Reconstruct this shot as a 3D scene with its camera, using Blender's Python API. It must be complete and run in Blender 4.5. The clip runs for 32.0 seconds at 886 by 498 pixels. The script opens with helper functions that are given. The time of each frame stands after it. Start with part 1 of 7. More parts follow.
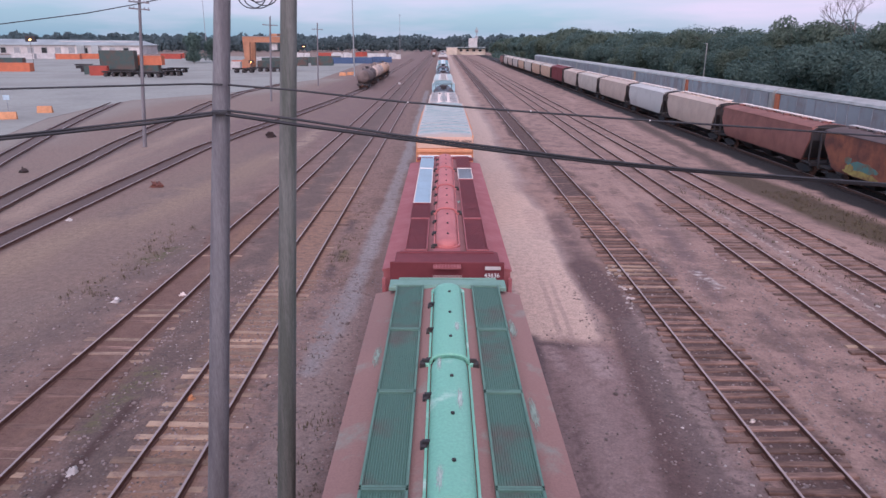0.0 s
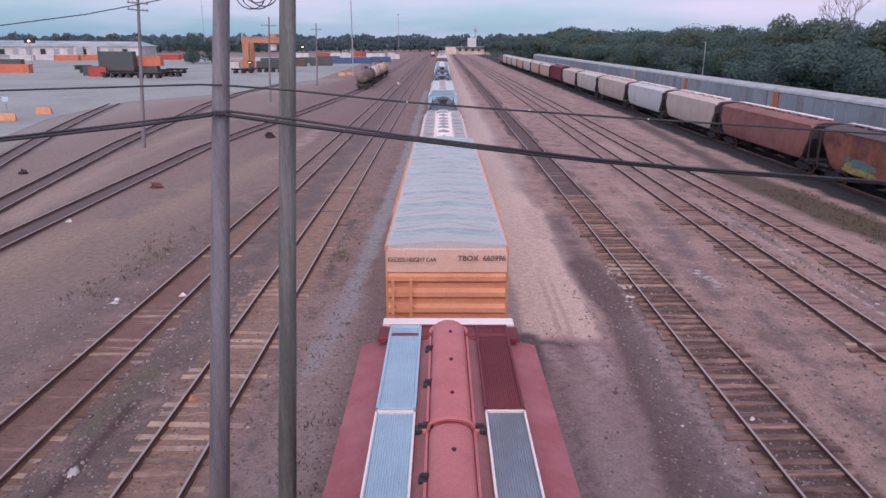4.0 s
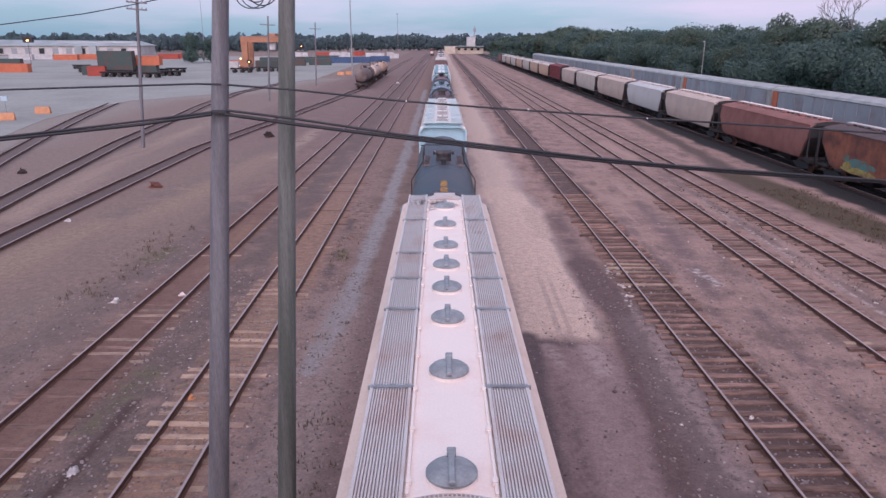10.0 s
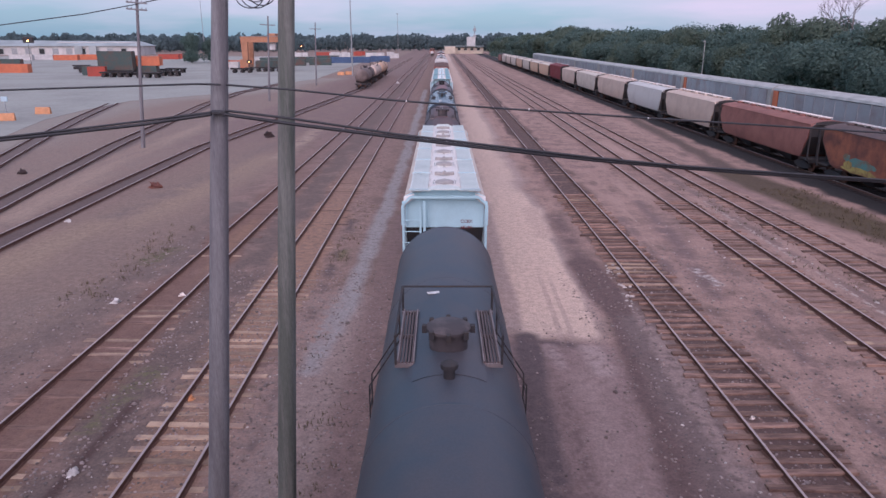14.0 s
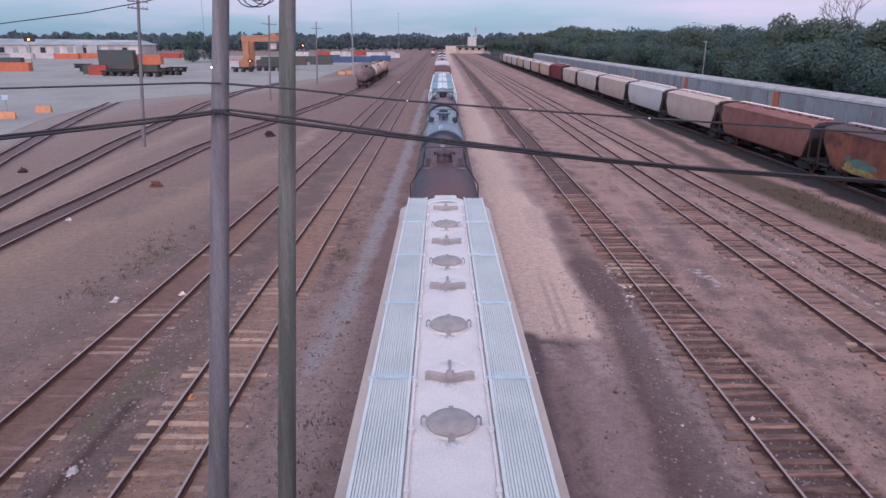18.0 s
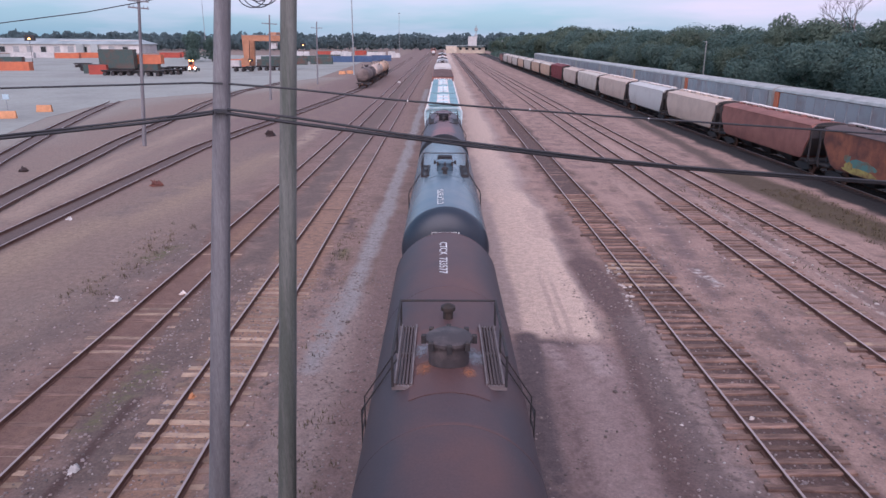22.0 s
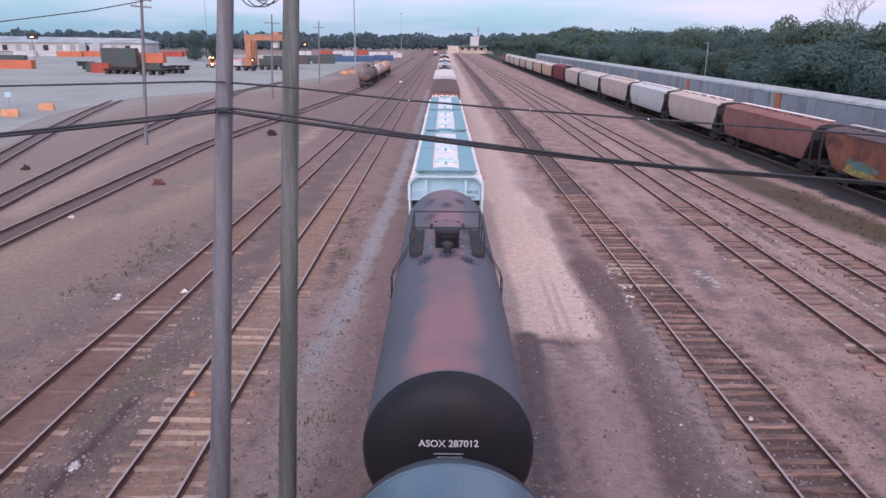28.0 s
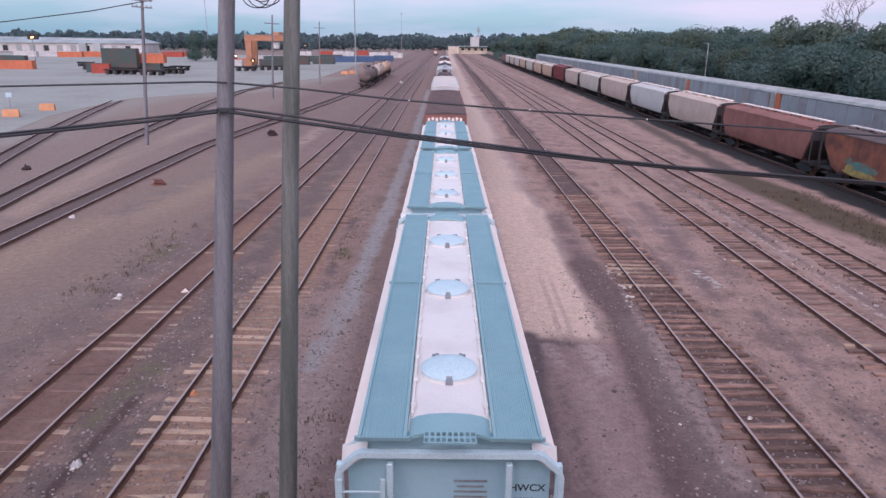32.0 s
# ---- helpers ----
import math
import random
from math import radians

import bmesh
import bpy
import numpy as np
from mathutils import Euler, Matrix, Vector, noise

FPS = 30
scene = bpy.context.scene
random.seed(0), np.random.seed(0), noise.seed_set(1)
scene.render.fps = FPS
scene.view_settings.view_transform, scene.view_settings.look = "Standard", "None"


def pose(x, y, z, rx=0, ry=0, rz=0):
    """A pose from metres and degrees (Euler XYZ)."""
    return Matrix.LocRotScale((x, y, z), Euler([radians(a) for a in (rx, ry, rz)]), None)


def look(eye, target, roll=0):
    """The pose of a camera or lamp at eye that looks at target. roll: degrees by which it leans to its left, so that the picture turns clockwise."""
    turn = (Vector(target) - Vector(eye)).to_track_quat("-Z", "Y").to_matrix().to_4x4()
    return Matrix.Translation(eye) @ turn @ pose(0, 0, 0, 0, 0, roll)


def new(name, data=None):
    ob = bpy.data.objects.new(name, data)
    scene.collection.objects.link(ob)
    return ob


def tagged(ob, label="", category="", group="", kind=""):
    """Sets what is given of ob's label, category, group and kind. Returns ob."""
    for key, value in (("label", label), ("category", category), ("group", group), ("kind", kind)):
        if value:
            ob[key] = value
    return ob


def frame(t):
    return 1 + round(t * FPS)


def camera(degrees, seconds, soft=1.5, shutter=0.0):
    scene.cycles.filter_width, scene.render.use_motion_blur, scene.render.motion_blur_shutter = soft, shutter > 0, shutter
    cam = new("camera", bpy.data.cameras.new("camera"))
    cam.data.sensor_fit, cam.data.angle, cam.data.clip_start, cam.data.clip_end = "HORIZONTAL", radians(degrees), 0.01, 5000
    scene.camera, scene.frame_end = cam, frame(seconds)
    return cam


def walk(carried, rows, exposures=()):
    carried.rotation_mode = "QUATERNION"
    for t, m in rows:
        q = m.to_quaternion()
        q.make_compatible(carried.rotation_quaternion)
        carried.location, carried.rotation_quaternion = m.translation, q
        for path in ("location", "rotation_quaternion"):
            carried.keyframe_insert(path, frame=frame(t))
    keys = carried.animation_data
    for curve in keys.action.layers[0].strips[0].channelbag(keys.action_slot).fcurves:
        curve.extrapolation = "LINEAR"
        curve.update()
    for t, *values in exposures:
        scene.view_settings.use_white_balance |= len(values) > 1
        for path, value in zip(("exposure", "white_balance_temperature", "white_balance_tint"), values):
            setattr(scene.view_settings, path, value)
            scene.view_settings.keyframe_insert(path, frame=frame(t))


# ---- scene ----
CLIP = 32.0
SPEED = 5.23            # the train's speed in m/s, towards the camera
RAIL = 0.17             # height of the rail heads over the ground
cam = camera(65.45, CLIP, soft=1.5)
PATH = [
    (0, -0.007, 0.061, 10.069, -0.133, 16.766, 0.351),
    (1, -0.006, 0.054, 10.070, -0.124, 16.768, 0.314),
    (2, -0.005, 0.030, 10.071, -0.136, 16.758, 0.229),
    (3, -0.002, 0.021, 10.071, -0.152, 16.768, 0.146),
    (3.5, -0.004, 0.032, 10.071, -0.156, 16.784, 0.123),
    (5.5, -0.001, -0.014, 10.073, -0.165, 16.792, 0.121),
    (6, -0.003, -0.014, 10.072, -0.170, 16.797, 0.143),
    (7, -0.005, 0.020, 10.071, -0.181, 16.831, 0.174),
    (8, -0.009, 0.056, 10.072, -0.201, 16.858, 0.158),
    (9, -0.008, 0.064, 10.068, -0.216, 16.861, 0.116),
    (10, -0.004, 0.017, 10.070, -0.224, 16.841, 0.103),
    (11, 0.003, -0.030, 10.072, -0.206, 16.823, 0.061),
    (12, 0.005, -0.024, 10.072, -0.176, 16.823, 0.009),
    (13, 0.000, 0.001, 10.070, -0.183, 16.825, 0.005),
    (14, -0.005, 0.056, 10.067, -0.197, 16.850, 0.033),
    (14.5, -0.006, 0.070, 10.067, -0.207, 16.862, 0.053),
    (16.5, -0.004, 0.051, 10.068, -0.210, 16.874, 0.144),
    (17, -0.004, 0.050, 10.067, -0.205, 16.871, 0.174),
    (18, -0.007, 0.059, 10.064, -0.170, 16.869, 0.197),
    (19, -0.008, 0.063, 10.063, -0.138, 16.878, 0.161),
    (20, -0.012, 0.093, 10.064, -0.156, 16.897, 0.125),
    (21, -0.013, 0.091, 10.068, -0.166, 16.919, 0.163),
    (22, -0.006, 0.012, 10.074, -0.154, 16.886, 0.268),
    (23, 0.000, -0.017, 10.073, -0.126, 16.846, 0.382),
    (24, -0.001, 0.000, 10.069, -0.104, 16.859, 0.458),
    (25, -0.003, 0.001, 10.071, -0.095, 16.882, 0.497),
    (25.5, -0.003, 0.002, 10.072, -0.093, 16.889, 0.501),
    (27.5, 0.002, -0.045, 10.073, -0.063, 16.885, 0.522),
    (28, 0.004, -0.056, 10.073, -0.063, 16.879, 0.516),
    (29, 0.003, -0.036, 10.074, -0.066, 16.908, 0.522),
    (30, 0.003, -0.013, 10.073, -0.050, 16.921, 0.513),
    (31, 0.007, -0.083, 10.075, -0.057, 16.866, 0.525),
    (32, 0.010, -0.121, 10.077, -0.044, 16.846, 0.534),
]


def eye_pose(x, y, z, yaw, pitch, roll):
    return Matrix.Translation((x, y, z)) @ Euler((radians(90 - pitch), 0, radians(yaw))).to_matrix().to_4x4() @ pose(0, 0, 0, 0, 0, roll)


walk(cam, [(t, eye_pose(*r)) for t, *r in PATH], exposures=[(0, 0.47, 5750, 24), (3, 0.43, 5720, 24), (10, 0.37, 5750, 24), (18, 0.33, 5700, 24), (21, 0.39, 5700, 24), (22.5, 0.60, 5640, 20), (25, 0.65, 5640, 20), (28, 0.62, 5640, 20), (CLIP, 0.50, 5680, 20)])

# ---- light: a dull early evening, high thin cloud ----
world = bpy.data.worlds.new("sky")
scene.world = world
world.use_nodes = True
wt = world.node_tree
for n in list(wt.nodes):
    wt.nodes.remove(n)


def wnode(kind, **props):
    n = wt.nodes.new(kind)
    for k, v in props.items():
        n.inputs[k].default_value = v
    return n


sky = wt.nodes.new("ShaderNodeTexSky")
sky.sky_type, sky.sun_disc = "NISHITA", False
sky.sun_elevation, sky.sun_rotation = radians(24), radians(190)
sky.air_density, sky.dust_density, sky.ozone_density = 1.0, 1.5, 1.0
coord = wt.nodes.new("ShaderNodeTexCoord")
stretch = wnode("ShaderNodeMapping", Scale=(0.9, 0.9, 6.0))
cloud = wnode("ShaderNodeTexNoise", Scale=2.2, Detail=5.0, Roughness=0.55)
ramp = wt.nodes.new("ShaderNodeValToRGB")
ramp.color_ramp.elements[0].position, ramp.color_ramp.elements[1].position = 0.40, 0.68
blend = wt.nodes.new("ShaderNodeMix")
blend.data_type = "RGBA"
blend.inputs["B"].default_value = (6.0, 5.3, 5.85, 1)
back = wnode("ShaderNodeBackground", Strength=0.100)
out = wt.nodes.new("ShaderNodeOutputWorld")
# the cloud is thicker towards the east
compass = wt.nodes.new("ShaderNodeSeparateXYZ")
thicker = wt.nodes.new("ShaderNodeMath")
thicker.operation = "MULTIPLY_ADD"
thicker.inputs[1].default_value = 0.13
# a thin even veil over the whole sky, thicker where the cloud noise is
veil = wt.nodes.new("ShaderNodeMix")
veil.data_type = "RGBA"
veil.inputs["Factor"].default_value = 0.62
veil.inputs["B"].default_value = (2.1, 3.95, 4.9, 1)
for a, b in ((coord.outputs["Generated"], stretch.inputs["Vector"]), (stretch.outputs[0], cloud.inputs["Vector"]), (coord.outputs["Generated"], compass.inputs[0]), (compass.outputs["X"], thicker.inputs[0]), (cloud.outputs["Fac"], thicker.inputs[2]), (thicker.outputs[0], ramp.inputs["Fac"]),
             (sky.outputs[0], veil.inputs["A"]), (veil.outputs["Result"], blend.inputs["A"]), (ramp.outputs["Color"], blend.inputs["Factor"]),
             (blend.outputs["Result"], back.inputs["Color"]), (back.outputs[0], out.inputs["Surface"])):
    wt.links.new(a, b)
sun = new("sun", bpy.data.lights.new("sun", "SUN"))
sun.data.energy, sun.data.angle, sun.data.color = 2.0, radians(65), (1.0, 0.80, 0.75)
sun.matrix_world = look((0, 0, 60), (7, 40, 24))


# ---- materials ----
def material(name, base, rough=0.8, metal=0.0, vary=0.25, scale=3.0, grain=40.0, bump=0.15, other=None, cover=0.5, shift=0.0, squash=(1, 1, 1), grit=0.07, edge=0.12, island=False, gloss=0.5):
    """A worn painted or natural surface: base colour, patches of another colour at one scale, grain and relief at a finer one."""
    m = bpy.data.materials.new(name)
    m.use_nodes = True
    t = m.node_tree
    bsdf = t.nodes["Principled BSDF"]
    bsdf.inputs["Roughness"].default_value, bsdf.inputs["Metallic"].default_value = rough, metal
    co = t.nodes.new("ShaderNodeTexCoord")
    mp = t.nodes.new("ShaderNodeMapping")
    mp.inputs["Scale"].default_value = squash
    info = t.nodes.new("ShaderNodeObjectInfo")
    move = t.nodes.new("ShaderNodeVectorMath")
    move.operation = "MULTIPLY_ADD"
    move.inputs[1].default_value = (37, 53, 19)
    t.links.new(info.outputs["Random"], move.inputs[0])
    t.links.new(co.outputs["Object"], move.inputs[2])
    t.links.new(move.outputs[0], mp.inputs["Vector"])
    big = t.nodes.new("ShaderNodeTexNoise")
    big.inputs["Scale"].default_value, big.inputs["Detail"].default_value, big.inputs["Roughness"].default_value = scale, 5, 0.62
    fine = t.nodes.new("ShaderNodeTexNoise")
    fine.inputs["Scale"].default_value, fine.inputs["Detail"].default_value = grain, 4
    for n in (big, fine):
        t.links.new(mp.outputs[0], n.inputs["Vector"])
    other = other or tuple(c * (1 - vary) for c in base)
    rp = t.nodes.new("ShaderNodeMapRange")
    rp.inputs["From Min"].default_value, rp.inputs["From Max"].default_value = 1 - cover - edge + (0.0), 1 - cover + edge
    t.links.new(big.outputs["Fac"], rp.inputs["Value"])
    mix = t.nodes.new("ShaderNodeMix")
    mix.data_type = "RGBA"
    mix.inputs["A"].default_value, mix.inputs["B"].default_value = (*base, 1), (*other, 1)
    t.links.new(rp.outputs[0], mix.inputs["Factor"])
    hsv = t.nodes.new("ShaderNodeHueSaturation")
    t.links.new(mix.outputs["Result"], hsv.inputs["Color"])
    g = t.nodes.new("ShaderNodeMapRange")
    g.inputs["From Min"].default_value, g.inputs["From Max"].default_value = 0.25, 0.75
    g.inputs["To Min"].default_value, g.inputs["To Max"].default_value = 1 - grit * 1.6, 1 + grit * 1.6
    t.links.new(fine.outputs["Fac"], g.inputs["Value"])
    bsdf.inputs["Specular IOR Level"].default_value = gloss
    if island:
        info = t.nodes.new("ShaderNodeNewGeometry")
    if shift:
        add = t.nodes.new("ShaderNodeMath")
        add.operation = "MULTIPLY"
        r2 = t.nodes.new("ShaderNodeMapRange")
        r2.inputs["To Min"].default_value, r2.inputs["To Max"].default_value = 1 - shift, 1 + shift
        t.links.new(info.outputs["Random Per Island" if island else "Random"], r2.inputs["Value"])
        t.links.new(r2.outputs[0], add.inputs[0])
        t.links.new(g.outputs[0], add.inputs[1])
        t.links.new(add.outputs[0], hsv.inputs["Value"])
    else:
        t.links.new(g.outputs[0], hsv.inputs["Value"])
    t.links.new(hsv.outputs["Color"], bsdf.inputs["Base Color"])
    if bump:
        bp = t.nodes.new("ShaderNodeBump")
        bp.inputs["Strength"].default_value, bp.inputs["Distance"].default_value = bump, 0.02
        t.links.new(fine.outputs["Fac"], bp.inputs["Height"])
        t.links.new(bp.outputs[0], bsdf.inputs["Normal"])
    return m


def glow(name, colour, strength):
    m = bpy.data.materials.new(name)
    m.use_nodes = True
    b = m.node_tree.nodes["Principled BSDF"]
    b.inputs["Base Color"].default_value = (*colour, 1)
    b.inputs["Emission Color"].default_value, b.inputs["Emission Strength"].default_value = (*colour, 1), strength
    return m


def leafy(m):
    """Lets a part of the light through a leaf material."""
    t = m.node_tree
    bsdf, out = t.nodes["Principled BSDF"], t.nodes["Material Output"]
    through_leaf = t.nodes.new("ShaderNodeBsdfTranslucent")
    both = t.nodes.new("ShaderNodeMixShader")
    both.inputs[0].default_value = 0.55
    t.links.new(bsdf.inputs["Base Color"].links[0].from_socket, through_leaf.inputs["Color"])
    t.links.new(bsdf.outputs[0], both.inputs[1])
    t.links.new(through_leaf.outputs[0], both.inputs[2])
    t.links.new(both.outputs[0], out.inputs["Surface"])


def darker_flanks(m, low, high, push):
    """Lets the second colour of a material take over on the flanks, by distance from the middle line."""
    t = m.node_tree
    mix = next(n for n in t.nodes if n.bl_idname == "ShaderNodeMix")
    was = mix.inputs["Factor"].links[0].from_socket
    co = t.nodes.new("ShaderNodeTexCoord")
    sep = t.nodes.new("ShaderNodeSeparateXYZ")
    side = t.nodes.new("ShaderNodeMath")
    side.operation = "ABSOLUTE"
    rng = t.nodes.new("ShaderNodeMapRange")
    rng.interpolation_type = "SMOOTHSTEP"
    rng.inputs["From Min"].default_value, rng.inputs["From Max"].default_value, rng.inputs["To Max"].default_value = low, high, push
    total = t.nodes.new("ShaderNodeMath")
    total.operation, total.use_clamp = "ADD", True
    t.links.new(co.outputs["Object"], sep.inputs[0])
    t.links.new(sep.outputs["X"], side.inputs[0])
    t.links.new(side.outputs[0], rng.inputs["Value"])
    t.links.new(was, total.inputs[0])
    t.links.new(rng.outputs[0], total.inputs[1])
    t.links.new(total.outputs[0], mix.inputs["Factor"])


RUST = (0.18, 0.095, 0.072)
M = {}
M["tie"] = material("weathered_tie", (0.290, 0.176, 0.135), 0.9, other=(0.135, 0.078, 0.062), scale=2.4, grain=30, shift=0.45, bump=0.5, squash=(0.6, 3, 1))
M["tie_pale"] = material("bleached_tie", (0.41, 0.285, 0.20), 0.9, other=(0.27, 0.18, 0.14), cover=0.49, edge=0.07, scale=1.5, grain=30, shift=0.35, bump=0.5, squash=(0.9, 1.6, 1))
M["tie_far"] = material("dusty_far_tie", (0.27, 0.185, 0.155), 0.9, other=(0.20, 0.13, 0.11), scale=2, grain=30, squash=(0.6, 3, 1))
M["platform_steel"] = material("worn_grey_platform_steel", (0.24, 0.20, 0.20), 0.7, other=(0.15, 0.12, 0.12), scale=2)
M["rail"] = material("rusty_rail_side", RUST, 0.75, 0.3, scale=4, grain=50)
M["railtop"] = material("worn_rail_head", (0.48, 0.375, 0.35), 0.38, 0.35, other=(0.40, 0.27, 0.23), cover=0.36, scale=0.6, grain=40, bump=0.05)
M["pole_grey"] = material("weathered_grey_pole_wood", (0.235, 0.225, 0.235), 0.9, scale=1.2, grain=26, squash=(5, 5, 0.35), bump=0.7, other=(0.160, 0.150, 0.162), grit=0.16)
M["pole_green"] = material("treated_green_brown_pole_wood", (0.205, 0.205, 0.190), 0.9, scale=1.2, grain=26, squash=(5, 5, 0.35), bump=0.7, other=(0.115, 0.125, 0.110), grit=0.16)
M["cable"] = material("black_cable_jacket", (0.03, 0.03, 0.036), 0.6, grain=20, bump=0)
M["black"] = material("black_underframe_paint_and_shade", (0.035, 0.032, 0.035), 0.75, other=(0.06, 0.04, 0.03), cover=0.4, scale=2)
M["steel"] = material("dull_galvanised_steel", (0.42, 0.44, 0.46), 0.5, 0.6, other=(0.30, 0.30, 0.31), scale=3)
M["white_paint"] = material("white_lettering_paint", (0.78, 0.76, 0.74), 0.7, grit=0.08, bump=0)
M["yellow_paint"] = material("yellow_lettering_paint", (0.85, 0.40, 0.03), 0.7, grit=0.08, bump=0)
M["dark_paint"] = material("dark_lettering_paint", (0.05, 0.045, 0.05), 0.7, grit=0.08, bump=0)
M["ice_blue"] = material("pale_cyan_car_paint", (0.42, 0.62, 0.68), 0.55, other=(0.36, 0.54, 0.60), cover=0.4, scale=0.8, grain=30, bump=0.03, grit=0.03)
M["grain_white"] = material("chalky_white_car_paint", (0.76, 0.72, 0.69), 0.62, other=(0.66, 0.61, 0.58), cover=0.42, scale=0.8, grain=30, bump=0.03, grit=0.03)
M["rose_white"] = material("dusty_white_roof_paint", (0.88, 0.76, 0.69), 0.6, other=(0.84, 0.68, 0.60), cover=0.4, scale=1.0, grain=30, bump=0.03, grit=0.03)
M["ice_white"] = material("pale_blue_grey_car_paint", (0.55, 0.69, 0.73), 0.55, other=(0.46, 0.57, 0.61), cover=0.4, scale=0.8, grain=30, bump=0.05)
M["ice_roof"] = material("dusty_pale_roof_paint", (0.72, 0.69, 0.66), 0.6, other=(0.63, 0.61, 0.59), cover=0.45, scale=1.2, grain=30, bump=0.05)
M["aqua"] = material("aqua_walkway_paint", (0.27, 0.43, 0.46), 0.7, other=(0.24, 0.39, 0.43), cover=0.5, scale=1.2, grain=60, bump=0.1)
M["jade"] = material("faded_jade_hatch_paint", (0.22, 0.52, 0.38), 0.55, other=(0.50, 0.70, 0.58), cover=0.36, edge=0.06, scale=1.3, grain=25, bump=0.05)
M["jade_deck"] = material("jade_end_platform_paint", (0.17, 0.31, 0.24), 0.7, other=(0.22, 0.37, 0.30), cover=0.5, scale=1.5, grain=40)
M["jade_mid"] = material("jade_grating_edge", (0.14, 0.26, 0.20), 0.7, other=(0.11, 0.20, 0.16), scale=1.5)
M["jade_dark"] = material("dirty_jade_grating", (0.10, 0.20, 0.155), 0.75, other=(0.14, 0.12, 0.10), cover=0.38, scale=1.0, grain=40)
M["jade_rust"] = material("rust_stained_jade_roof", (0.31, 0.175, 0.15), 0.75, other=(0.27, 0.30, 0.25), cover=0.36, edge=0.08, scale=0.9, grain=30)
M["red"] = material("oxide_red_car_paint", (0.34, 0.098, 0.103), 0.7, other=(0.40, 0.148, 0.15), cover=0.45, scale=1.2, grain=40)
M["red_dark"] = material("dark_oxide_red_grating", (0.16, 0.03, 0.036), 0.75, other=(0.20, 0.04, 0.046), cover=0.45, scale=1.0, grain=40)
M["red_dusty"] = material("dust_browned_red_paint", (0.25, 0.105, 0.10), 0.85, other=(0.33, 0.13, 0.13), cover=0.42, scale=1.3, grain=35)
M["red_pale"] = material("faded_red_hatch_paint", (0.55, 0.178, 0.165), 0.6, other=(0.47, 0.14, 0.135), cover=0.45, scale=1.3, grain=30, bump=0.05)
M["silver"] = material("galvanised_roof_sheet", (0.53, 0.475, 0.44), 0.6, 0.0, other=(0.44, 0.43, 0.415), cover=0.5, scale=0.7, grain=20, squash=(1, 2.5, 1), bump=0.04)
# teal darker than the sheet: dirt, and the ribs' shade put into the colour
M["silver_rib"] = material("dirty_shaded_galvanised_rib", (0.22, 0.305, 0.31), 0.6, 0.0, other=(0.32, 0.385, 0.39), cover=0.5, scale=1.2)
M["silver_swage"] = material("galvanised_roof_swage", (0.27, 0.335, 0.335), 0.6, 0.0, other=(0.38, 0.40, 0.40), cover=0.5, scale=1.2)
M["slate"] = material("blue_grey_end_paint", (0.27, 0.30, 0.33), 0.7, other=(0.22, 0.23, 0.25), scale=1)
M["board_dark"] = material("dark_walkway_board", (0.12, 0.09, 0.09), 0.85, other=(0.08, 0.06, 0.06), scale=2, squash=(3, 0.5, 1))
M["peach_pale"] = material("sun_bleached_peach_paint", (0.74, 0.58, 0.48), 0.65, other=(0.62, 0.44, 0.35), cover=0.35, scale=0.9)
M["brown_roof"] = material("dark_brown_roof", (0.13, 0.085, 0.08), 0.85, other=(0.09, 0.065, 0.065), scale=0.6)
M["pale_grate"] = material("new_galvanised_grating", (0.50, 0.63, 0.70), 0.5, 0.3, other=(0.44, 0.56, 0.62), scale=1.2)
M["orange"] = material("box_car_orange_paint", (0.66, 0.30, 0.155), 0.6, other=(0.55, 0.23, 0.12), cover=0.4, scale=0.9, grain=30)
M["buff"] = material("sun_faded_buff_orange_paint", (0.70, 0.47, 0.36), 0.65, other=(0.64, 0.39, 0.28), cover=0.4, scale=0.9, grain=30)
M["tank_black"] = material("dusty_black_tank_paint", (0.046, 0.062, 0.082), 0.5, other=(0.085, 0.074, 0.080), cover=0.45, edge=0.16, scale=0.5, grain=25, bump=0.04)
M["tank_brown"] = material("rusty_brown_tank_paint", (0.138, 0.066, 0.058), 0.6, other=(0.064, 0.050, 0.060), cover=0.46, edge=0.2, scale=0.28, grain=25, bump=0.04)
M["tank_head"] = material("black_tank_end_paint", (0.02, 0.019, 0.022), 0.55, other=(0.03, 0.022, 0.024), cover=0.4, scale=0.8, grain=25, bump=0.03, gloss=0.25)
M["manway_dark"] = material("dusty_dark_manway_casting", (0.060, 0.050, 0.054), 0.75, other=(0.13, 0.105, 0.105), cover=0.40, edge=0.1, scale=2.2)
M["tank_navy"] = material("navy_black_tank_end_paint", (0.022, 0.030, 0.046), 0.38, other=(0.03, 0.034, 0.046), cover=0.4, scale=0.8, grain=25, bump=0.03, gloss=0.5)
M["tank_rust"] = material("rust_bloomed_black_tank_paint", (0.30, 0.145, 0.14), 0.6, other=(0.105, 0.098, 0.115), cover=0.50, edge=0.2, scale=0.35, grain=25, bump=0.04)
M["tank_blue"] = material("glossy_blue_black_tank_paint", (0.095, 0.145, 0.185), 0.27, other=(0.13, 0.17, 0.20), cover=0.5, scale=0.5, grain=25, bump=0.03)
darker_flanks(M["tank_rust"], 0.35, 1.05, 0.9)
darker_flanks(M["tank_brown"], 0.5, 1.3, 0.6)
M["grate_grey"] = material("grey_walkway_grating", (0.60, 0.56, 0.54), 0.6, 0.0, other=(0.52, 0.38, 0.34), cover=0.40, scale=0.9, grain=40)
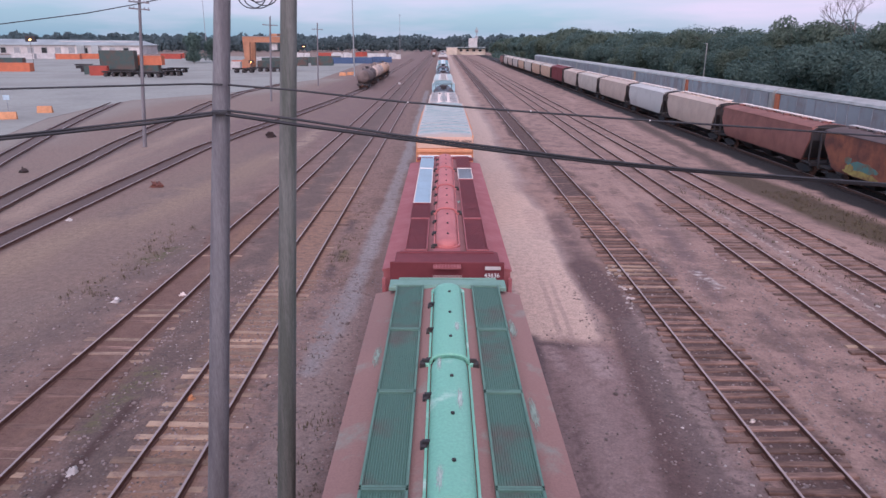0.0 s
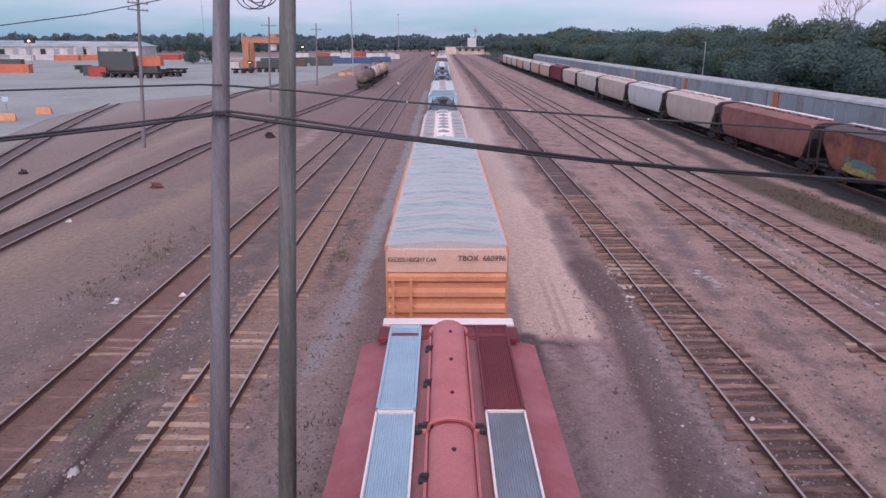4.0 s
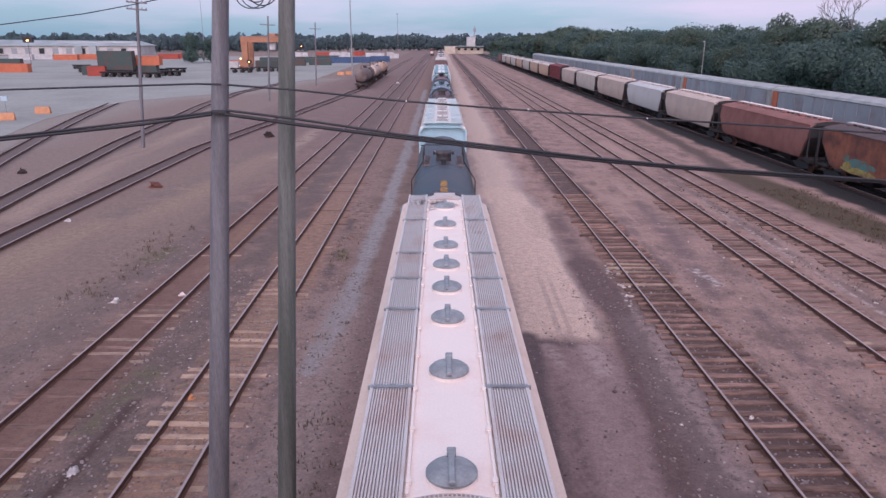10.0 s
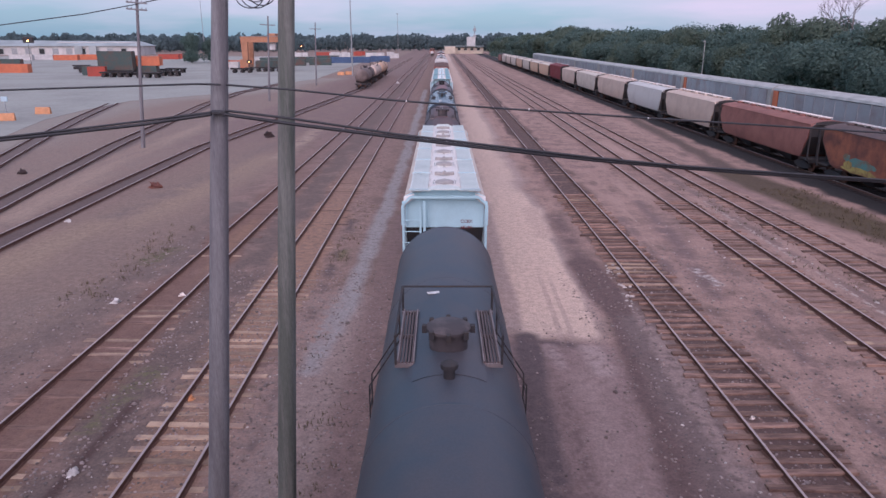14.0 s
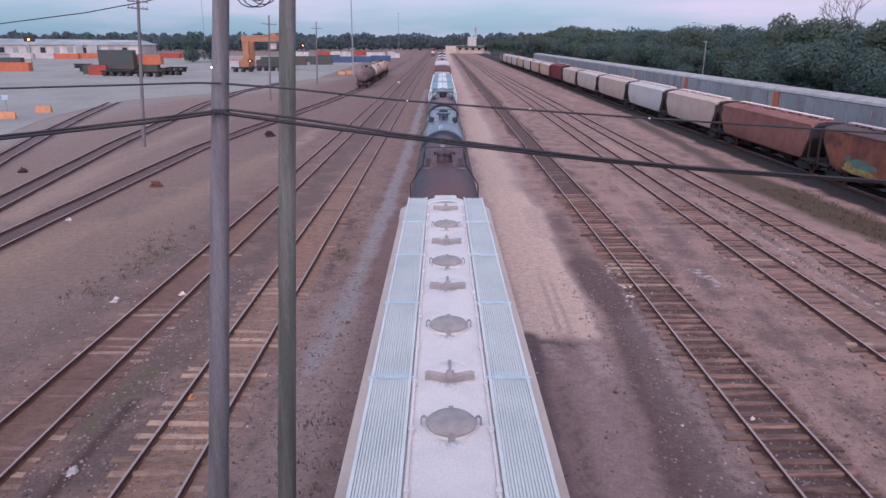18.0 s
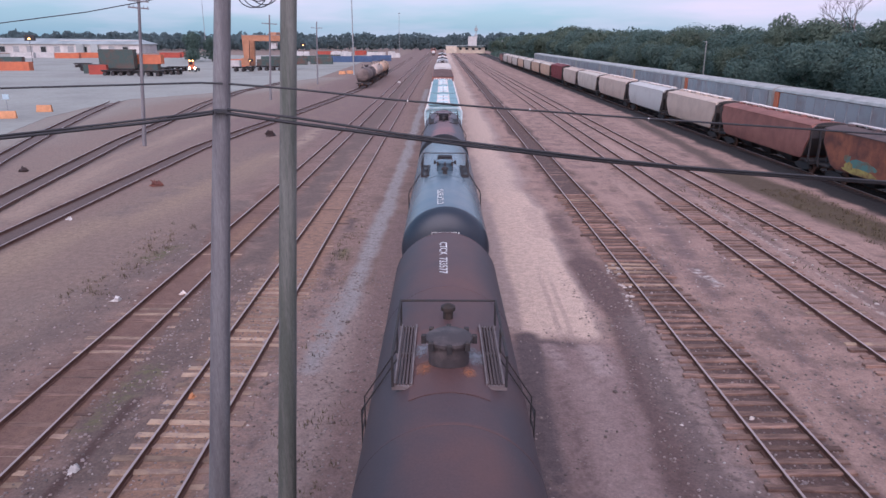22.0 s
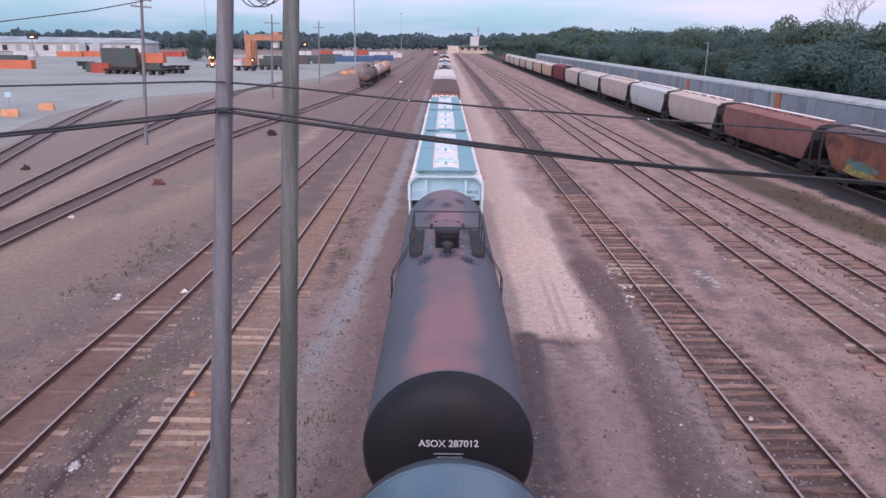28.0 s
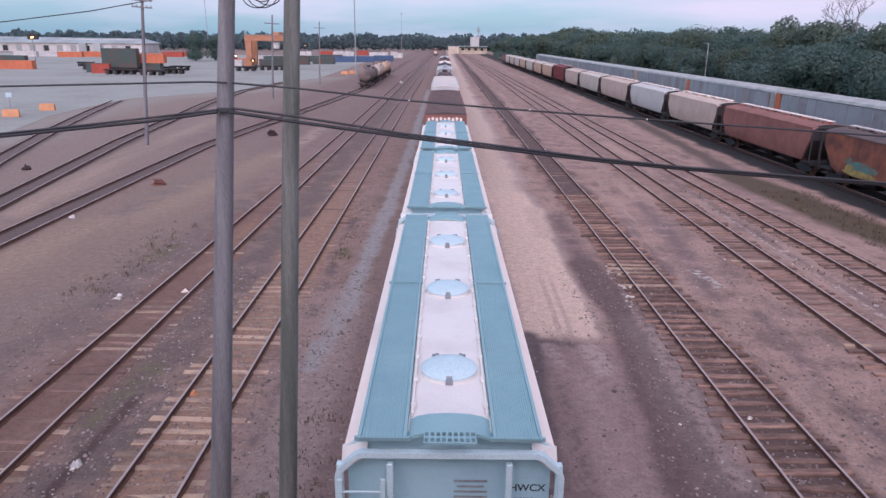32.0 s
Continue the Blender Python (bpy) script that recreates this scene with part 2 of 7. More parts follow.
M["ice_grate"] = material("pale_blue_walkway_grating", (0.66, 0.71, 0.69), 0.6, 0.0, other=(0.58, 0.64, 0.62), cover=0.45, scale=0.9, grain=40)
M["hatch_grey"] = material("grey_hatch_casting", (0.36, 0.38, 0.39), 0.6, 0.2, other=(0.27, 0.28, 0.29), scale=4)
M["hatch_taupe"] = material("dusty_taupe_hatch_lid", (0.38, 0.35, 0.33), 0.7, other=(0.30, 0.28, 0.27), scale=4)
M["brick_red"] = material("brown_red_car_paint", (0.30, 0.125, 0.10), 0.75, other=(0.21, 0.085, 0.07), cover=0.5, scale=0.6)
M["rust_car"] = material("rust_red_car_paint", (0.32, 0.11, 0.06), 0.8, other=(0.13, 0.05, 0.04), cover=0.5, scale=0.7)
M["tan_car"] = material("pinkish_tan_car_paint", (0.57, 0.44, 0.365), 0.7, other=(0.48, 0.36, 0.30), cover=0.45, scale=0.6)
M["cream_car"] = material("cream_car_paint", (0.58, 0.50, 0.43), 0.7, other=(0.49, 0.41, 0.35), cover=0.45, scale=0.6)
M["pale_car"] = material("chalky_pale_grey_car_paint", (0.56, 0.535, 0.51), 0.7, other=(0.47, 0.44, 0.42), cover=0.4, scale=0.5)
M["grey_car"] = material("pale_grey_car_paint", (0.50, 0.50, 0.51), 0.65, other=(0.42, 0.42, 0.43), cover=0.45, scale=0.6)
M["peach_car"] = material("peach_car_paint", (0.58, 0.38, 0.26), 0.7, other=(0.48, 0.30, 0.21), cover=0.45, scale=0.6)
M["rack_side"] = material("perforated_grey_rack_panel", (0.33, 0.35, 0.375), 0.65, 0.1, other=(0.27, 0.225, 0.225), cover=0.42, scale=0.35, shift=0.12)
M["rack_frame"] = material("grey_rack_steel", (0.36, 0.37, 0.40), 0.6, 0.2, scale=0.7)
M["rack_roof"] = material("pale_rack_roof_sheet", (0.47, 0.46, 0.44), 0.6, 0.2, scale=0.7)
# distant haze is put into this bluer, paler leaf colour
M["leaf_far"] = material("haze_tinted_leaf", (0.148, 0.204, 0.213), 0.8, other=(0.137, 0.183, 0.193), cover=0.5, scale=0.1, grain=1, shift=0.15, bump=0, island=True, gloss=0.1)
M["leaf"] = material("summer_leaf", (0.146, 0.209, 0.181), 0.8, other=(0.135, 0.195, 0.169), cover=0.5, scale=0.35, grain=3, shift=0.25, bump=0, island=True, gloss=0.1)
M["leaf_pale"] = material("yellow_green_leaf", (0.160, 0.200, 0.151), 0.8, other=(0.142, 0.186, 0.144), cover=0.5, scale=0.35, grain=3, shift=0.25, bump=0, island=True, gloss=0.1)
leafy(M["leaf_far"])
leafy(M["leaf"])
leafy(M["leaf_pale"])
M["bark"] = material("grey_bark", (0.12, 0.10, 0.09), 0.95, scale=3, grain=20, squash=(3, 3, 0.5), bump=0.6)
M["bare_wood"] = material("dead_branch_wood", (0.20, 0.17, 0.16), 0.95, scale=3, grain=20)
M["weed"] = material("dry_weed", (0.095, 0.075, 0.045), 0.9, other=(0.13, 0.10, 0.06), scale=1, grain=6, bump=0)
M["concrete"] = material("pale_yard_concrete", (0.320, 0.318, 0.285), 0.9, other=(0.255, 0.250, 0.226), cover=0.45, scale=0.06, grain=1.2, bump=0.1)
M["wall_white"] = material("white_warehouse_panel", (0.62, 0.60, 0.58), 0.8, scale=0.15, grain=3, bump=0)
M["roof_grey"] = material("grey_warehouse_roof", (0.38, 0.42, 0.42), 0.7, scale=0.1, grain=3, bump=0)
M["wall_buff"] = material("buff_factory_wall", (0.66, 0.56, 0.45), 0.85, scale=0.2, grain=3, bump=0)
M["con_orange"] = material("orange_container_paint", (0.58, 0.17, 0.08), 0.65, other=(0.48, 0.14, 0.07), scale=0.5)
M["con_red"] = material("red_container_paint", (0.42, 0.07, 0.045), 0.65, other=(0.33, 0.06, 0.04), scale=0.5)
M["con_green"] = material("rust_streaked_green_container_paint", (0.055, 0.085, 0.080), 0.7, other=(0.13, 0.065, 0.05), cover=0.42, scale=0.35)
M["con_blue"] = material("navy_container_paint", (0.06, 0.11, 0.22), 0.65, scale=0.5)
M["con_white"] = material("white_container_paint", (0.60, 0.58, 0.57), 0.65, scale=0.5)
M["crane"] = material("crane_orange_paint", (0.44, 0.20, 0.11), 0.6, scale=0.5)
M["barrier"] = material("faded_orange_barrier_plastic", (0.66, 0.30, 0.14), 0.6, scale=1)
M["pebble"] = material("loose_stone", (0.27, 0.215, 0.205), 0.9, other=(0.20, 0.155, 0.14), shift=0.48, scale=2, island=True)
M["pale_stone"] = material("pale_limestone_chips", (0.52, 0.46, 0.43), 0.9, other=(0.38, 0.32, 0.29), shift=0.4, scale=2, island=True)
M["litter"] = material("white_litter", (0.75, 0.72, 0.70), 0.7, scale=6)
M["dust_brown"] = material("dusty_brown_tank_paint", (0.22, 0.17, 0.155), 0.85, other=(0.12, 0.09, 0.085), cover=0.5, scale=0.4)
M["glass"] = material("dark_window_glass", (0.03, 0.035, 0.04), 0.15, bump=0)
M["lamp_amber"] = glow("amber_signal_lens", (1.0, 0.42, 0.10), 9)
M["lamp_white"] = glow("warm_headlight_lens", (1.0, 0.72, 0.40), 16)
M["coal"] = material("dark_load_and_tie_shade", (0.05, 0.035, 0.035), 0.95, scale=2, grain=12, bump=0.8)


# ---- mesh helpers ----
class Geo:
    """Collects the corners and faces of one mesh."""

    def __init__(self):
        self.v, self.f = [], []

    def add(self, verts, faces):
        n = len(self.v)
        self.v += [tuple(p) for p in verts]
        self.f += [tuple(i + n for i in face) for face in faces]
        return self

    def box(self, cx, cy, cz, sx, sy, sz, turn=0.0, chamfer=0.0):
        """A box by its centre and size, its upper edges cut by chamfer."""
        c, s = math.cos(radians(turn)), math.sin(radians(turn))
        k = min(chamfer, sx * 0.45, sy * 0.45, sz * 0.45)
        rings = [(-sz / 2, 0), (sz / 2 - k, 0)] + ([(sz / 2, k)] if k else [])
        pts = []
        for z, inset in rings:
            for ax, ay in ((-1, -1), (1, -1), (1, 1), (-1, 1)):
                x, y = ax * (sx / 2 - inset), ay * (sy / 2 - inset)
                pts.append((cx + x * c - y * s, cy + x * s + y * c, cz + z))
        faces = [(3, 2, 1, 0)]
        for r in range(len(rings) - 1):
            faces += [(4 * r + i, 4 * r + (i + 1) % 4, 4 * r + 4 + (i + 1) % 4, 4 * r + 4 + i) for i in range(4)]
        m = 4 * (len(rings) - 1)
        faces.append((m, m + 1, m + 2, m + 3))
        return self.add(pts, faces)

    def tube(self, a, b, ra, rb=None, n=10, caps=True):
        a, b = Vector(a), Vector(b)
        rb = ra if rb is None else rb
        w = (b - a).normalized()
        u = w.orthogonal().normalized()
        q = w.cross(u)
        pts = []
        for p, r in ((a, ra), (b, rb)):
            pts += [p + (u * math.cos(2 * math.pi * i / n) + q * math.sin(2 * math.pi * i / n)) * r for i in range(n)]
        faces = [(i, (i + 1) % n, n + (i + 1) % n, n + i) for i in range(n)]
        if caps:
            faces += [tuple(range(n - 1, -1, -1)), tuple(range(n, 2 * n))]
        return self.add(pts, faces)

    def pipe(self, points, r, n=6):
        pts = [Vector(p) for p in points]
        rings, u = [], None
        for i, p in enumerate(pts):
            d = (pts[min(i + 1, len(pts) - 1)] - pts[max(i - 1, 0)]).normalized()
            u = d.orthogonal().normalized() if u is None else (u - d * u.dot(d)).normalized()
            q = d.cross(u)
            rings.append([p + (u * math.cos(2 * math.pi * k / n) + q * math.sin(2 * math.pi * k / n)) * r for k in range(n)])
        return self.loft(rings)

    def strap(self, points, y0, y1, wide):
        """A flat bar bent along points of (x, z), from y0 to y1."""
        rings = []
        for i, (x, z) in enumerate(points):
            d = Vector(points[min(i + 1, len(points) - 1)]) - Vector(points[max(i - 1, 0)])
            nx, nz = -d.y / d.length * wide / 2, d.x / d.length * wide / 2
            rings.append([(x + nx, y0, z + nz), (x + nx, y1, z + nz), (x - nx, y1, z - nz), (x - nx, y0, z - nz)])
        return self.loft(rings)

    def prism(self, profile, y0, y1, close=True):
        """A profile of (x, z), run from y0 to y1."""
        n = len(profile)
        pts = [(x, y0, z) for x, z in profile] + [(x, y1, z) for x, z in profile]
        faces = [(i, (i + 1) % n, n + (i + 1) % n, n + i) for i in range(n)]
        if close:
            faces += [tuple(range(n - 1, -1, -1)), tuple(range(n, 2 * n))]
        return self.add(pts, faces)

    def loft(self, rings, caps=True):
        """Rings of equally many points, joined one to the next."""
        n = len(rings[0])
        faces = []
        for r in range(len(rings) - 1):
            faces += [(r * n + i, r * n + (i + 1) % n, (r + 1) * n + (i + 1) % n, (r + 1) * n + i) for i in range(n)]
        if caps:
            faces += [tuple(range(n - 1, -1, -1)), tuple(range((len(rings) - 1) * n, len(rings) * n))]
        return self.add([p for ring in rings for p in ring], faces)

    def lathe(self, profile, cx=0.0, cy=0.0, n=24):
        """A profile of (radius, z), turned about an upright axis."""
        rings = [[(cx + r * math.cos(2 * math.pi * i / n), cy + r * math.sin(2 * math.pi * i / n), z) for i in range(n)] for r, z in profile]
        return self.loft(rings)

    def grate(self, x0, x1, y0, y1, nx, ny, height, bar=0.35, thick=0.035):
        """A pierced sheet: bars both ways in one piece, following height(x)."""
        def edges(a, b, n):
            p = (b - a) / n
            return [a] + [v for i in range(n) for v in (a + (i + bar / 2) * p, a + (i + 1 - bar / 2) * p)] + [b]
        xs, ys = edges(x0, x1, nx), edges(y0, y1, ny)
        w, m = len(xs), len(xs) * len(ys)
        full = lambda i, j: 0 <= i < w - 1 and 0 <= j < len(ys) - 1 and not (i % 2 and j % 2)
        faces = []
        for j in range(len(ys) - 1):
            for i in range(w - 1):
                if not full(i, j):
                    continue
                a, b, c, d = j * w + i, j * w + i + 1, (j + 1) * w + i + 1, (j + 1) * w + i
                faces += [(a, b, c, d), (d + m, c + m, b + m, a + m)]
                for (p, q), near in (((a, b), (i, j - 1)), ((b, c), (i + 1, j)), ((c, d), (i, j + 1)), ((d, a), (i - 1, j))):
                    if not full(*near):
                        faces.append((q, p, p + m, q + m))
        return self.add([(x, y, height(x)) for y in ys for x in xs] + [(x, y, height(x) - thick) for y in ys for x in xs], faces)

    def mesh(self, name, mat, smooth=38):
        me = bpy.data.meshes.new(name)
        me.from_pydata(self.v, [], self.f)
        me.materials.append(mat)
        me.update()
        if smooth:
            me.polygons.foreach_set("use_smooth", [True] * len(me.polygons))
            me.set_sharp_from_angle(angle=radians(smooth))
        return me


def part(name, geo, mat, parent=None, label="", at=None, smooth=38):
    """One mesh object, under a thing or under a part. geo: a Geo, or a mesh that is shared."""
    me = geo if isinstance(geo, bpy.types.Mesh) else geo.mesh(name, mat, smooth)
    ob = new(name, me)
    if parent is not None:
        ob.parent = parent
    if at is not None:
        ob.matrix_basis = at
    if label:
        ob["label"] = label
    return ob


def thing(name, label, category, at=None, group="", kind="", geo=None, mat=None, smooth=38):
    ob = new(name, geo.mesh(name, mat, smooth) if geo is not None else None)
    if at is not None:
        ob.matrix_basis = at
    return tagged(ob, label, category, group, kind)


def lettering(body, size, mat_name, bend=None, squeeze=1.0):
    """Flat letters in the xy plane as a Geo-like mesh; bend maps each (x, y) to a point in space."""
    cu = bpy.data.curves.new("lettering", "FONT")
    cu.body, cu.size, cu.align_x, cu.align_y = body, size, "CENTER", "CENTER"
    cu.offset = size * 0.015
    ob = bpy.data.objects.new("lettering", cu)
    me = bpy.data.meshes.new_from_object(ob)
    bpy.data.objects.remove(ob)
    bpy.data.curves.remove(cu)
    me.materials.clear()
    me.materials.append(M[mat_name])
    for v in me.vertices:
        v.co = bend(v.co.x * squeeze, v.co.y) if bend else (v.co.x * squeeze, v.co.y, 0)
    me.update()
    return me


# ---- ground ----
def ground_material():
    m = bpy.data.materials.new("yard_dirt_and_gravel")
    m.use_nodes = True
    t = m.node_tree
    L = t.links.new
    bsdf = t.nodes["Principled BSDF"]
    bsdf.inputs["Roughness"].default_value = 0.95
    geo = t.nodes.new("ShaderNodeNewGeometry")
    sep = t.nodes.new("ShaderNodeSeparateXYZ")
    L(geo.outputs["Position"], sep.inputs[0])

    def noise_of(scale, detail=5, rough=0.6, squash=(1, 1, 1)):
        mp = t.nodes.new("ShaderNodeMapping")
        mp.inputs["Scale"].default_value = squash
        L(geo.outputs["Position"], mp.inputs["Vector"])
        n = t.nodes.new("ShaderNodeTexNoise")
        n.inputs["Scale"].default_value, n.inputs["Detail"].default_value, n.inputs["Roughness"].default_value = scale, detail, rough
        L(mp.outputs[0], n.inputs["Vector"])
        return n.outputs["Fac"]

    def math_of(op, a, b):
        n = t.nodes.new("ShaderNodeMath")
        n.operation = op
        for i, s in enumerate((a, b)):
            if isinstance(s, (int, float)):
                n.inputs[i].default_value = s
            else:
                L(s, n.inputs[i])
        return n.outputs[0]

    def step(value, a, b):
        n = t.nodes.new("ShaderNodeMapRange")
        n.interpolation_type = "SMOOTHSTEP"
        n.inputs["From Min"].default_value, n.inputs["From Max"].default_value = a, b
        L(value, n.inputs["Value"])
        return n.outputs[0]

    def over(base, colour, mask):
        n = t.nodes.new("ShaderNodeMix")
        n.data_type = "RGBA"
        if isinstance(base, tuple):
            n.inputs["A"].default_value = (*base, 1)
        else:
            L(base, n.inputs["A"])
        n.inputs["B"].default_value = (*colour, 1)
        L(mask, n.inputs["Factor"])
        return n.outputs["Result"]

    wide, mid, fine, grit = noise_of(0.12, 6), noise_of(0.55, 6, 0.66), noise_of(3.2, 5), noise_of(13.0, 6, 0.8)
    streak = noise_of(0.5, 5, 0.6, (1.0, 0.10, 1.0))
    x, y = sep.outputs["X"], sep.outputs["Y"]
    soft_edge = noise_of(0.30, 3, 0.5, (1.0, 0.6, 1.0))
    wander = math_of("MULTIPLY", math_of("SUBTRACT", soft_edge, 0.5), 2.6)
    xw = math_of("ADD", x, wander)

    def band(lo, hi, soft=0.5, along=None):
        k = math_of("MULTIPLY", step(xw, lo - soft, lo + soft), step(xw, hi + soft, hi - soft))
        return math_of("MULTIPLY", k, along) if along is not None else k

    flat = t.nodes.new("ShaderNodeVectorMath")
    flat.operation = "MULTIPLY"
    flat.inputs[1].default_value = (1, 1, 0)
    L(geo.outputs["Position"], flat.inputs[0])
    fray = math_of("ADD", math_of("MULTIPLY", math_of("SUBTRACT", soft_edge, 0.5), 1.5), math_of("SUBTRACT", mid, 0.5))

    def vector_of(op, a, b=None, out="Vector"):
        n = t.nodes.new("ShaderNodeVectorMath")
        n.operation = op
        for i, v in enumerate((a, b)):
            if isinstance(v, tuple):
                n.inputs[i].default_value = v
            elif v is not None:
                L(v, n.inputs[i])
        return n.outputs[out]

    def lane(points, w, soft=0.3, ragged=0.7):
        """A ragged strip of ground along a line of points."""
        best = None
        for (ax, ay), (bx, by) in zip(points, points[1:]):
            ab = (bx - ax, by - ay, 0.0)
            ap = vector_of("SUBTRACT", flat.outputs[0], (ax, ay, 0.0))
            q = math_of("DIVIDE", vector_of("DOT_PRODUCT", ap, ab, "Value"), ab[0] ** 2 + ab[1] ** 2)
            q = math_of("MAXIMUM", math_of("MINIMUM", q, 1.0), 0.0)
            along = t.nodes.new("ShaderNodeVectorMath")
            along.operation = "SCALE"
            along.inputs[0].default_value = ab
            L(q, along.inputs["Scale"])
            d = vector_of("LENGTH", vector_of("SUBTRACT", ap, along.outputs[0]), None, "Value")
            best = d if best is None else math_of("MINIMUM", best, d)
        return step(math_of("ADD", best, math_of("MULTIPLY", fray, ragged)), w + soft, w - soft)

    def both(a, b):
        return math_of("MULTIPLY", a, b)

    right = step(x, 1.0, 4.0)
    c = over((0.275, 0.191, 0.163), (0.200, 0.139, 0.121), step(mid, 0.40, 0.66))
    c = over(c, (0.385, 0.262, 0.224), both(right, step(mid, 0.66, 0.36)))
    c = over(c, (0.410, 0.285, 0.243), both(step(streak, 0.50, 0.68), right))
    c = over(c, (0.290, 0.196, 0.174), both(right, both(step(streak, 0.46, 0.34), step(mid, 0.36, 0.60))))
    # tan dirt between the left-hand tracks, worn into pale and dark drifts
    c = over(c, (0.250, 0.182, 0.152), band(-21.5, -13.6, 1.0))
    c = over(c, (0.305, 0.225, 0.175), both(lane([(-21.0, 26.0), (-19.8, 34.0), (-17.2, 46.0), (-16.2, 62.0)], 1.7, 1.5, 1.4), step(streak, 0.25, 0.55)))
    c = over(c, (0.215, 0.160, 0.140), both(lane([(-19.5, 40.0), (-18.2, 52.0), (-17.0, 70.0)], 0.9, 0.8, 1.2), step(mid, 0.35, 0.60)))
    c = over(c, (0.185, 0.137, 0.120), both(lane([(-15.4, 15.0), (-13.9, 24.0), (-13.0, 33.0), (-12.6, 44.0)], 1.1, 1.0, 1.2), step(mid, 0.30, 0.55)))
    c = over(c, (0.245, 0.185, 0.158), both(lane([(-18.5, 18.0), (-15.5, 26.0)], 1.3, 1.2, 1.2), step(mid, 0.36, 0.60)))
    c = over(c, (0.120, 0.105, 0.060), both(lane([(-13.9, 31.5), (-13.4, 33.5)], 0.35, 0.4, 0.9), step(fine, 0.36, 0.60)))
    c = over(c, (0.262, 0.198, 0.168), both(step(x, -23.5, -25.5), step(mid, 0.20, 0.56)))
    c = over(c, (0.345, 0.258, 0.210), both(lane([(-25.5, 40.0), (-28.5, 62.0), (-29.5, 90.0)], 0.9, 1.1, 1.5), step(streak, 0.30, 0.55)))
    c = over(c, (0.215, 0.150, 0.138), both(band(-27.0, -4.6, 1.0, step(y, 52.0, 90.0)), step(mid, 0.66, 0.40)))
    c = over(c, (0.380, 0.290, 0.235), both(lane([(-14.6, 62.0), (-14.2, 84.0)], 0.7, 0.7, 1.3), step(mid, 0.36, 0.56)))
    # grey dust that drifts off the concrete of the container yard
    c = over(c, (0.300, 0.262, 0.228), both(lane([(-60.0, 62.0), (-44.0, 68.0), (-49.0, 88.0), (-50.0, 106.0), (-50.0, 122.0), (-44.0, 132.0), (-37.5, 145.0), (-36.0, 170.0), (-31.0, 192.0)], 4.2, 4.0, 3.0), step(mid, 0.20, 0.50)))
    # dark cinder beds of the yard tracks that curve away
    cinder = both(step(fine, 0.15, 0.45), 0.85)
    c = over(c, (0.120, 0.088, 0.082), both(lane([(-22.4, 18), (-22.9, 45), (-23.2, 66), (-20.8, 96), (-17.2, 150), (-17.4, 250)], 0.95, 0.3, 0.45), cinder))
    c = over(c, (0.135, 0.100, 0.093), both(lane([(-25.6, 26), (-29.9, 54), (-35.0, 90), (-40.0, 140), (-38.0, 175)], 1.05, 0.35, 0.5), cinder))
    c = over(c, (0.150, 0.112, 0.105), both(lane([(-31.0, 38), (-38.3, 60), (-44.2, 79), (-54, 116)], 1.3, 0.45, 0.5), cinder))
    # brown dust between the rails of the left-hand tracks
    c = over(c, (0.205, 0.128, 0.105), both(band(-12.3, -9.9, 0.25, step(y, 62.0, 38.0)), step(mid, 0.20, 0.50)))
    c = over(c, (0.262, 0.165, 0.122), both(band(-11.9, -10.2, 0.3, step(y, 62.0, 38.0)), step(streak, 0.46, 0.62)))
    c = over(c, (0.165, 0.121, 0.106), both(band(-9.9, -7.9, 0.6), step(mid, 0.30, 0.52)))
    c = over(c, (0.150, 0.135, 0.078), both(lane([(-9.6, 16.5), (-9.2, 20.0)], 0.3, 0.4, 0.9), step(fine, 0.40, 0.60)))
    c = over(c, (0.325, 0.208, 0.154), both(band(-7.9, -5.6, 0.3, step(y, 62.0, 38.0)), step(fine, 0.25, 0.60)))
    # a dark rut between these two tracks
    c = over(c, (0.095, 0.060, 0.054), both(lane([(-9.05, 12.0), (-8.95, 18.0)], 0.16, 0.12, 0.25), step(fine, 0.22, 0.5)))
    # pale gravel road beside the train, with a ragged near end and worn edges
    margin = both(band(1.9, 6.2, 0.6), step(math_of("ADD", y, math_of("MULTIPLY", wander, 1.5)), 21.5, 24.0))
    c = over(c, (0.415, 0.318, 0.282), both(margin, step(streak, 0.05, 0.35)))
    c = over(c, (0.600, 0.465, 0.395), both(band(2.9, 5.4, 0.5, step(y, 38.0, 46.0)), step(streak, 0.08, 0.38)))
    xs = math_of("ADD", x, math_of("MULTIPLY", fray, 0.35))
    near_end = step(math_of("ADD", y, math_of("MULTIPLY", fray, 2.4)), 22.0, 23.4)
    c = over(c, (0.640, 0.490, 0.410), both(both(step(xs, 2.85, 3.25), step(xs, 5.9, 5.55)), both(both(near_end, step(y, 50.0, 44.0)), step(streak, 0.05, 0.34))))
    c = over(c, (0.560, 0.425, 0.360), both(lane([(5.7, 42.0), (5.6, 36.0)], 0.5, 0.3, 0.5), step(streak, 0.05, 0.34)))
    c = over(c, (0.470, 0.365, 0.325), both(lane([(2.9, 45.0), (2.7, 34.0), (2.6, 27.0)], 0.35, 0.35, 0.6), step(mid, 0.38, 0.60)))
    # oily, trodden dirt where the road ends, with a dark strip along the train
    c = over(c, (0.275, 0.198, 0.186), both(band(1.6, 6.2, 0.4, step(y, 22.8, 21.4)), step(mid, 0.15, 0.45)))
    c = over(c, (0.330, 0.245, 0.228), both(lane([(4.6, 19.5), (4.3, 14.0), (4.1, 9.0)], 0.65, 0.5, 0.9), step(mid, 0.30, 0.55)))
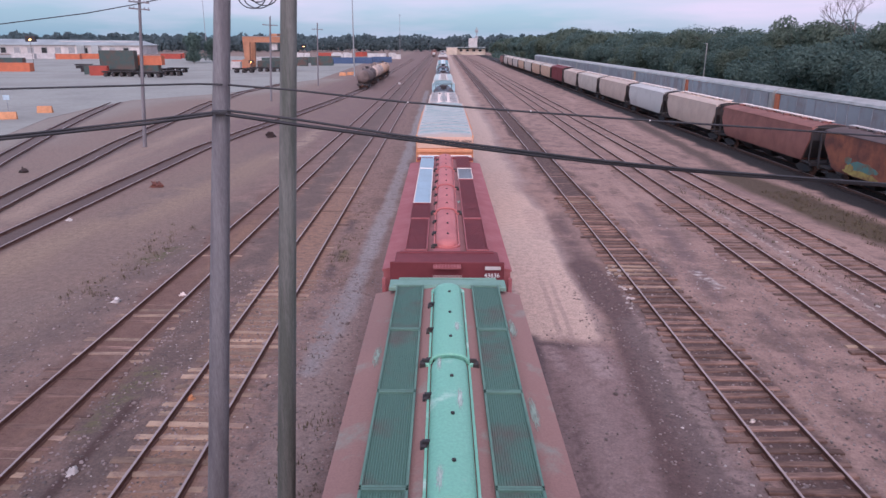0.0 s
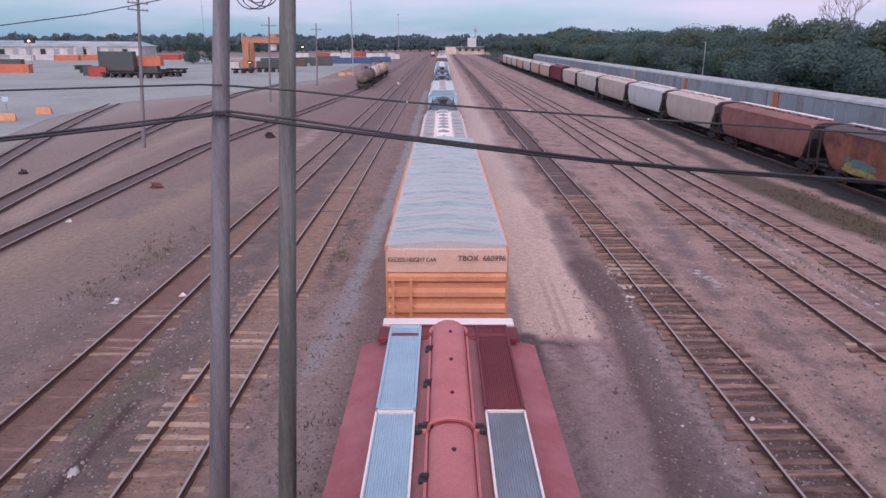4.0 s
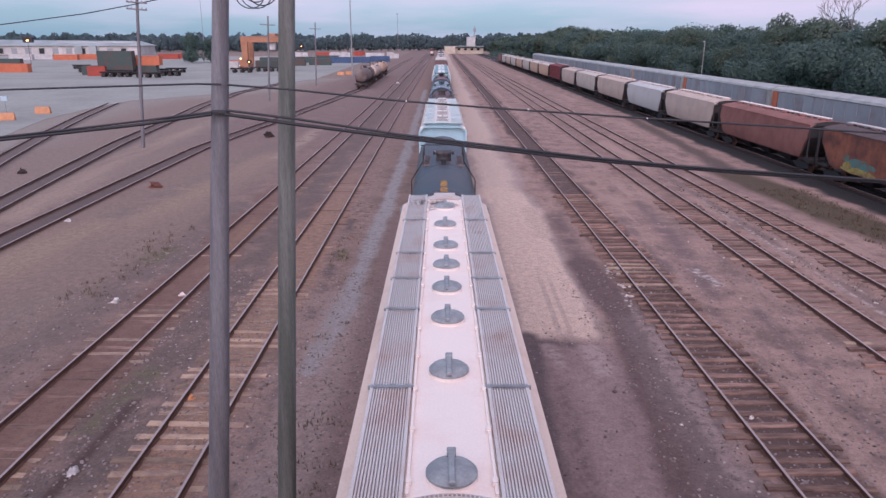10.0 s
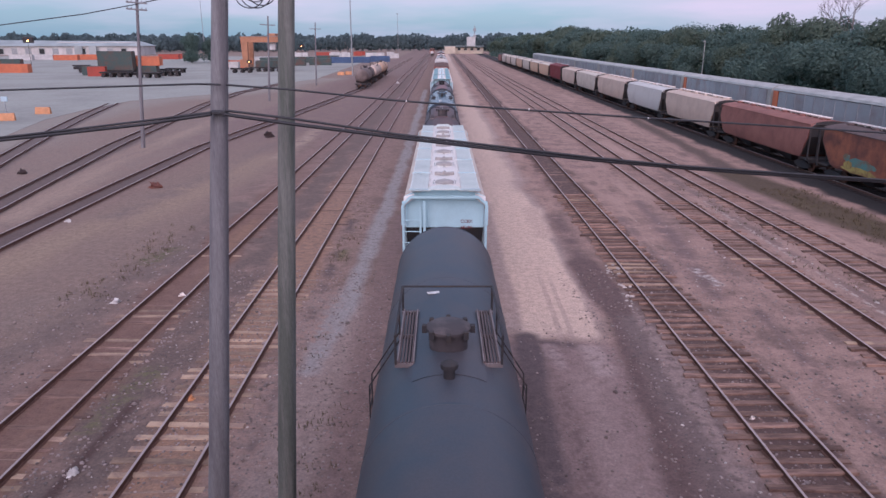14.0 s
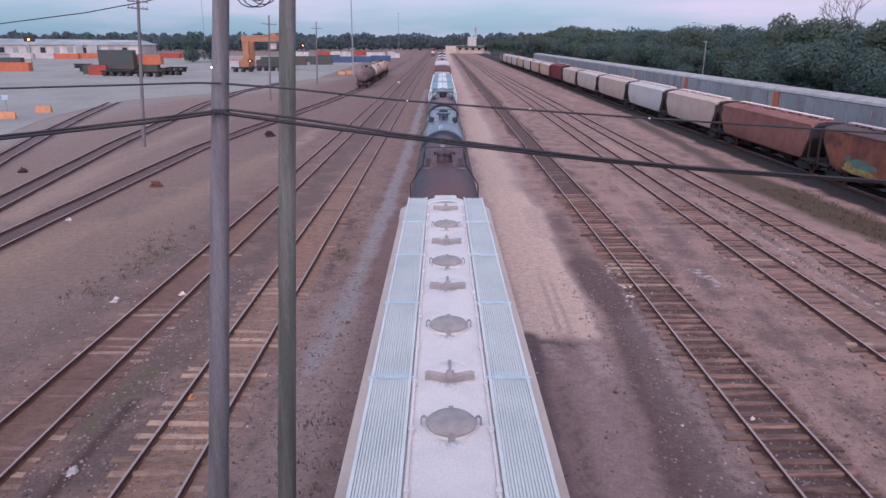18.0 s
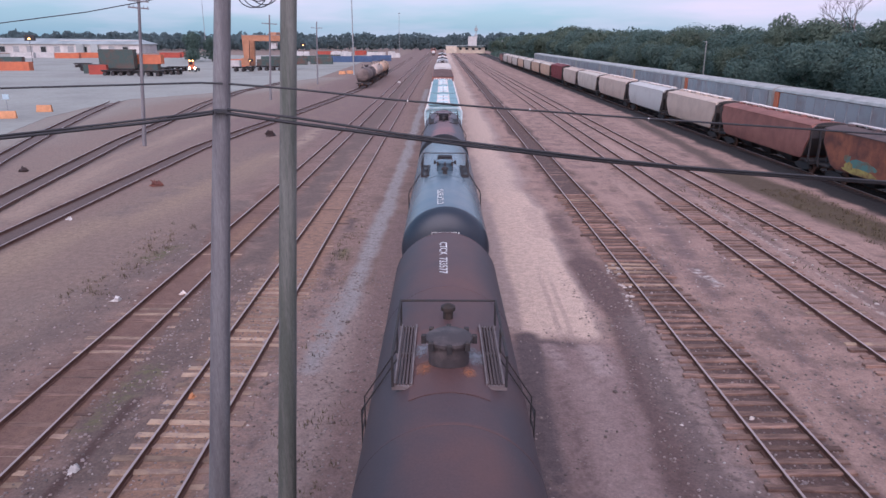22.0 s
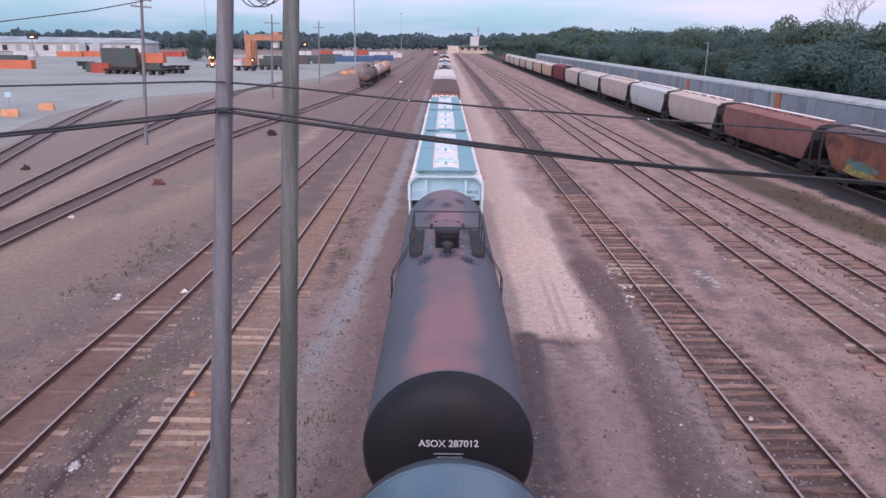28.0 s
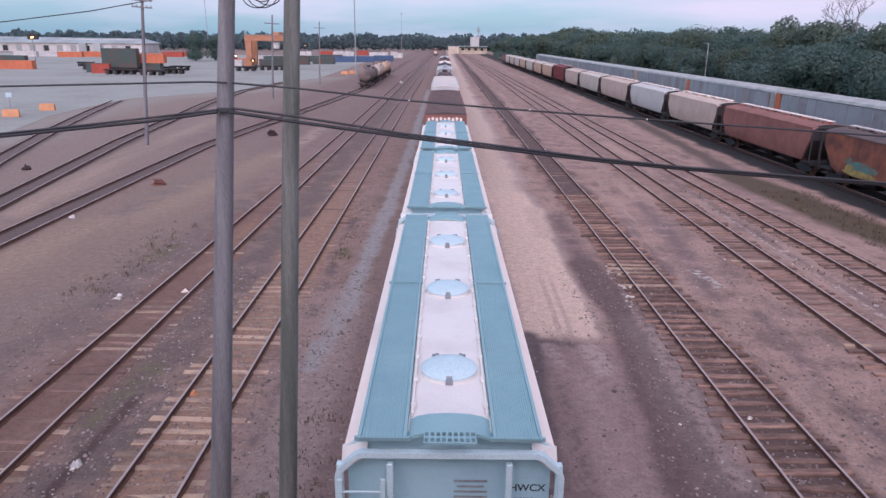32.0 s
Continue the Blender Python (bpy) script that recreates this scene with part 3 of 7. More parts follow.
    c = over(c, (0.135, 0.102, 0.102), both(lane([(3.1, 22.6), (2.75, 17.0), (2.3, 9.0)], 0.42, 0.25, 0.6), step(mid, 0.22, 0.44)))
    c = over(c, (0.150, 0.110, 0.108), both(lane([(3.2, 22.3), (4.6, 21.9)], 0.28, 0.22, 0.7), step(fine, 0.28, 0.50)))
    c = over(c, (0.390, 0.300, 0.280), both(lane([(5.15, 21.6), (5.2, 20.0)], 0.42, 0.25, 0.7), step(fine, 0.26, 0.48)))
    c = over(c, (0.350, 0.268, 0.252), both(lane([(3.75, 21.8), (3.95, 20.2)], 0.22, 0.2, 0.6), step(fine, 0.34, 0.52)))
    c = over(c, (0.170, 0.120, 0.114), both(lane([(3.7, 18.8), (3.6, 12.0)], 0.3, 0.3, 1.1), step(fine, 0.42, 0.60)))
    c = over(c, (0.160, 0.115, 0.108), both(band(3.3, 5.2, 0.3, step(y, 20.0, 17.0)), both(step(fine, 0.60, 0.68), step(mid, 0.44, 0.56))))
    for u, w in ((4.35, 0.07), (4.75, 0.06)):
        line = math_of("ADD", x, math_of("MULTIPLY", math_of("SUBTRACT", y, 26.0), -0.02))
        worn = both(step(line, u - w * 2, u - w), step(line, u + w * 2, u + w))
        c = over(c, (0.37, 0.28, 0.246), both(worn, both(both(step(y, 31.0, 27.0), step(y, 21.5, 22.5)), 0.45)))
    # dark oily strip beside the next track, then its bed
    c = over(c, (0.170, 0.118, 0.110), both(lane([(6.9, 40.0), (6.75, 32.0)], 0.5, 0.5, 0.8), step(mid, 0.30, 0.55)))
    c = over(c, (0.150, 0.102, 0.095), both(lane([(6.7, 31.0), (7.1, 24.5), (6.45, 17.5), (5.9, 12.0), (5.5, 8.0)], 0.82, 0.25, 0.6), step(mid, 0.10, 0.36)))
    c = over(c, (0.185, 0.138, 0.129), both(lane([(7.4, 24.0), (7.0, 16.0), (6.6, 8.0)], 0.7, 0.4, 0.7), step(mid, 0.25, 0.5)))
    c = over(c, (0.300, 0.225, 0.205), both(lane([(7.7, 27.0), (7.5, 21.0), (7.2, 14.0)], 0.22, 0.2, 0.5), step(fine, 0.30, 0.55)))
    c = over(c, (0.112, 0.073, 0.065), both(band(7.9, 10.2, 0.3), step(fine, 0.22, 0.52)))
    c = over(c, (0.205, 0.144, 0.134), both(lane([(12.9, 44.0), (12.3, 34.0), (11.3, 26.5)], 0.42, 0.4, 1.0), step(mid, 0.30, 0.50)))
    c = over(c, (0.190, 0.134, 0.124), both(lane([(12.35, 25.0), (11.9, 20.0), (11.8, 13.0)], 0.30, 0.3, 0.9), step(mid, 0.34, 0.52)))
    c = over(c, (0.215, 0.150, 0.138), both(lane([(10.7, 40.0), (10.5, 30.0)], 0.2, 0.3, 0.8), step(mid, 0.36, 0.56)))
    c = over(c, (0.500, 0.440, 0.410), both(lane([(11.75, 30.2), (12.0, 28.0)], 0.20, 0.14, 0.5), step(fine, 0.42, 0.58)))
    c = over(c, (0.225, 0.143, 0.119), both(band(14.0, 16.5, 0.35), step(fine, 0.40, 0.68)))
    c = over(c, (0.215, 0.152, 0.136), both(lane([(17.7, 60.0), (17.4, 36.0), (17.5, 22.0)], 0.28, 0.3, 0.7), step(mid, 0.30, 0.52)))
    c = over(c, (0.225, 0.143, 0.119), both(band(18.1, 20.6, 0.35), step(fine, 0.40, 0.68)))
    c = over(c, (0.440, 0.365, 0.325), both(lane([(17.2, 44.0), (17.1, 24.0)], 0.10, 0.08, 0.3), step(fine, 0.46, 0.58)))
    # bluish fresh ballast strip and brown verge on the other side of the train
    c = over(c, (0.315, 0.238, 0.214), both(lane([(-4.0, 26.0), (-4.1, 6.0)], 1.3, 0.7, 0.9), step(mid, 0.20, 0.46)))
    c = over(c, (0.245, 0.170, 0.155), both(lane([(-2.4, 40.0), (-2.5, 9.0)], 0.5, 0.4, 0.6), step(mid, 0.25, 0.5)))
    c = over(c, (0.330, 0.295, 0.285), both(lane([(-4.3, 20.0), (-3.75, 27.0), (-3.4, 42.0), (-3.2, 70.0), (-3.2, 150.0)], 0.42, 0.25, 0.6), step(fine, 0.22, 0.48)))
    c = over(c, (0.300, 0.208, 0.178), both(band(-5.7, -4.3, 0.4), step(fine, 0.40, 0.62)))
    c = over(c, (0.150, 0.108, 0.100), both(lane([(-5.2, 40.0), (-4.9, 24.0), (-4.9, 12.0)], 0.22, 0.25, 0.9), step(mid, 0.42, 0.58)))
    c = over(c, (0.160, 0.138, 0.075), both(lane([(-5.0, 36.0), (-4.7, 31.0)], 0.3, 0.4, 0.9), step(mid, 0.48, 0.62)))
    # grass and mud before the parked cars, soil under the trees
    c = over(c, (0.100, 0.070, 0.048), both(lane([(25.2, 29.0), (24.0, 40.0), (23.0, 54.0)], 1.7, 0.6, 0.9), step(mid, 0.15, 0.38)))
    c = over(c, (0.098, 0.074, 0.044), both(lane([(24.8, 32.0), (23.8, 43.0)], 1.2, 0.5, 1.0), step(fine, 0.46, 0.60)))
    c = over(c, (0.130, 0.092, 0.078), both(lane([(23.6, 56.0), (24.6, 72.0), (25.6, 96.0)], 0.8, 0.5, 0.9), step(mid, 0.18, 0.42)))
    # dark ballast under the parked cars, their shade painted in as near black
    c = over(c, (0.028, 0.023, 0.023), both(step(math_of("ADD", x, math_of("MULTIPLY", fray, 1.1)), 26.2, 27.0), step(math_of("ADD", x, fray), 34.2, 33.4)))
    c = over(c, (0.080, 0.082, 0.044), step(xw, 39.0, 46.0))
    v = math_of("ADD", math_of("MULTIPLY", step(fine, 0.25, 0.75), 0.26), math_of("MULTIPLY", step(grit, 0.30, 0.70), 0.44))
    hsv = t.nodes.new("ShaderNodeHueSaturation")
    L(c, hsv.inputs["Color"])
    hsv.inputs["Saturation"].default_value = 1.14
    L(math_of("ADD", v, 0.54), hsv.inputs["Value"])
    L(hsv.outputs[0], bsdf.inputs["Base Color"])
    bp = t.nodes.new("ShaderNodeBump")
    bp.inputs["Strength"].default_value, bp.inputs["Distance"].default_value = 0.7, 0.06
    L(math_of("ADD", math_of("MULTIPLY", fine, 0.6), math_of("MULTIPLY", grit, 0.4)), bp.inputs["Height"])
    L(bp.outputs[0], bsdf.inputs["Normal"])
    return m


M["ground"] = ground_material()


def lines(near, far, fine, ratio):
    out, s = [0.0], fine
    while out[-1] < far:
        if out[-1] > near:
            s *= ratio
        out.append(out[-1] + s)
    return out


def ground_height(x, y):
    if abs(x) > 40 or y > 90 or y < -5:
        return 0.0
    h = 0.05 * noise.noise((x * 0.5, y * 0.35, 0)) + 0.03 * noise.noise((x * 1.7, y * 1.7, 3))
    near_track = min(abs(x - c) for c in (-22.6, -11.0, -6.72, 0.14, 9.02, 15.28, 19.35, 29.8))
    return (h - 0.03) * min(1.0, max(0.0, (near_track - 0.9) / 1.2))


gx = lines(32, 2600, 0.8, 1.35)
xs = [-v for v in gx[:0:-1]] + gx
ys = [-900, -300, -90, -30, -10, -4] + [v for v in lines(70, 3400, 0.8, 1.3)]
g = Geo()
g.add([(x, y, ground_height(x, y)) for y in ys for x in xs],
      [(j * len(xs) + i, j * len(xs) + i + 1, (j + 1) * len(xs) + i + 1, (j + 1) * len(xs) + i) for j in range(len(ys) - 1) for i in range(len(xs) - 1)])
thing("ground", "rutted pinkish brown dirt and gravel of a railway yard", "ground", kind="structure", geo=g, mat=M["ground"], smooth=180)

# pale concrete of the container yard
edge = [(-47.2, 74.2), (-52.2, 92.2), (-53.5, 105.3), (-53.6, 121.3), (-47.4, 131.2), (-41.2, 142.8), (-39.1, 169.0), (-33.6, 191.4), (-36, 300), (-40, 460), (-420, 460), (-420, 66)]
g = Geo().loft([[(x, y, z) for x, y in reversed(edge)] for z in (0.0, 0.025)])
thing("pavement", "pale grey concrete of a container yard", "pavement", kind="structure", geo=g, mat=M["concrete"])


# ---- railway tracks ----
def offset_line(pts, d):
    out = []
    for i, p in enumerate(pts):
        a, b = Vector(pts[max(i - 1, 0)]), Vector(pts[min(i + 1, len(pts) - 1)])
        t = (b - a).normalized()
        out.append((p[0] + t.y * d, p[1] - t.x * d))
    return out


RAIL_PROFILE = [(-0.07, 0.0), (0.07, 0.0), (0.07, 0.015), (0.012, 0.03), (0.012, 0.12), (0.036, 0.13), (0.036, 0.164), (-0.036, 0.164), (-0.036, 0.13), (-0.012, 0.12), (-0.012, 0.03), (-0.07, 0.015)]
TIE = {}


def tie_mesh(mat, k):
    if (mat, k) not in TIE:
        rnd = random.Random(k)
        g = Geo()
        l, w = 2.52 + rnd.uniform(-0.16, 0.16), 0.225 + rnd.uniform(-0.02, 0.02)
        g.box(rnd.uniform(-0.06, 0.06), 0, -0.055, l, w, 0.17, chamfer=0.018)
        for i in range(8, 12):
            x, y, z = g.v[i]
            g.v[i] = (x, y, z + rnd.uniform(-0.012, 0.004))
        TIE[mat, k] = g.mesh("tie", M[mat], 0)
    return TIE[mat, k]


def track(label, pts, ties=0.0, pale=0.0, sunk=0.0, spacing=0.56, seed=1, buried=200.0, far_ties="tie_far"):
    """A track along pts: two rails of two parts each, sleepers one by one up to the distance ties, and further ones joined."""
    top = thing("railway_track", label, "railway track", kind="structure")
    for side in (-0.755, 0.755):
        line = offset_line(pts, side)
        g, h = Geo(), Geo()
        for geo, prof in ((g, RAIL_PROFILE), (h, [(-0.034, 0.1645), (0.034, 0.1645), (0.030, 0.172), (-0.030, 0.172)])):
            rings = []
            for i, (x, y) in enumerate(line):
                a, b = Vector(line[max(i - 1, 0)]), Vector(line[min(i + 1, len(line) - 1)])
                t = (b - a).normalized()
                rings.append([(x + px * t.y, y - px * t.x, pz + 0.003) for px, pz in prof])
            geo.loft(rings)
        rail = part("rail", g, M["rail"], top, "rusty steel rail")
        part("rail_head", h, M["railtop"], rail, "worn shiny running face")
    rnd = random.Random(seed)
    far = Geo()
    k = 0
    for (x0, y0), (x1, y1) in zip(pts, pts[1:]):
        n = max(1, round(math.hypot(x1 - x0, y1 - y0) / spacing))
        ang = math.degrees(math.atan2(-(x1 - x0), y1 - y0))
        for i in range(n):
            u = (i + rnd.uniform(-0.12, 0.12)) / n
            x, y = x0 + (x1 - x0) * u, y0 + (y1 - y0) * u
            k += 1
            if y < 7 or y > 190:
                continue
            drop = sunk * rnd.uniform(0.62, 1.08) if sunk > 0.06 or rnd.random() < 0.8 else 0.0
            if y > buried:
                drop = rnd.uniform(0.062, 0.10)
            z = 0.012 - drop
            if y < ties:
                bleached = rnd.random() < pale * (1.6 if 20 < y < 32 or y < 17 else 0.5 if y < 36 else 0.04)
                part("tie", tie_mesh("tie_pale" if bleached else "tie", rnd.randrange(6)), None, top,
                     at=pose(x + rnd.uniform(-0.13, 0.13), y, z + 0.03, rnd.uniform(-1, 1), rnd.uniform(-0.5, 0.5), ang + rnd.uniform(-2.6, 2.6)))
            else:
                far.box(x, y, z - 0.035 - sunk * 0.5, 2.56, 0.22, 0.13, ang)
    if far.v:
        tagged(part("ties", far, M[far_ties], top, smooth=0), kind="stuff")
    return top


track("straight rusty railway track under a freight train", [(0.14, 4), (0.14, 40), (0.14, 120), (0.14, 700)], 0, seed=2)
track("straight railway track with bleached half-buried ties", [(-6.72, 6), (-6.72, 60), (-6.7, 120), (-6.2, 300), (-5.6, 640)], 62, 2.2, 0.062, seed=3, buried=29)
track("straight railway track with brown buried ties", [(-11.25, 6), (-11.1, 20), (-10.85, 45), (-10.6, 80), (-10.4, 140), (-10.2, 300), (-9.8, 640)], 62, 0.35, 0.078, seed=4, buried=26)
track("straight railway track with dark brown wooden ties", [(9.02, 6), (9.0, 60), (8.9, 120), (8.6, 300), (8.0, 620)], 66, 0.2, 0.022, seed=5, buried=46)
track("straight railway track with worn wooden ties", [(15.25, 8), (15.2, 40), (15.05, 120), (14.4, 300), (12.4, 620)], 62, 0.08, 0.05, seed=6, buried=44)
track("straight railway track beside a grassy strip", [(19.5, 8), (19.45, 34), (18.95, 60), (18.4, 120), (17.2, 300), (15.0, 620)], 62, 0.05, 0.05, seed=7, buried=50)
track("dusty yard track curving away from the main line", [(-22.4, 18), (-22.7, 34), (-23.0, 50), (-23.2, 66), (-22.3, 80), (-20.8, 96), (-19.0, 120), (-17.2, 150), (-17.4, 250), (-17, 420)], 66, 0.0, 0.12, seed=8)
track("dusty yard track veering towards the container yard", [(-25.6, 26), (-27.5, 40), (-29.9, 54), (-32.6, 70), (-35.0, 90), (-38.0, 112), (-40, 140), (-38, 175)], 0, 0.0, 0.12, seed=9)
# ties of both parked tracks are blackened to carry the shade beneath the cars
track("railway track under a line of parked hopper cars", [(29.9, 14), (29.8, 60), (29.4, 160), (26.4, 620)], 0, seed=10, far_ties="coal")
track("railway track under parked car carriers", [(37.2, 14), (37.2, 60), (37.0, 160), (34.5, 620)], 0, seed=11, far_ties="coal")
track("curved track leading to the container yard", [(-33, 44), (-38.3, 60), (-44.2, 79), (-49, 96), (-54, 116)], 0, 0.0, 0.12, seed=12)


# ---- freight cars: origin on the rail heads below the middle, length along y ----
WHEEL = Geo().tube((-0.80, 0, 0), (-0.68, 0, 0), 0.46, n=20).tube((0.68, 0, 0), (0.80, 0, 0), 0.46, n=20).tube((-0.9, 0, 0), (0.9, 0, 0), 0.09, n=8).mesh("wheelset", M["rail"])
SIDE = Geo().loft([[(x, -1.15, 0.36), (x, -0.75, 0.30), (x, -0.4, 0.2), (x, 0.4, 0.2), (x, 0.75, 0.30), (x, 1.15, 0.36), (x, 1.15, 0.60), (x, 0.6, 0.78), (x, -0.6, 0.78), (x, -1.15, 0.60)] for x in (-0.09, 0.09)]).mesh("side_frame", M["black"])
BOLSTER = Geo().box(0, 0, 0.55, 2.0, 0.36, 0.3, chamfer=0.05).mesh("bolster", M["black"])
COUPLER = Geo().box(0, -0.3, 0.0, 0.2, 0.75, 0.2, chamfer=0.03).box(0, -0.66, 0, 0.34, 0.3, 0.28, chamfer=0.05).mesh("coupler", M["rail"])


WHEELS = []


def running_gear(car, half, centre, sill_z=1.0, turning=False):
    """Two trucks with their wheelsets, and a coupler at each end."""
    for s in (-1, 1):
        truck = part("truck", BOLSTER, None, car, at=pose(0, s * centre, 0))
        for x in (-1.0, 1.0):
            part("side_frame", SIDE, None, truck, at=pose(x, 0, 0))
        for y in (-0.86, 0.86):
            w = part("wheelset", WHEEL, None, truck, at=pose(0, y, 0.46))
            if turning:
                WHEELS.append((w, y))
        part("coupler", COUPLER, None, car, at=pose(0, s * (half - 0.1), 0.86, 0, 0, 0 if s < 0 else 180))


def slat_panel(name, x0, x1, length, mat, bars=11, lip=0.05, thick=0.05, dip=-0.012):
    """A piece of grating: one ribbed plate with raised edges, closed below."""
    w = (x1 - x0 - 2 * lip) / bars
    prof = [(x0, -0.04), (x0, 0.045), (x0 + lip, 0.045)]
    for i in range(bars):
        a = x0 + lip + i * w
        prof += [(a + w * 0.08, dip), (a + w * 0.26, 0.026), (a + w * 0.74, 0.026), (a + w * 0.92, dip)]
    prof += [(x1 - lip, 0.045), (x1, 0.045), (x1, -0.04)]
    return Geo().prism(prof[::-1], -length / 2 + 0.01, length / 2 - 0.01).mesh(name, M[mat], 0)


def ladder(car, x0, x1, y, z0, z1, mat, name="ladder"):
    g = Geo()
    for x in (x0, x1):
        g.box(x, y, (z0 + z1) / 2, 0.07, 0.06, z1 - z0)
    z = z0 + 0.15
    while z < z1 - 0.05:
        g.tube((x0, y, z), (x1, y, z), 0.018, n=6)
        z += 0.42
    return part(name, g, M[mat], car)


def hopper_car(label, length, top, colours, style, hatches=7, lid_r=0.385, shift=0.0, marks=None, width=2.98, walk_x=(0.66, 1.30), panel=2.45, curved=False, ribs=0, tall_end=0.9, wing=0.10, inner_posts=(-0.86, 0.86), rake=1.0, panels=None, deck="", at=None, detail=True, turning=False, braces=False, run=None, joints=None):
    """A covered hopper: side walls, a sloping end sheet at each end, roof, walkways, hatches, ladders, running gear."""
    c = dict(body="grey_car", roof="grey_car", walk="grate_grey", hatch="hatch_grey", end="grey_car", trim="grey_car")
    c.update(colours)
    car = thing("covered_hopper_car", label, "freight car", at)
    h = length / 2
    e = h - 0.08                       # end of the roof
    eave = top - 0.30
    half = width / 2
    hw = half + wing                   # half width of the end frames
    # side walls with their lower chutes
    low = top - tall_end - 0.36        # where the end sheets start to slope inwards
    foot = e - 0.44 - (e - 0.44 - h + 2.42) * rake
    levels = [(1.1, half - 0.06, foot - 0.33), (1.35, half + 0.03, foot), (2.2, half + (0.12 if curved else 0.02), None), (low, half + (0.10 if curved else 0.02), e - 0.44), (eave, half, e - 0.44)]
    rings = []
    for z, xx, yy in levels:
        if yy is None:
            yy = foot + (e - 0.44 - foot) * (z - 1.35) / (low - 1.35)
        rings.append([(-xx, -yy, z), (xx, -yy, z), (xx, yy, z), (-xx, yy, z)])
    part("body", Geo().loft(rings), M[c["body"]], car)
    inner = h - 0.9
    if ribs:
        n = ribs
        rib = Geo().box(0, 0, (eave + 1.2) / 2 + 0.05, 0.07, 0.09, eave - 1.35, chamfer=0.02).mesh("side_post", M[c["body"]])
        for i in range(n):
            for s in (-1, 1):
                part("side_post", rib, None, car, at=pose(s * (half + (0.12 if curved else 0.05)), (i / (n - 1) - 0.5) * 2 * (inner - 0.1), 0))
    for i in range(3 if length > 15 else 2):
        n = 3 if length > 15 else 2
        y = (i - (n - 1) / 2) * (length - 6.5) / n
        # chutes are black on every car to carry the shadow beneath it
        part("discharge_chute", Geo().loft([[(sx * a, y + sy * b, z) for sx, sy in ((-1, -1), (1, -1), (1, 1), (-1, 1))] for a, b, z in ((0.35, 0.4, 0.3), (1.3, (length - 6.5) / n / 2, 1.14))]), M["black"], car)
    # roof with a slightly arched middle
    crown = [(-half - 0.03, eave - 0.02), (-half - 0.03, eave + 0.03), (-walk_x[1], top - 0.16), (-walk_x[0], top - 0.05), (-0.3, top - 0.01), (0.3, top - 0.01), (walk_x[0], top - 0.05), (walk_x[1], top - 0.16), (half + 0.03, eave + 0.03), (half + 0.03, eave - 0.02)]
    part("roof", Geo().prism(crown, -e + 0.35, e - 0.35), M[c["roof"]], car)
    if "eave" in c:
        for s in (-1, 1):
            strip = [(s * (walk_x[1] + 0.02), top - 0.155), (s * (half + 0.035), eave + 0.036), (s * (half + 0.04), eave - 0.05), (s * (half + 0.005), eave - 0.05), (s * (walk_x[1] + 0.02), top - 0.18)]
            part("eave_strip", Geo().prism(strip if s < 0 else strip[::-1], -e + 0.36, e - 0.36), M[c["eave"]], car)
    # ends: upper sheet, sloping sheet, corner posts, platform
    for s in (-1, 1):
        sheet = Geo()
        y0 = s * (e - 0.36)
        sheet.loft([[(-half, y0, eave), (half, y0, eave), (half, y0, top - tall_end - 0.35), (-half, y0, top - tall_end - 0.35)], [(-half, y0 - s * 0.08, eave), (half, y0 - s * 0.08, eave), (half, y0 - s * 0.08, top - tall_end - 0.4), (-half, y0 - s * 0.08, top - tall_end - 0.4)]])
        part("end_sheet", sheet, M[c["end"]], car)
        if not deck:
            # end colour carried up; it also darkens the roof face for the walkways' shade
            part("end_header", Geo().prism([(x * 0.995, z - 0.012) for x, z in crown], min(s * (e - 0.352), s * (e - 0.325)), max(s * (e - 0.352), s * (e - 0.325))), M[c["end"]], car)
        slope = Geo().loft([[(-half, y0, top - tall_end - 0.36), (half, y0, top - tall_end - 0.36), (half, y0 - s * 0.1, top - tall_end - 0.40), (-half, y0 - s * 0.1, top - tall_end - 0.40)],
                            [(-half, s * (foot + 0.12), 1.35), (half, s * (foot + 0.12), 1.35), (half, s * (foot + 0.02), 1.3), (-half, s * (foot + 0.02), 1.3)]])
        part("slope_sheet", slope, M[c.get("slope", "black")], car)
        part("end_platform", Geo().box(0, s * (h - 0.75), 1.08, width - 0.1, 1.5, 0.12).box(0, s * (h - 0.12), 1.0, width, 0.16, 0.3, chamfer=0.03), M[c["trim"]], car)
        for x in (-hw + 0.03, *inner_posts, hw - 0.03):
            part("end_post", Geo().box(x, s * (e - 0.12), (top - 0.42 + 1.1) / 2, 0.09, 0.1, top - 0.42 - 1.1, chamfer=0.01), M[c["trim"]], car)
        if deck:
            # flat cross platform and a broad end plate instead of an open frame
            y1 = e - 1.05 if s < 0 else e - 0.62
            part("cross_platform", Geo().box(0, s * (y1 + e - 0.1) / 2, top - 0.045, 2.7, e - 0.1 - y1, 0.1, chamfer=0.02).box(0, s * (y1 + 0.1), top + 0.0, 2.5, 0.12, 0.08, chamfer=0.02), M[deck], car)
            part("end_plate", Geo().box(0, s * (e - 0.06), top - 0.62, 2.9 if s < 0 else 2.3, 0.06, 1.3, chamfer=0.015), M[deck if s > 0 else c["walk"]], car)
            part("end_step", Geo().grate(-0.35, 0.35, min(s * (e - 0.02), s * (e + 0.27)), max(s * (e - 0.02), s * (e + 0.27)), 9, 2, lambda x: top - 0.02), M[c["end"]], car, smooth=0)
            continue
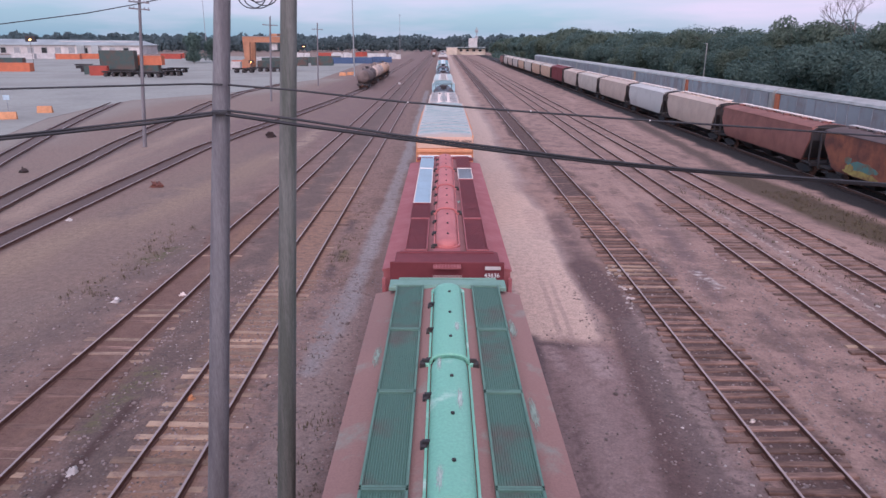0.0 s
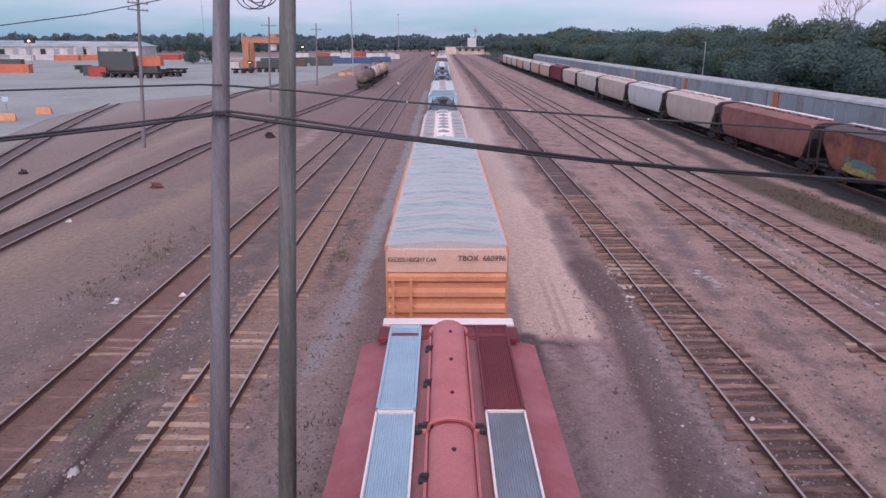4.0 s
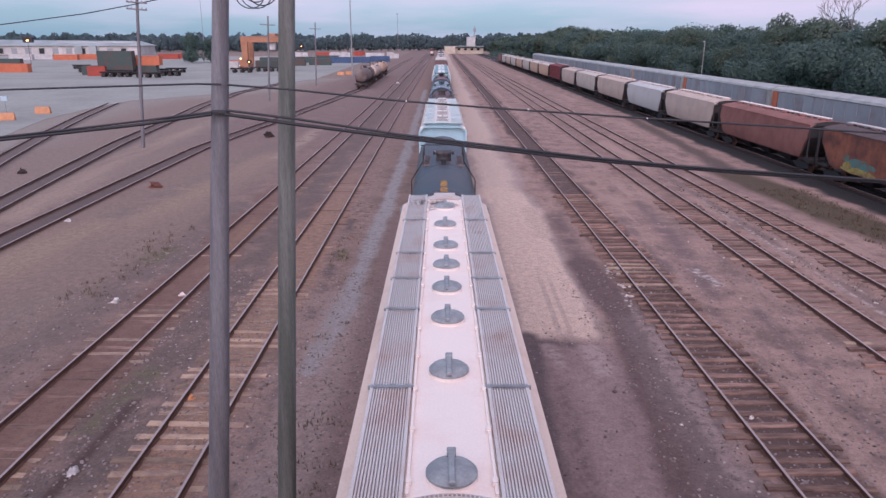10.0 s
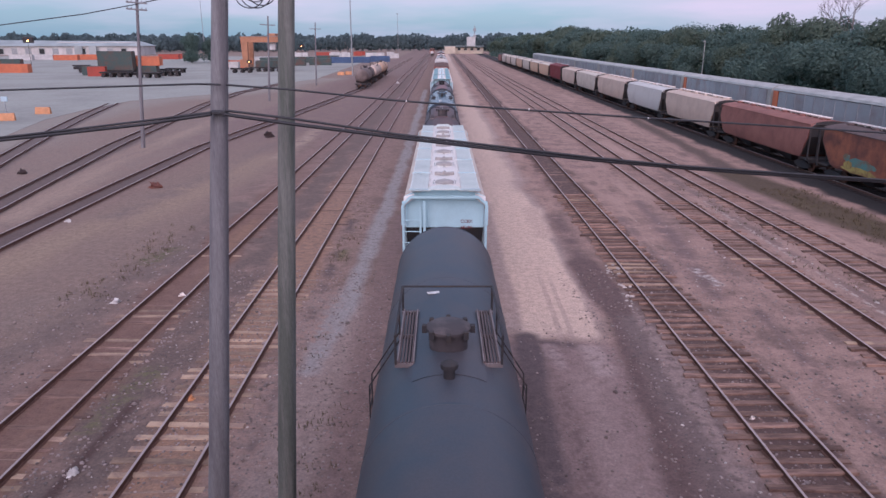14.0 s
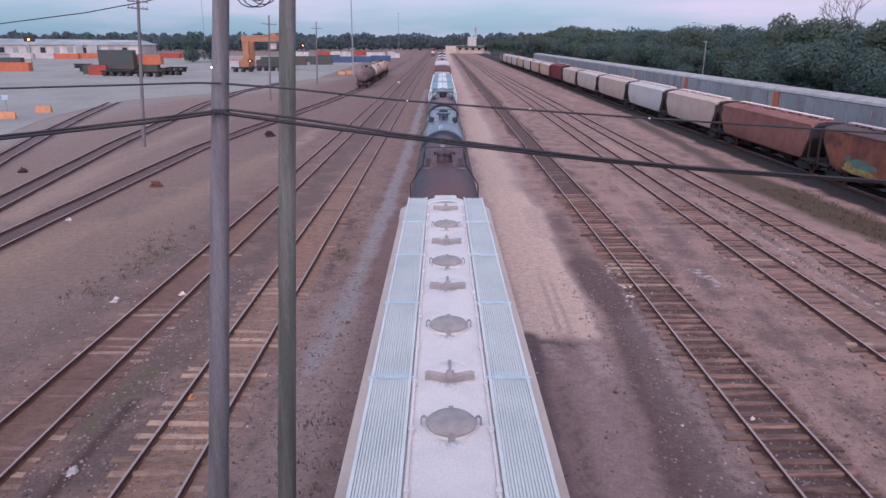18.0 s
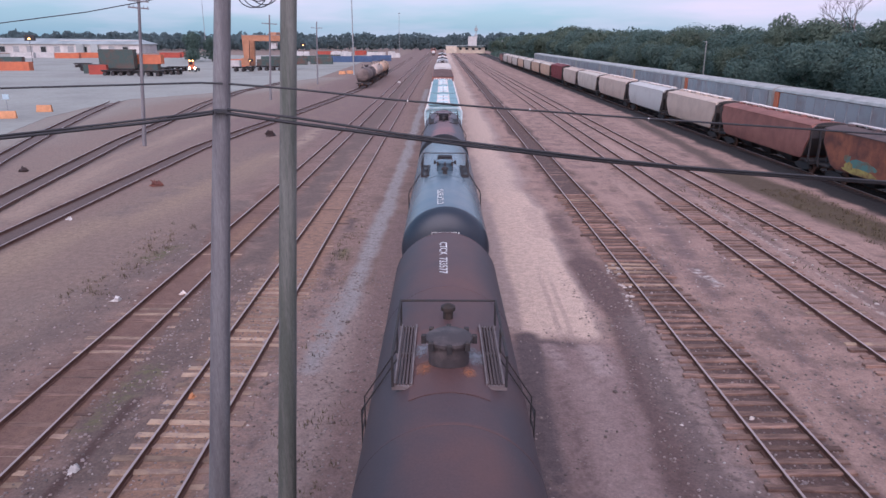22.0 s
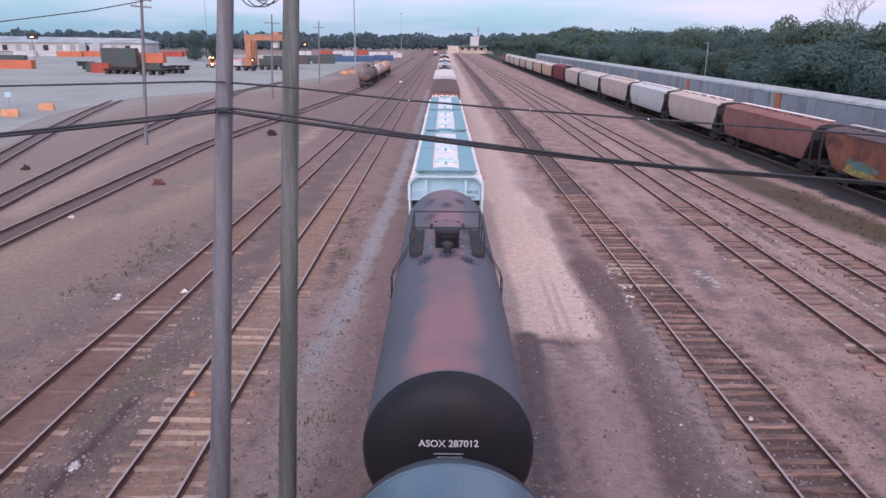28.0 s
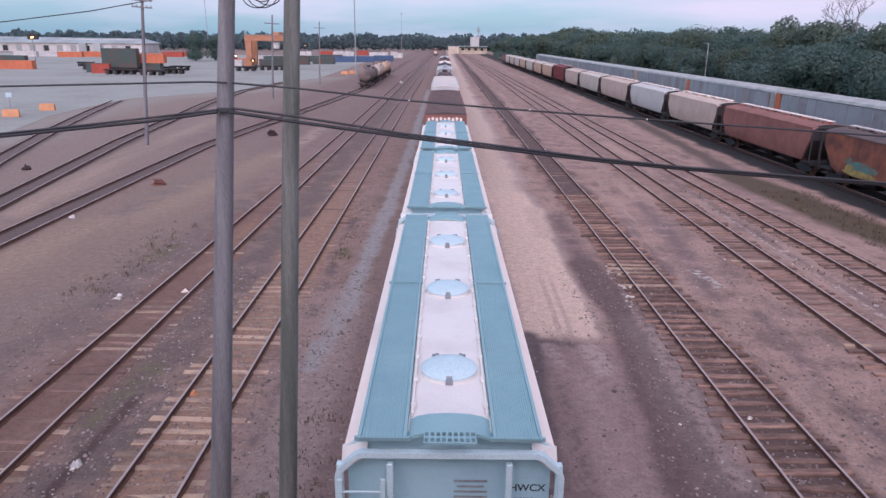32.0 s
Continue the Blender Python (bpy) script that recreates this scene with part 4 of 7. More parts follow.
        # bent rail round the top of the end
        lip = [(-hw, top - 1.3), (-hw, top - 0.60), (-hw + 0.02, top - 0.53), (-hw + 0.26, eave + 0.0), (-hw + 0.34, eave + 0.04), (hw - 0.34, eave + 0.04), (hw - 0.26, eave + 0.0), (hw - 0.02, top - 0.53), (hw, top - 0.60), (hw, top - 1.3)]
        part("end_rail", Geo().strap(lip, s * (e - 0.16), s * (e - 0.04), 0.085), M[c["trim"]], car)
        for q in (-1, 1):
            corner = Geo()
            corner.add([(q * (hw - 0.04), s * (e - 0.36), eave + 0.02), (q * (hw - 0.42), s * (e - 0.36), top - 0.15), (q * (hw - 0.42), s * (e - 0.14), eave + 0.02), (q * (hw - 0.04), s * (e - 0.14), top - 0.58),
                        (q * (hw - 0.04), s * (e - 0.36), eave - 0.03), (q * (hw - 0.42), s * (e - 0.36), top - 0.2), (q * (hw - 0.42), s * (e - 0.14), eave - 0.02), (q * (hw - 0.04), s * (e - 0.14), top - 0.62)],
                       [(0, 1, 2, 3), (7, 6, 5, 4), (0, 4, 5, 1), (1, 5, 6, 2), (2, 6, 7, 3), (3, 7, 4, 0)])
            part("corner_gusset", corner, M[c.get("gusset", c["roof"])], car)
            if braces:
                part("end_brace", Geo().loft([[(q * (0.98 + a) if q > 0 else -0.98 - a, s * (e - 0.2 + d), 2.62) for a, d in ((-0.06, -0.03), (0.06, -0.03), (0.06, 0.03), (-0.06, 0.03))],
                                              [(q * (0.52 + a) if q > 0 else -0.52 - a, s * (e - 0.2 + d), 1.15) for a, d in ((-0.06, -0.03), (0.06, -0.03), (0.06, 0.03), (-0.06, 0.03))]]), M[c["trim"]], car)
        if detail:
            lx = -hw + 0.03 if s < 0 else hw - 0.03
            ladder(car, lx, lx - s * 0.62, s * (e - 0.04), 0.55, top - 0.65, c["trim"])
            # step grating and arched crosswalk at the end of the roof
            part("end_step", Geo().grate(-0.37, 0.37, min(s * (e - 0.17), s * (e + 0.13)), max(s * (e - 0.17), s * (e + 0.13)), 9, 2, lambda x: top + 0.07), M[c["walk"]], car, smooth=0)
            g = Geo()
            if style == "smooth":
                arch = [(-walk_x[0], -0.06), (-walk_x[0] * 0.8, 0.01), (-walk_x[0] * 0.5, 0.05), (0, 0.07), (walk_x[0] * 0.5, 0.05), (walk_x[0] * 0.8, 0.01), (walk_x[0], -0.06)]
                ring = [(x, top + z) for x, z in arch] + [(x, top + z - 0.05) for x, z in reversed(arch)]
                part("crosswalk", Geo().prism(ring[::-1], min(s * (e - 0.16), s * (e - 0.68)), max(s * (e - 0.16), s * (e - 0.68))), M[c["walk"]], car)
                continue
            g.grate(-walk_x[0], walk_x[0], min(s * (e - 0.14), s * (e - 0.68)), max(s * (e - 0.14), s * (e - 0.68)), 22, 7, lambda x: top + 0.08 - 0.11 * (x / walk_x[0]) ** 2)
            part("crosswalk", g, M[c["walk"]], car, smooth=0)
    # walkways along both sides of the roof
    n = max(1, round((2 * e - 0.1) / panel))
    pl = (2 * e - 0.1) / n
    if panels:
        for s, y0, y1, mat, border in panels:
            w = part("walkway_panel", slat_panel("walkway_panel", walk_x[0], walk_x[1], y1 - y0, mat, 15, 0.03, dip=0.012), None, car, at=pose(0, (y0 + y1) / 2, top, 0, 0, 0 if s > 0 else 180))
            g = Geo()
            for x in (walk_x[0], walk_x[1]):
                g.box(x, 0, 0.02, 0.03, y1 - y0 - 0.02, 0.07)
            for y in (-1, 1):
                g.box((walk_x[0] + walk_x[1]) / 2, y * (y1 - y0 - 0.05) / 2, 0.02, walk_x[1] - walk_x[0] + 0.03, 0.04, 0.07)
            part("panel_border", g, M[border], w)
    elif detail:
        cuts = joints or [-e + 0.05 + i * pl for i in range(n + 1)]
        meshes = {}
        seam = Geo().box((walk_x[0] + walk_x[1]) / 2, 0, 0.02, walk_x[1] - walk_x[0] + 0.08, 0.045, 0.06)
        for k in range(13):
            seam.box(walk_x[0] + (k + 0.5) / 13 * (walk_x[1] - walk_x[0]), 0, 0.045, 0.026, 0.11, 0.03)
        seam = seam.mesh("walkway_joint", M[c.get("joint", c["walk"])], 0)
        for y0, y1 in zip(cuts, cuts[1:]):
            l = round(y1 - y0, 4)
            if l not in meshes:
                meshes[l] = slat_panel("walkway_panel", walk_x[0], walk_x[1], l, c["walk"], 13 if style != "smooth" else 17, dip={"smooth": 0.016, "mixed": -0.004}.get(style, -0.02))
            for s in (-1, 1):
                w = part("walkway_panel", meshes[l], None, car, at=pose(0, (y0 + y1) / 2, top, 0, 0, 0 if s > 0 else 180))
                part("walkway_joint", seam, None, w, at=pose(0, -s * l / 2, 0))
    else:
        # one raised running board in short lengths along the ridge
        g = Geo()
        k = int((2 * e - 1.0) / 0.9)
        for i in range(k):
            g.box(0.15, (i - (k - 1) / 2) * 0.9, top + 0.16, 0.5, 0.82, 0.05).box(0.15, (i - (k - 1) / 2) * 0.9, top + 0.07, 0.4, 0.08, 0.14)
        part("running_board", g, M[c["walk"]], car)
    # hatches
    if style == "trough":
        run = run or 2 * e - 1.2
        k = 4
        arch = [(0.31 * math.cos(a), top + 0.02 + 0.17 * math.sin(a) ** 0.8) for a in [math.pi * i / 12 for i in range(13)]]
        for i in range(k):
            y0 = shift - run / 2 + run * i / k
            l = run / k
            # the two outermost ends are round in plan, the others meet at a batten
            near = [(0.02, 0.22, 0.55), (0.05, 0.50, 0.70), (0.11, 0.72, 0.86), (0.19, 0.88, 0.95), (0.30, 0.98, 1.0), (0.42, 1.0, 1.0)] if i == 0 else [(0.03, 0.80, 0.80), (0.10, 0.96, 0.96), (0.22, 1.0, 1.0)]
            last = [(0.02, 0.22, 0.55), (0.05, 0.50, 0.70), (0.11, 0.72, 0.86), (0.19, 0.88, 0.95), (0.30, 0.98, 1.0)] if i == k - 1 else [(0.03, 0.80, 0.80), (0.10, 0.96, 0.96), (0.22, 1.0, 1.0)]
            stations = [(y0 + d, qx, qz) for d, qx, qz in near] + [(y0 + l - d, qx, qz) for d, qx, qz in reversed(last)]
            ends = [[(x * qx, y, top - 0.05 + (z - top + 0.05) * qz) for x, z in arch + [(-0.31, top - 0.1), (0.31, top - 0.1)]] for y, qx, qz in stations]
            cover = part("hatch_cover", Geo().loft(ends), M[c["hatch"]], car)
            for q in (0.2, 0.5, 0.8):
                part("vent_plug", Geo().lathe([(0.03, top + 0.17), (0.03, top + 0.215), (0.012, top + 0.225)], 0.03, y0 + l * q, 8), M["black"], cover)
            for q in (0.02, 0.36, 0.7):
                y = y0 + l * q
                g = Geo().box(-0.38, y, top - 0.01, 0.10, 0.16, 0.12, chamfer=0.02).box(-0.33, y, top + 0.06, 0.14, 0.06, 0.06)
                part("latch", g, M["black"], cover)
            if i:
                g = Geo().pipe([(x * 1.05, y0, z + 0.01) for x, z in arch], 0.03, 6).box(0.40, y0, top, 0.12, 0.12, 0.1, chamfer=0.02).box(-0.40, y0, top, 0.12, 0.12, 0.1, chamfer=0.02)
                part("batten_bar", g, M[c["hatch"]], car)
                for q in (-0.46, 0.46):
                    part("batten_latch", Geo().box(q, y0, top, 0.1, 0.13, 0.14, chamfer=0.03).box(q * 0.9, y0, top + 0.08, 0.12, 0.05, 0.06), M["black"], car)
        for s in (-1, 1):
            part("coaming", Geo().box(s * 0.345, shift, top - 0.04, 0.04, run - 0.66, 0.12), M[c["hatch"]], car)
            y0 = shift + s * (run / 2 - 0.33)
            bend = [(0.375 * math.cos(a), y0 + s * 0.375 * math.sin(a)) for a in [math.pi * i / 12 for i in range(13)]]
            part("hatch_rim", Geo().loft([[(x, y, z) for x, y in (bend if s > 0 else bend[::-1])] for z in (top - 0.08, top + 0.025)]), M[c["hatch"]], car)
            part("roof_centre", Geo().prism([(s * 0.36, top - 0.03), (s * walk_x[0], top - 0.06), (s * walk_x[0], top - 0.042), (s * 0.36, top - 0.006)] if s > 0 else [(-0.36, top - 0.006), (-walk_x[0], top - 0.042), (-walk_x[0], top - 0.06), (-0.36, top - 0.03)], -e + 1.1, e - 0.65), M[c.get("centre", c["roof"])], car)
    else:
        lid = Geo().lathe([(0.0, top + 0.155), (0.2, top + 0.15), (0.34, top + 0.12), (0.385, top + 0.08), (0.385, top + 0.05), (0.34, top + 0.045), (0.33, top - 0.05)][::-1], n=32).mesh("hatch_cover", M[c["hatch"]])
        bar = Geo().box(0, 0, top + 0.165, 0.1, 0.86, 0.05, chamfer=0.015).box(0, 0.36, top + 0.14, 0.14, 0.16, 0.12, chamfer=0.02).mesh("lid_bar", M["hatch_grey" if style != "smooth" else c["roof"]])
        lug = Geo().box(0, 0.0, top + 0.05, 0.10, 0.06, 0.1, chamfer=0.02).tube((-0.04, 0, top + 0.11), (0.04, 0, top + 0.11), 0.028, n=8).mesh("lid_lug", M[c.get("lug", c["hatch"])])
        wing = [(-0.43, 0.05, 0.015), (-0.38, 0.08, 0.035), (-0.26, 0.05, 0.03), (-0.12, -0.02, 0.045), (0.12, -0.02, 0.045), (0.26, 0.05, 0.03), (0.38, 0.08, 0.035), (0.43, 0.05, 0.015)]
        clamp = Geo().loft([[(x, y - 0.33 - w, top + 0.0), (x, y - 0.33 - w, top + 0.10), (x, y - 0.33 + w, top + 0.13), (x, y - 0.33 + w, top + 0.0)] for x, y, w in wing]).box(0, -0.36, top + 0.13, 0.13, 0.15, 0.1, chamfer=0.02).mesh("lid_clamp", M[c["hatch"]])
        ear = Geo().strap([(-0.03, top - 0.02), (-0.03, top + 0.09), (0.01, top + 0.12), (0.05, top + 0.08), (0.05, top - 0.02)], -0.025, 0.025, 0.022).mesh("lid_handle", M["hatch_grey"])
        low_lid = Geo().lathe([(0.33, top - 0.05), (0.34, top + 0.03), (0.30, top + 0.055), (0.0, top + 0.06)], n=28).mesh("hatch_cover", M[c["roof"]])
        ring = Geo().tube((0, 0, top - 0.06), (0, 0, top + 0.05), 0.40, 0.37, n=28).mesh("hatch_rim", M[c["roof"]])
        spots = [(i / (hatches - 1) - 0.5) * (2 * e - 2.6) for i in range(hatches)] if isinstance(hatches, int) else hatches
        wide = lid_r / 0.385
        for i, y in enumerate(spots):
            ob = part("hatch_cover", low_lid if style == "mixed" and i % 2 else lid, None, car, at=Matrix.Translation((0, y, 0)) @ Matrix.Diagonal((wide, wide, 1, 1)))
            part("hatch_rim", ring, None, ob)
            if style == "barred":
                part("lid_bar", bar, None, ob)
            elif style == "mixed" and i % 2:
                part("lid_clamp", clamp, None, ob)
                part("lid_bar", bar, None, ob, at=pose(0, 0.0, -0.09) @ Matrix.Diagonal((0.4, 0.6, 1, 1)))
            else:
                if style == "mixed":
                    for q in (-0.41, 0.41):
                        part("lid_handle", ear, None, ob, at=pose(q, 0.1, 0, 0, 0, 0 if q > 0 else 180))
                for a in (90, 270) if style == "mixed" else (60, 120, 270):
                    part("lid_lug", lug, None, ob, at=pose(0.37 * math.cos(radians(a)), 0.37 * math.sin(radians(a)), 0, 0, 0, a + 90))
        if detail:
            g = Geo()
            for s in (-1, 1):
                g.box(s * (walk_x[0] - 0.05), 0, top - 0.01, 0.04, 2 * e - 1.5, 0.06)
                for k in range(14):
                    g.box(s * (walk_x[0] - 0.06), (k / 13 - 0.5) * (2 * e - 2), top + 0.01, 0.07, 0.09, 0.07)
            part("roof_rail", g, M[c["roof"]], car)
    running_gear(car, h + 0.35, h - 1.75, turning=turning)
    # marks on the end that leads
    for body, x, z, size, mat in marks or ():
        ye = -(e - 0.36) - 0.006
        part("marking", lettering(body, size, mat, bend=lambda u, v, x=x, z=z, ye=ye: (x + u, ye, z + v)), None, car)
    return car


def bars_marking(car, spots, y, mat):
    """Unreadable lines of lettering, as bars."""
    for x, z, w, hgt in spots:
        part("marking", Geo().box(x, y, z, w, 0.006, hgt), M[mat], car)


def tank_car(label, length, paint, radius=1.5, top=4.42, dome_y=0.0, marks=None, at=None, style="plain", turning=False, ends=None, plat=0.75, housing=False, relief=-0.95, head="", rails=None, rise=0.0, pad="", lid="", stack=0.95):
    car = thing("tank_car", label, "freight car", at)
    h = length / 2
    zc = top - radius
    n = 40
    rings = []
    b = h - 0.35
    for y, q in [(-b, 0.02), (-b + 0.02, 0.3), (-b + 0.07, 0.55), (-b + 0.17, 0.76), (-b + 0.32, 0.90), (-b + 0.5, 0.975), (-b + 0.7, 1.0)]:
        rings.append((y, q))
    rings += [(-b / 3, 1.0), (b / 3, 1.0)] + [(-y, q) for y, q in reversed(rings)]
    g = Geo().loft([[(radius * q * math.sin(2 * math.pi * i / n), y, zc + radius * q * math.cos(2 * math.pi * i / n)) for i in range(n)] for y, q in rings])
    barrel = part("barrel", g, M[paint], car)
    for y in (-b + 0.72, b - 0.72, -b * 0.36, b * 0.36):
        part("weld_band", Geo().loft([[((radius + r) * math.sin(2 * math.pi * i / n), y + d, zc + (radius + r) * math.cos(2 * math.pi * i / n)) for i in range(n)] for d, r in ((-0.04, -0.01), (-0.03, 0.006), (0.03, 0.006), (0.04, -0.01))], caps=False), M[paint], barrel)
    if head:
        for s in (-1, 1):
            cap = [(y * -s, q) for y, q in rings[:7]]
            g = Geo().loft([[((radius + 0.006) * q * math.sin(2 * math.pi * i / n), y + s * 0.006, zc + (radius + 0.006) * q * math.cos(2 * math.pi * i / n)) for i in range(n)] for y, q in cap])
            part("head", g, M[head], car, "dark painted end of the barrel")
    # manway, valve housing, fittings
    y = dome_y
    man = part("manway", Geo().lathe([(0.36, top - 0.12), (0.36, top + 0.30 + rise), (0.42, top + 0.32 + rise), (0.42, top + 0.38 + rise), (0.34, top + 0.43 + rise), (0.0, top + 0.45 + rise)], 0, y, 28), M[lid or (paint if paint in ("tank_blue", "tan_car") else "manway_dark")], car)
    for k in range(8):
        a = 2 * math.pi * k / 8
        part("eye_bolt", Geo().box(0.45 * math.cos(a), y + 0.45 * math.sin(a), top + 0.34 + rise, 0.09, 0.09, 0.16, chamfer=0.02), M["black"], man)
    if housing:
        part("valve_housing", Geo().lathe([(0.30, top - 0.1), (0.30, top + 0.26), (0.33, top + 0.28), (0.33, top + 0.34), (0.0, top + 0.37)], 0, y + stack, 20).box(0, y + stack + 0.1, top + 0.22, 0.66, 0.5, 0.5, chamfer=0.05).box(0, y + stack - 0.37, top + 0.12, 0.2, 0.3, 0.1), M["tank_head"], car)
    part("relief_valve", Geo().lathe([(0.10, top - 0.05), (0.10, top + 0.16), (0.15, top + 0.18), (0.15, top + 0.26), (0.05, top + 0.32)], 0, y + relief, 12), M["black"], car)
    part("manway_pad", Geo().loft([[((radius + 0.012) * math.sin(a), yy, zc + (radius + 0.012) * math.cos(a)) for a in [radians(-26 + 52 * k / 10) for k in range(11)]] + [((radius - 0.05) * math.sin(a), yy, zc + (radius - 0.05) * math.cos(a)) for a in [radians(26 - 52 * k / 10) for k in range(11)]] for yy in (y - 1.2, y + 1.5)]), M[pad or paint], barrel)
    # platforms at both sides with grating, hung on brackets
    for s in (-1, 1):
        py = y + plat
        if style == "boards":
            x0, x1, zp = 0.64, 0.93, top - 0.13
        else:
            x0, x1, zp = 0.72, 0.98, top - 0.16
        g = Geo()
        for k in range(5):
            g.box(s * (x0 + (k + 0.5) * (x1 - x0) / 5), py, zp, (x1 - x0) / 5 * (0.6 if rails is None else 0.92), 2.5, 0.05)
        pf = part("platform", g, M["board_dark" if style == "boards" else "black"], car)
        g = Geo()
        for x in (x0, x1):
            g.box(s * x, py, zp + 0.01, 0.028, 2.54, 0.07)
        for q in (-1.25, 0, 1.25):
            g.box(s * (x0 + x1) / 2, py + q, zp - 0.04, x1 - x0 + 0.1, 0.06, 0.08)
            g.box(s * (x0 + 0.05), py + q, zp - 0.12, 0.08, 0.08, 0.22)
        part("platform_frame", g, M["platform_steel" if style == "boards" else "black"], pf)
        # handrail
        hz = top + 0.42
        g = Geo().pipe([(s * (x1 + 0.03), py - 1.3, zp), (s * (x1 + 0.03), py - 1.3, hz), (s * (x1 + 0.03), py + 1.3, hz), (s * (x1 + 0.03), py + 1.3, zp)], 0.024, 6)
        g.tube((s * (x1 + 0.03), py, zp), (s * (x1 + 0.03), py, hz), 0.02, n=6)
        part("handrail", g, M["black"], car)
        # side ladder down to the sill
        g = Geo()
        for q in (-0.26, 0.26):
            g.pipe([(s * (x1 + 0.02), py + q, zp), (s * (radius + 0.1), py + q, zc + 0.35), (s * (radius + 0.1), py + q, 0.7)], 0.015, 6)
        for k in range(8):
            g.tube((s * (radius + 0.1), py - 0.26, 0.85 + k * 0.32), (s * (radius + 0.1), py + 0.26, 0.85 + k * 0.32), 0.016, n=6)
        part("ladder", g, M["black"], car)
    for q in (y + plat + 1.3,) if rails is None else (y + plat + 1.3, rails):
        part("cross_rail", Geo().tube((-(0.96 if style == "boards" else 1.01), q, top + 0.42), ((0.96 if style == "boards" else 1.01), q, top + 0.42), 0.024, n=6), M["black"], car)
    for s in (-1, 1):
        part("stub_sill", Geo().box(0, s * (h - 1.5), 0.95, 0.62, 3.2, 0.36, chamfer=0.04).box(0, s * (h - 0.1), 0.95, 2.7, 0.2, 0.32, chamfer=0.03), M["black"], car)
        part("saddle", Geo().loft([[(-1.2, s * (h - 2.0) + d, 1.1), (1.2, s * (h - 2.0) + d, 1.1), (1.3, s * (h - 2.0) + d, zc - 0.75), (0.6, s * (h - 2.0) + d, zc - radius * 0.9), (-0.6, s * (h - 2.0) + d, zc - radius * 0.9), (-1.3, s * (h - 2.0) + d, zc - 0.75)] for d in (-0.3, 0.3)]), M["black"], car)
        part("end_handrail", Geo().pipe([(-1.3, s * h, 1.1), (-1.3, s * h, 1.95), (1.3, s * h, 1.95), (1.3, s * h, 1.1)], 0.024, 6), M["black"], car)
    running_gear(car, h + 0.3, h - 1.9, turning=turning)
    for body, yc, xa, size, mat, squeeze, way in marks or ():
        def wrap(u, v, yc=yc, xa=xa, way=way):
            a = (xa - v * way) / radius
            return ((radius + 0.012) * math.sin(a), yc + u * way, zc + (radius + 0.012) * math.cos(a))
        part("marking", lettering(body, size, mat, wrap, squeeze), None, car)
    for body, z, size, mat in ends or ():
        part("marking", lettering(body, size, mat, lambda u, v, z=z: (u, -b + 0.34 * (abs(z + v - zc) / radius) ** 2.6 - 0.03 + 0.10 * (u / radius) ** 2, z + v)), None, car)
    return car


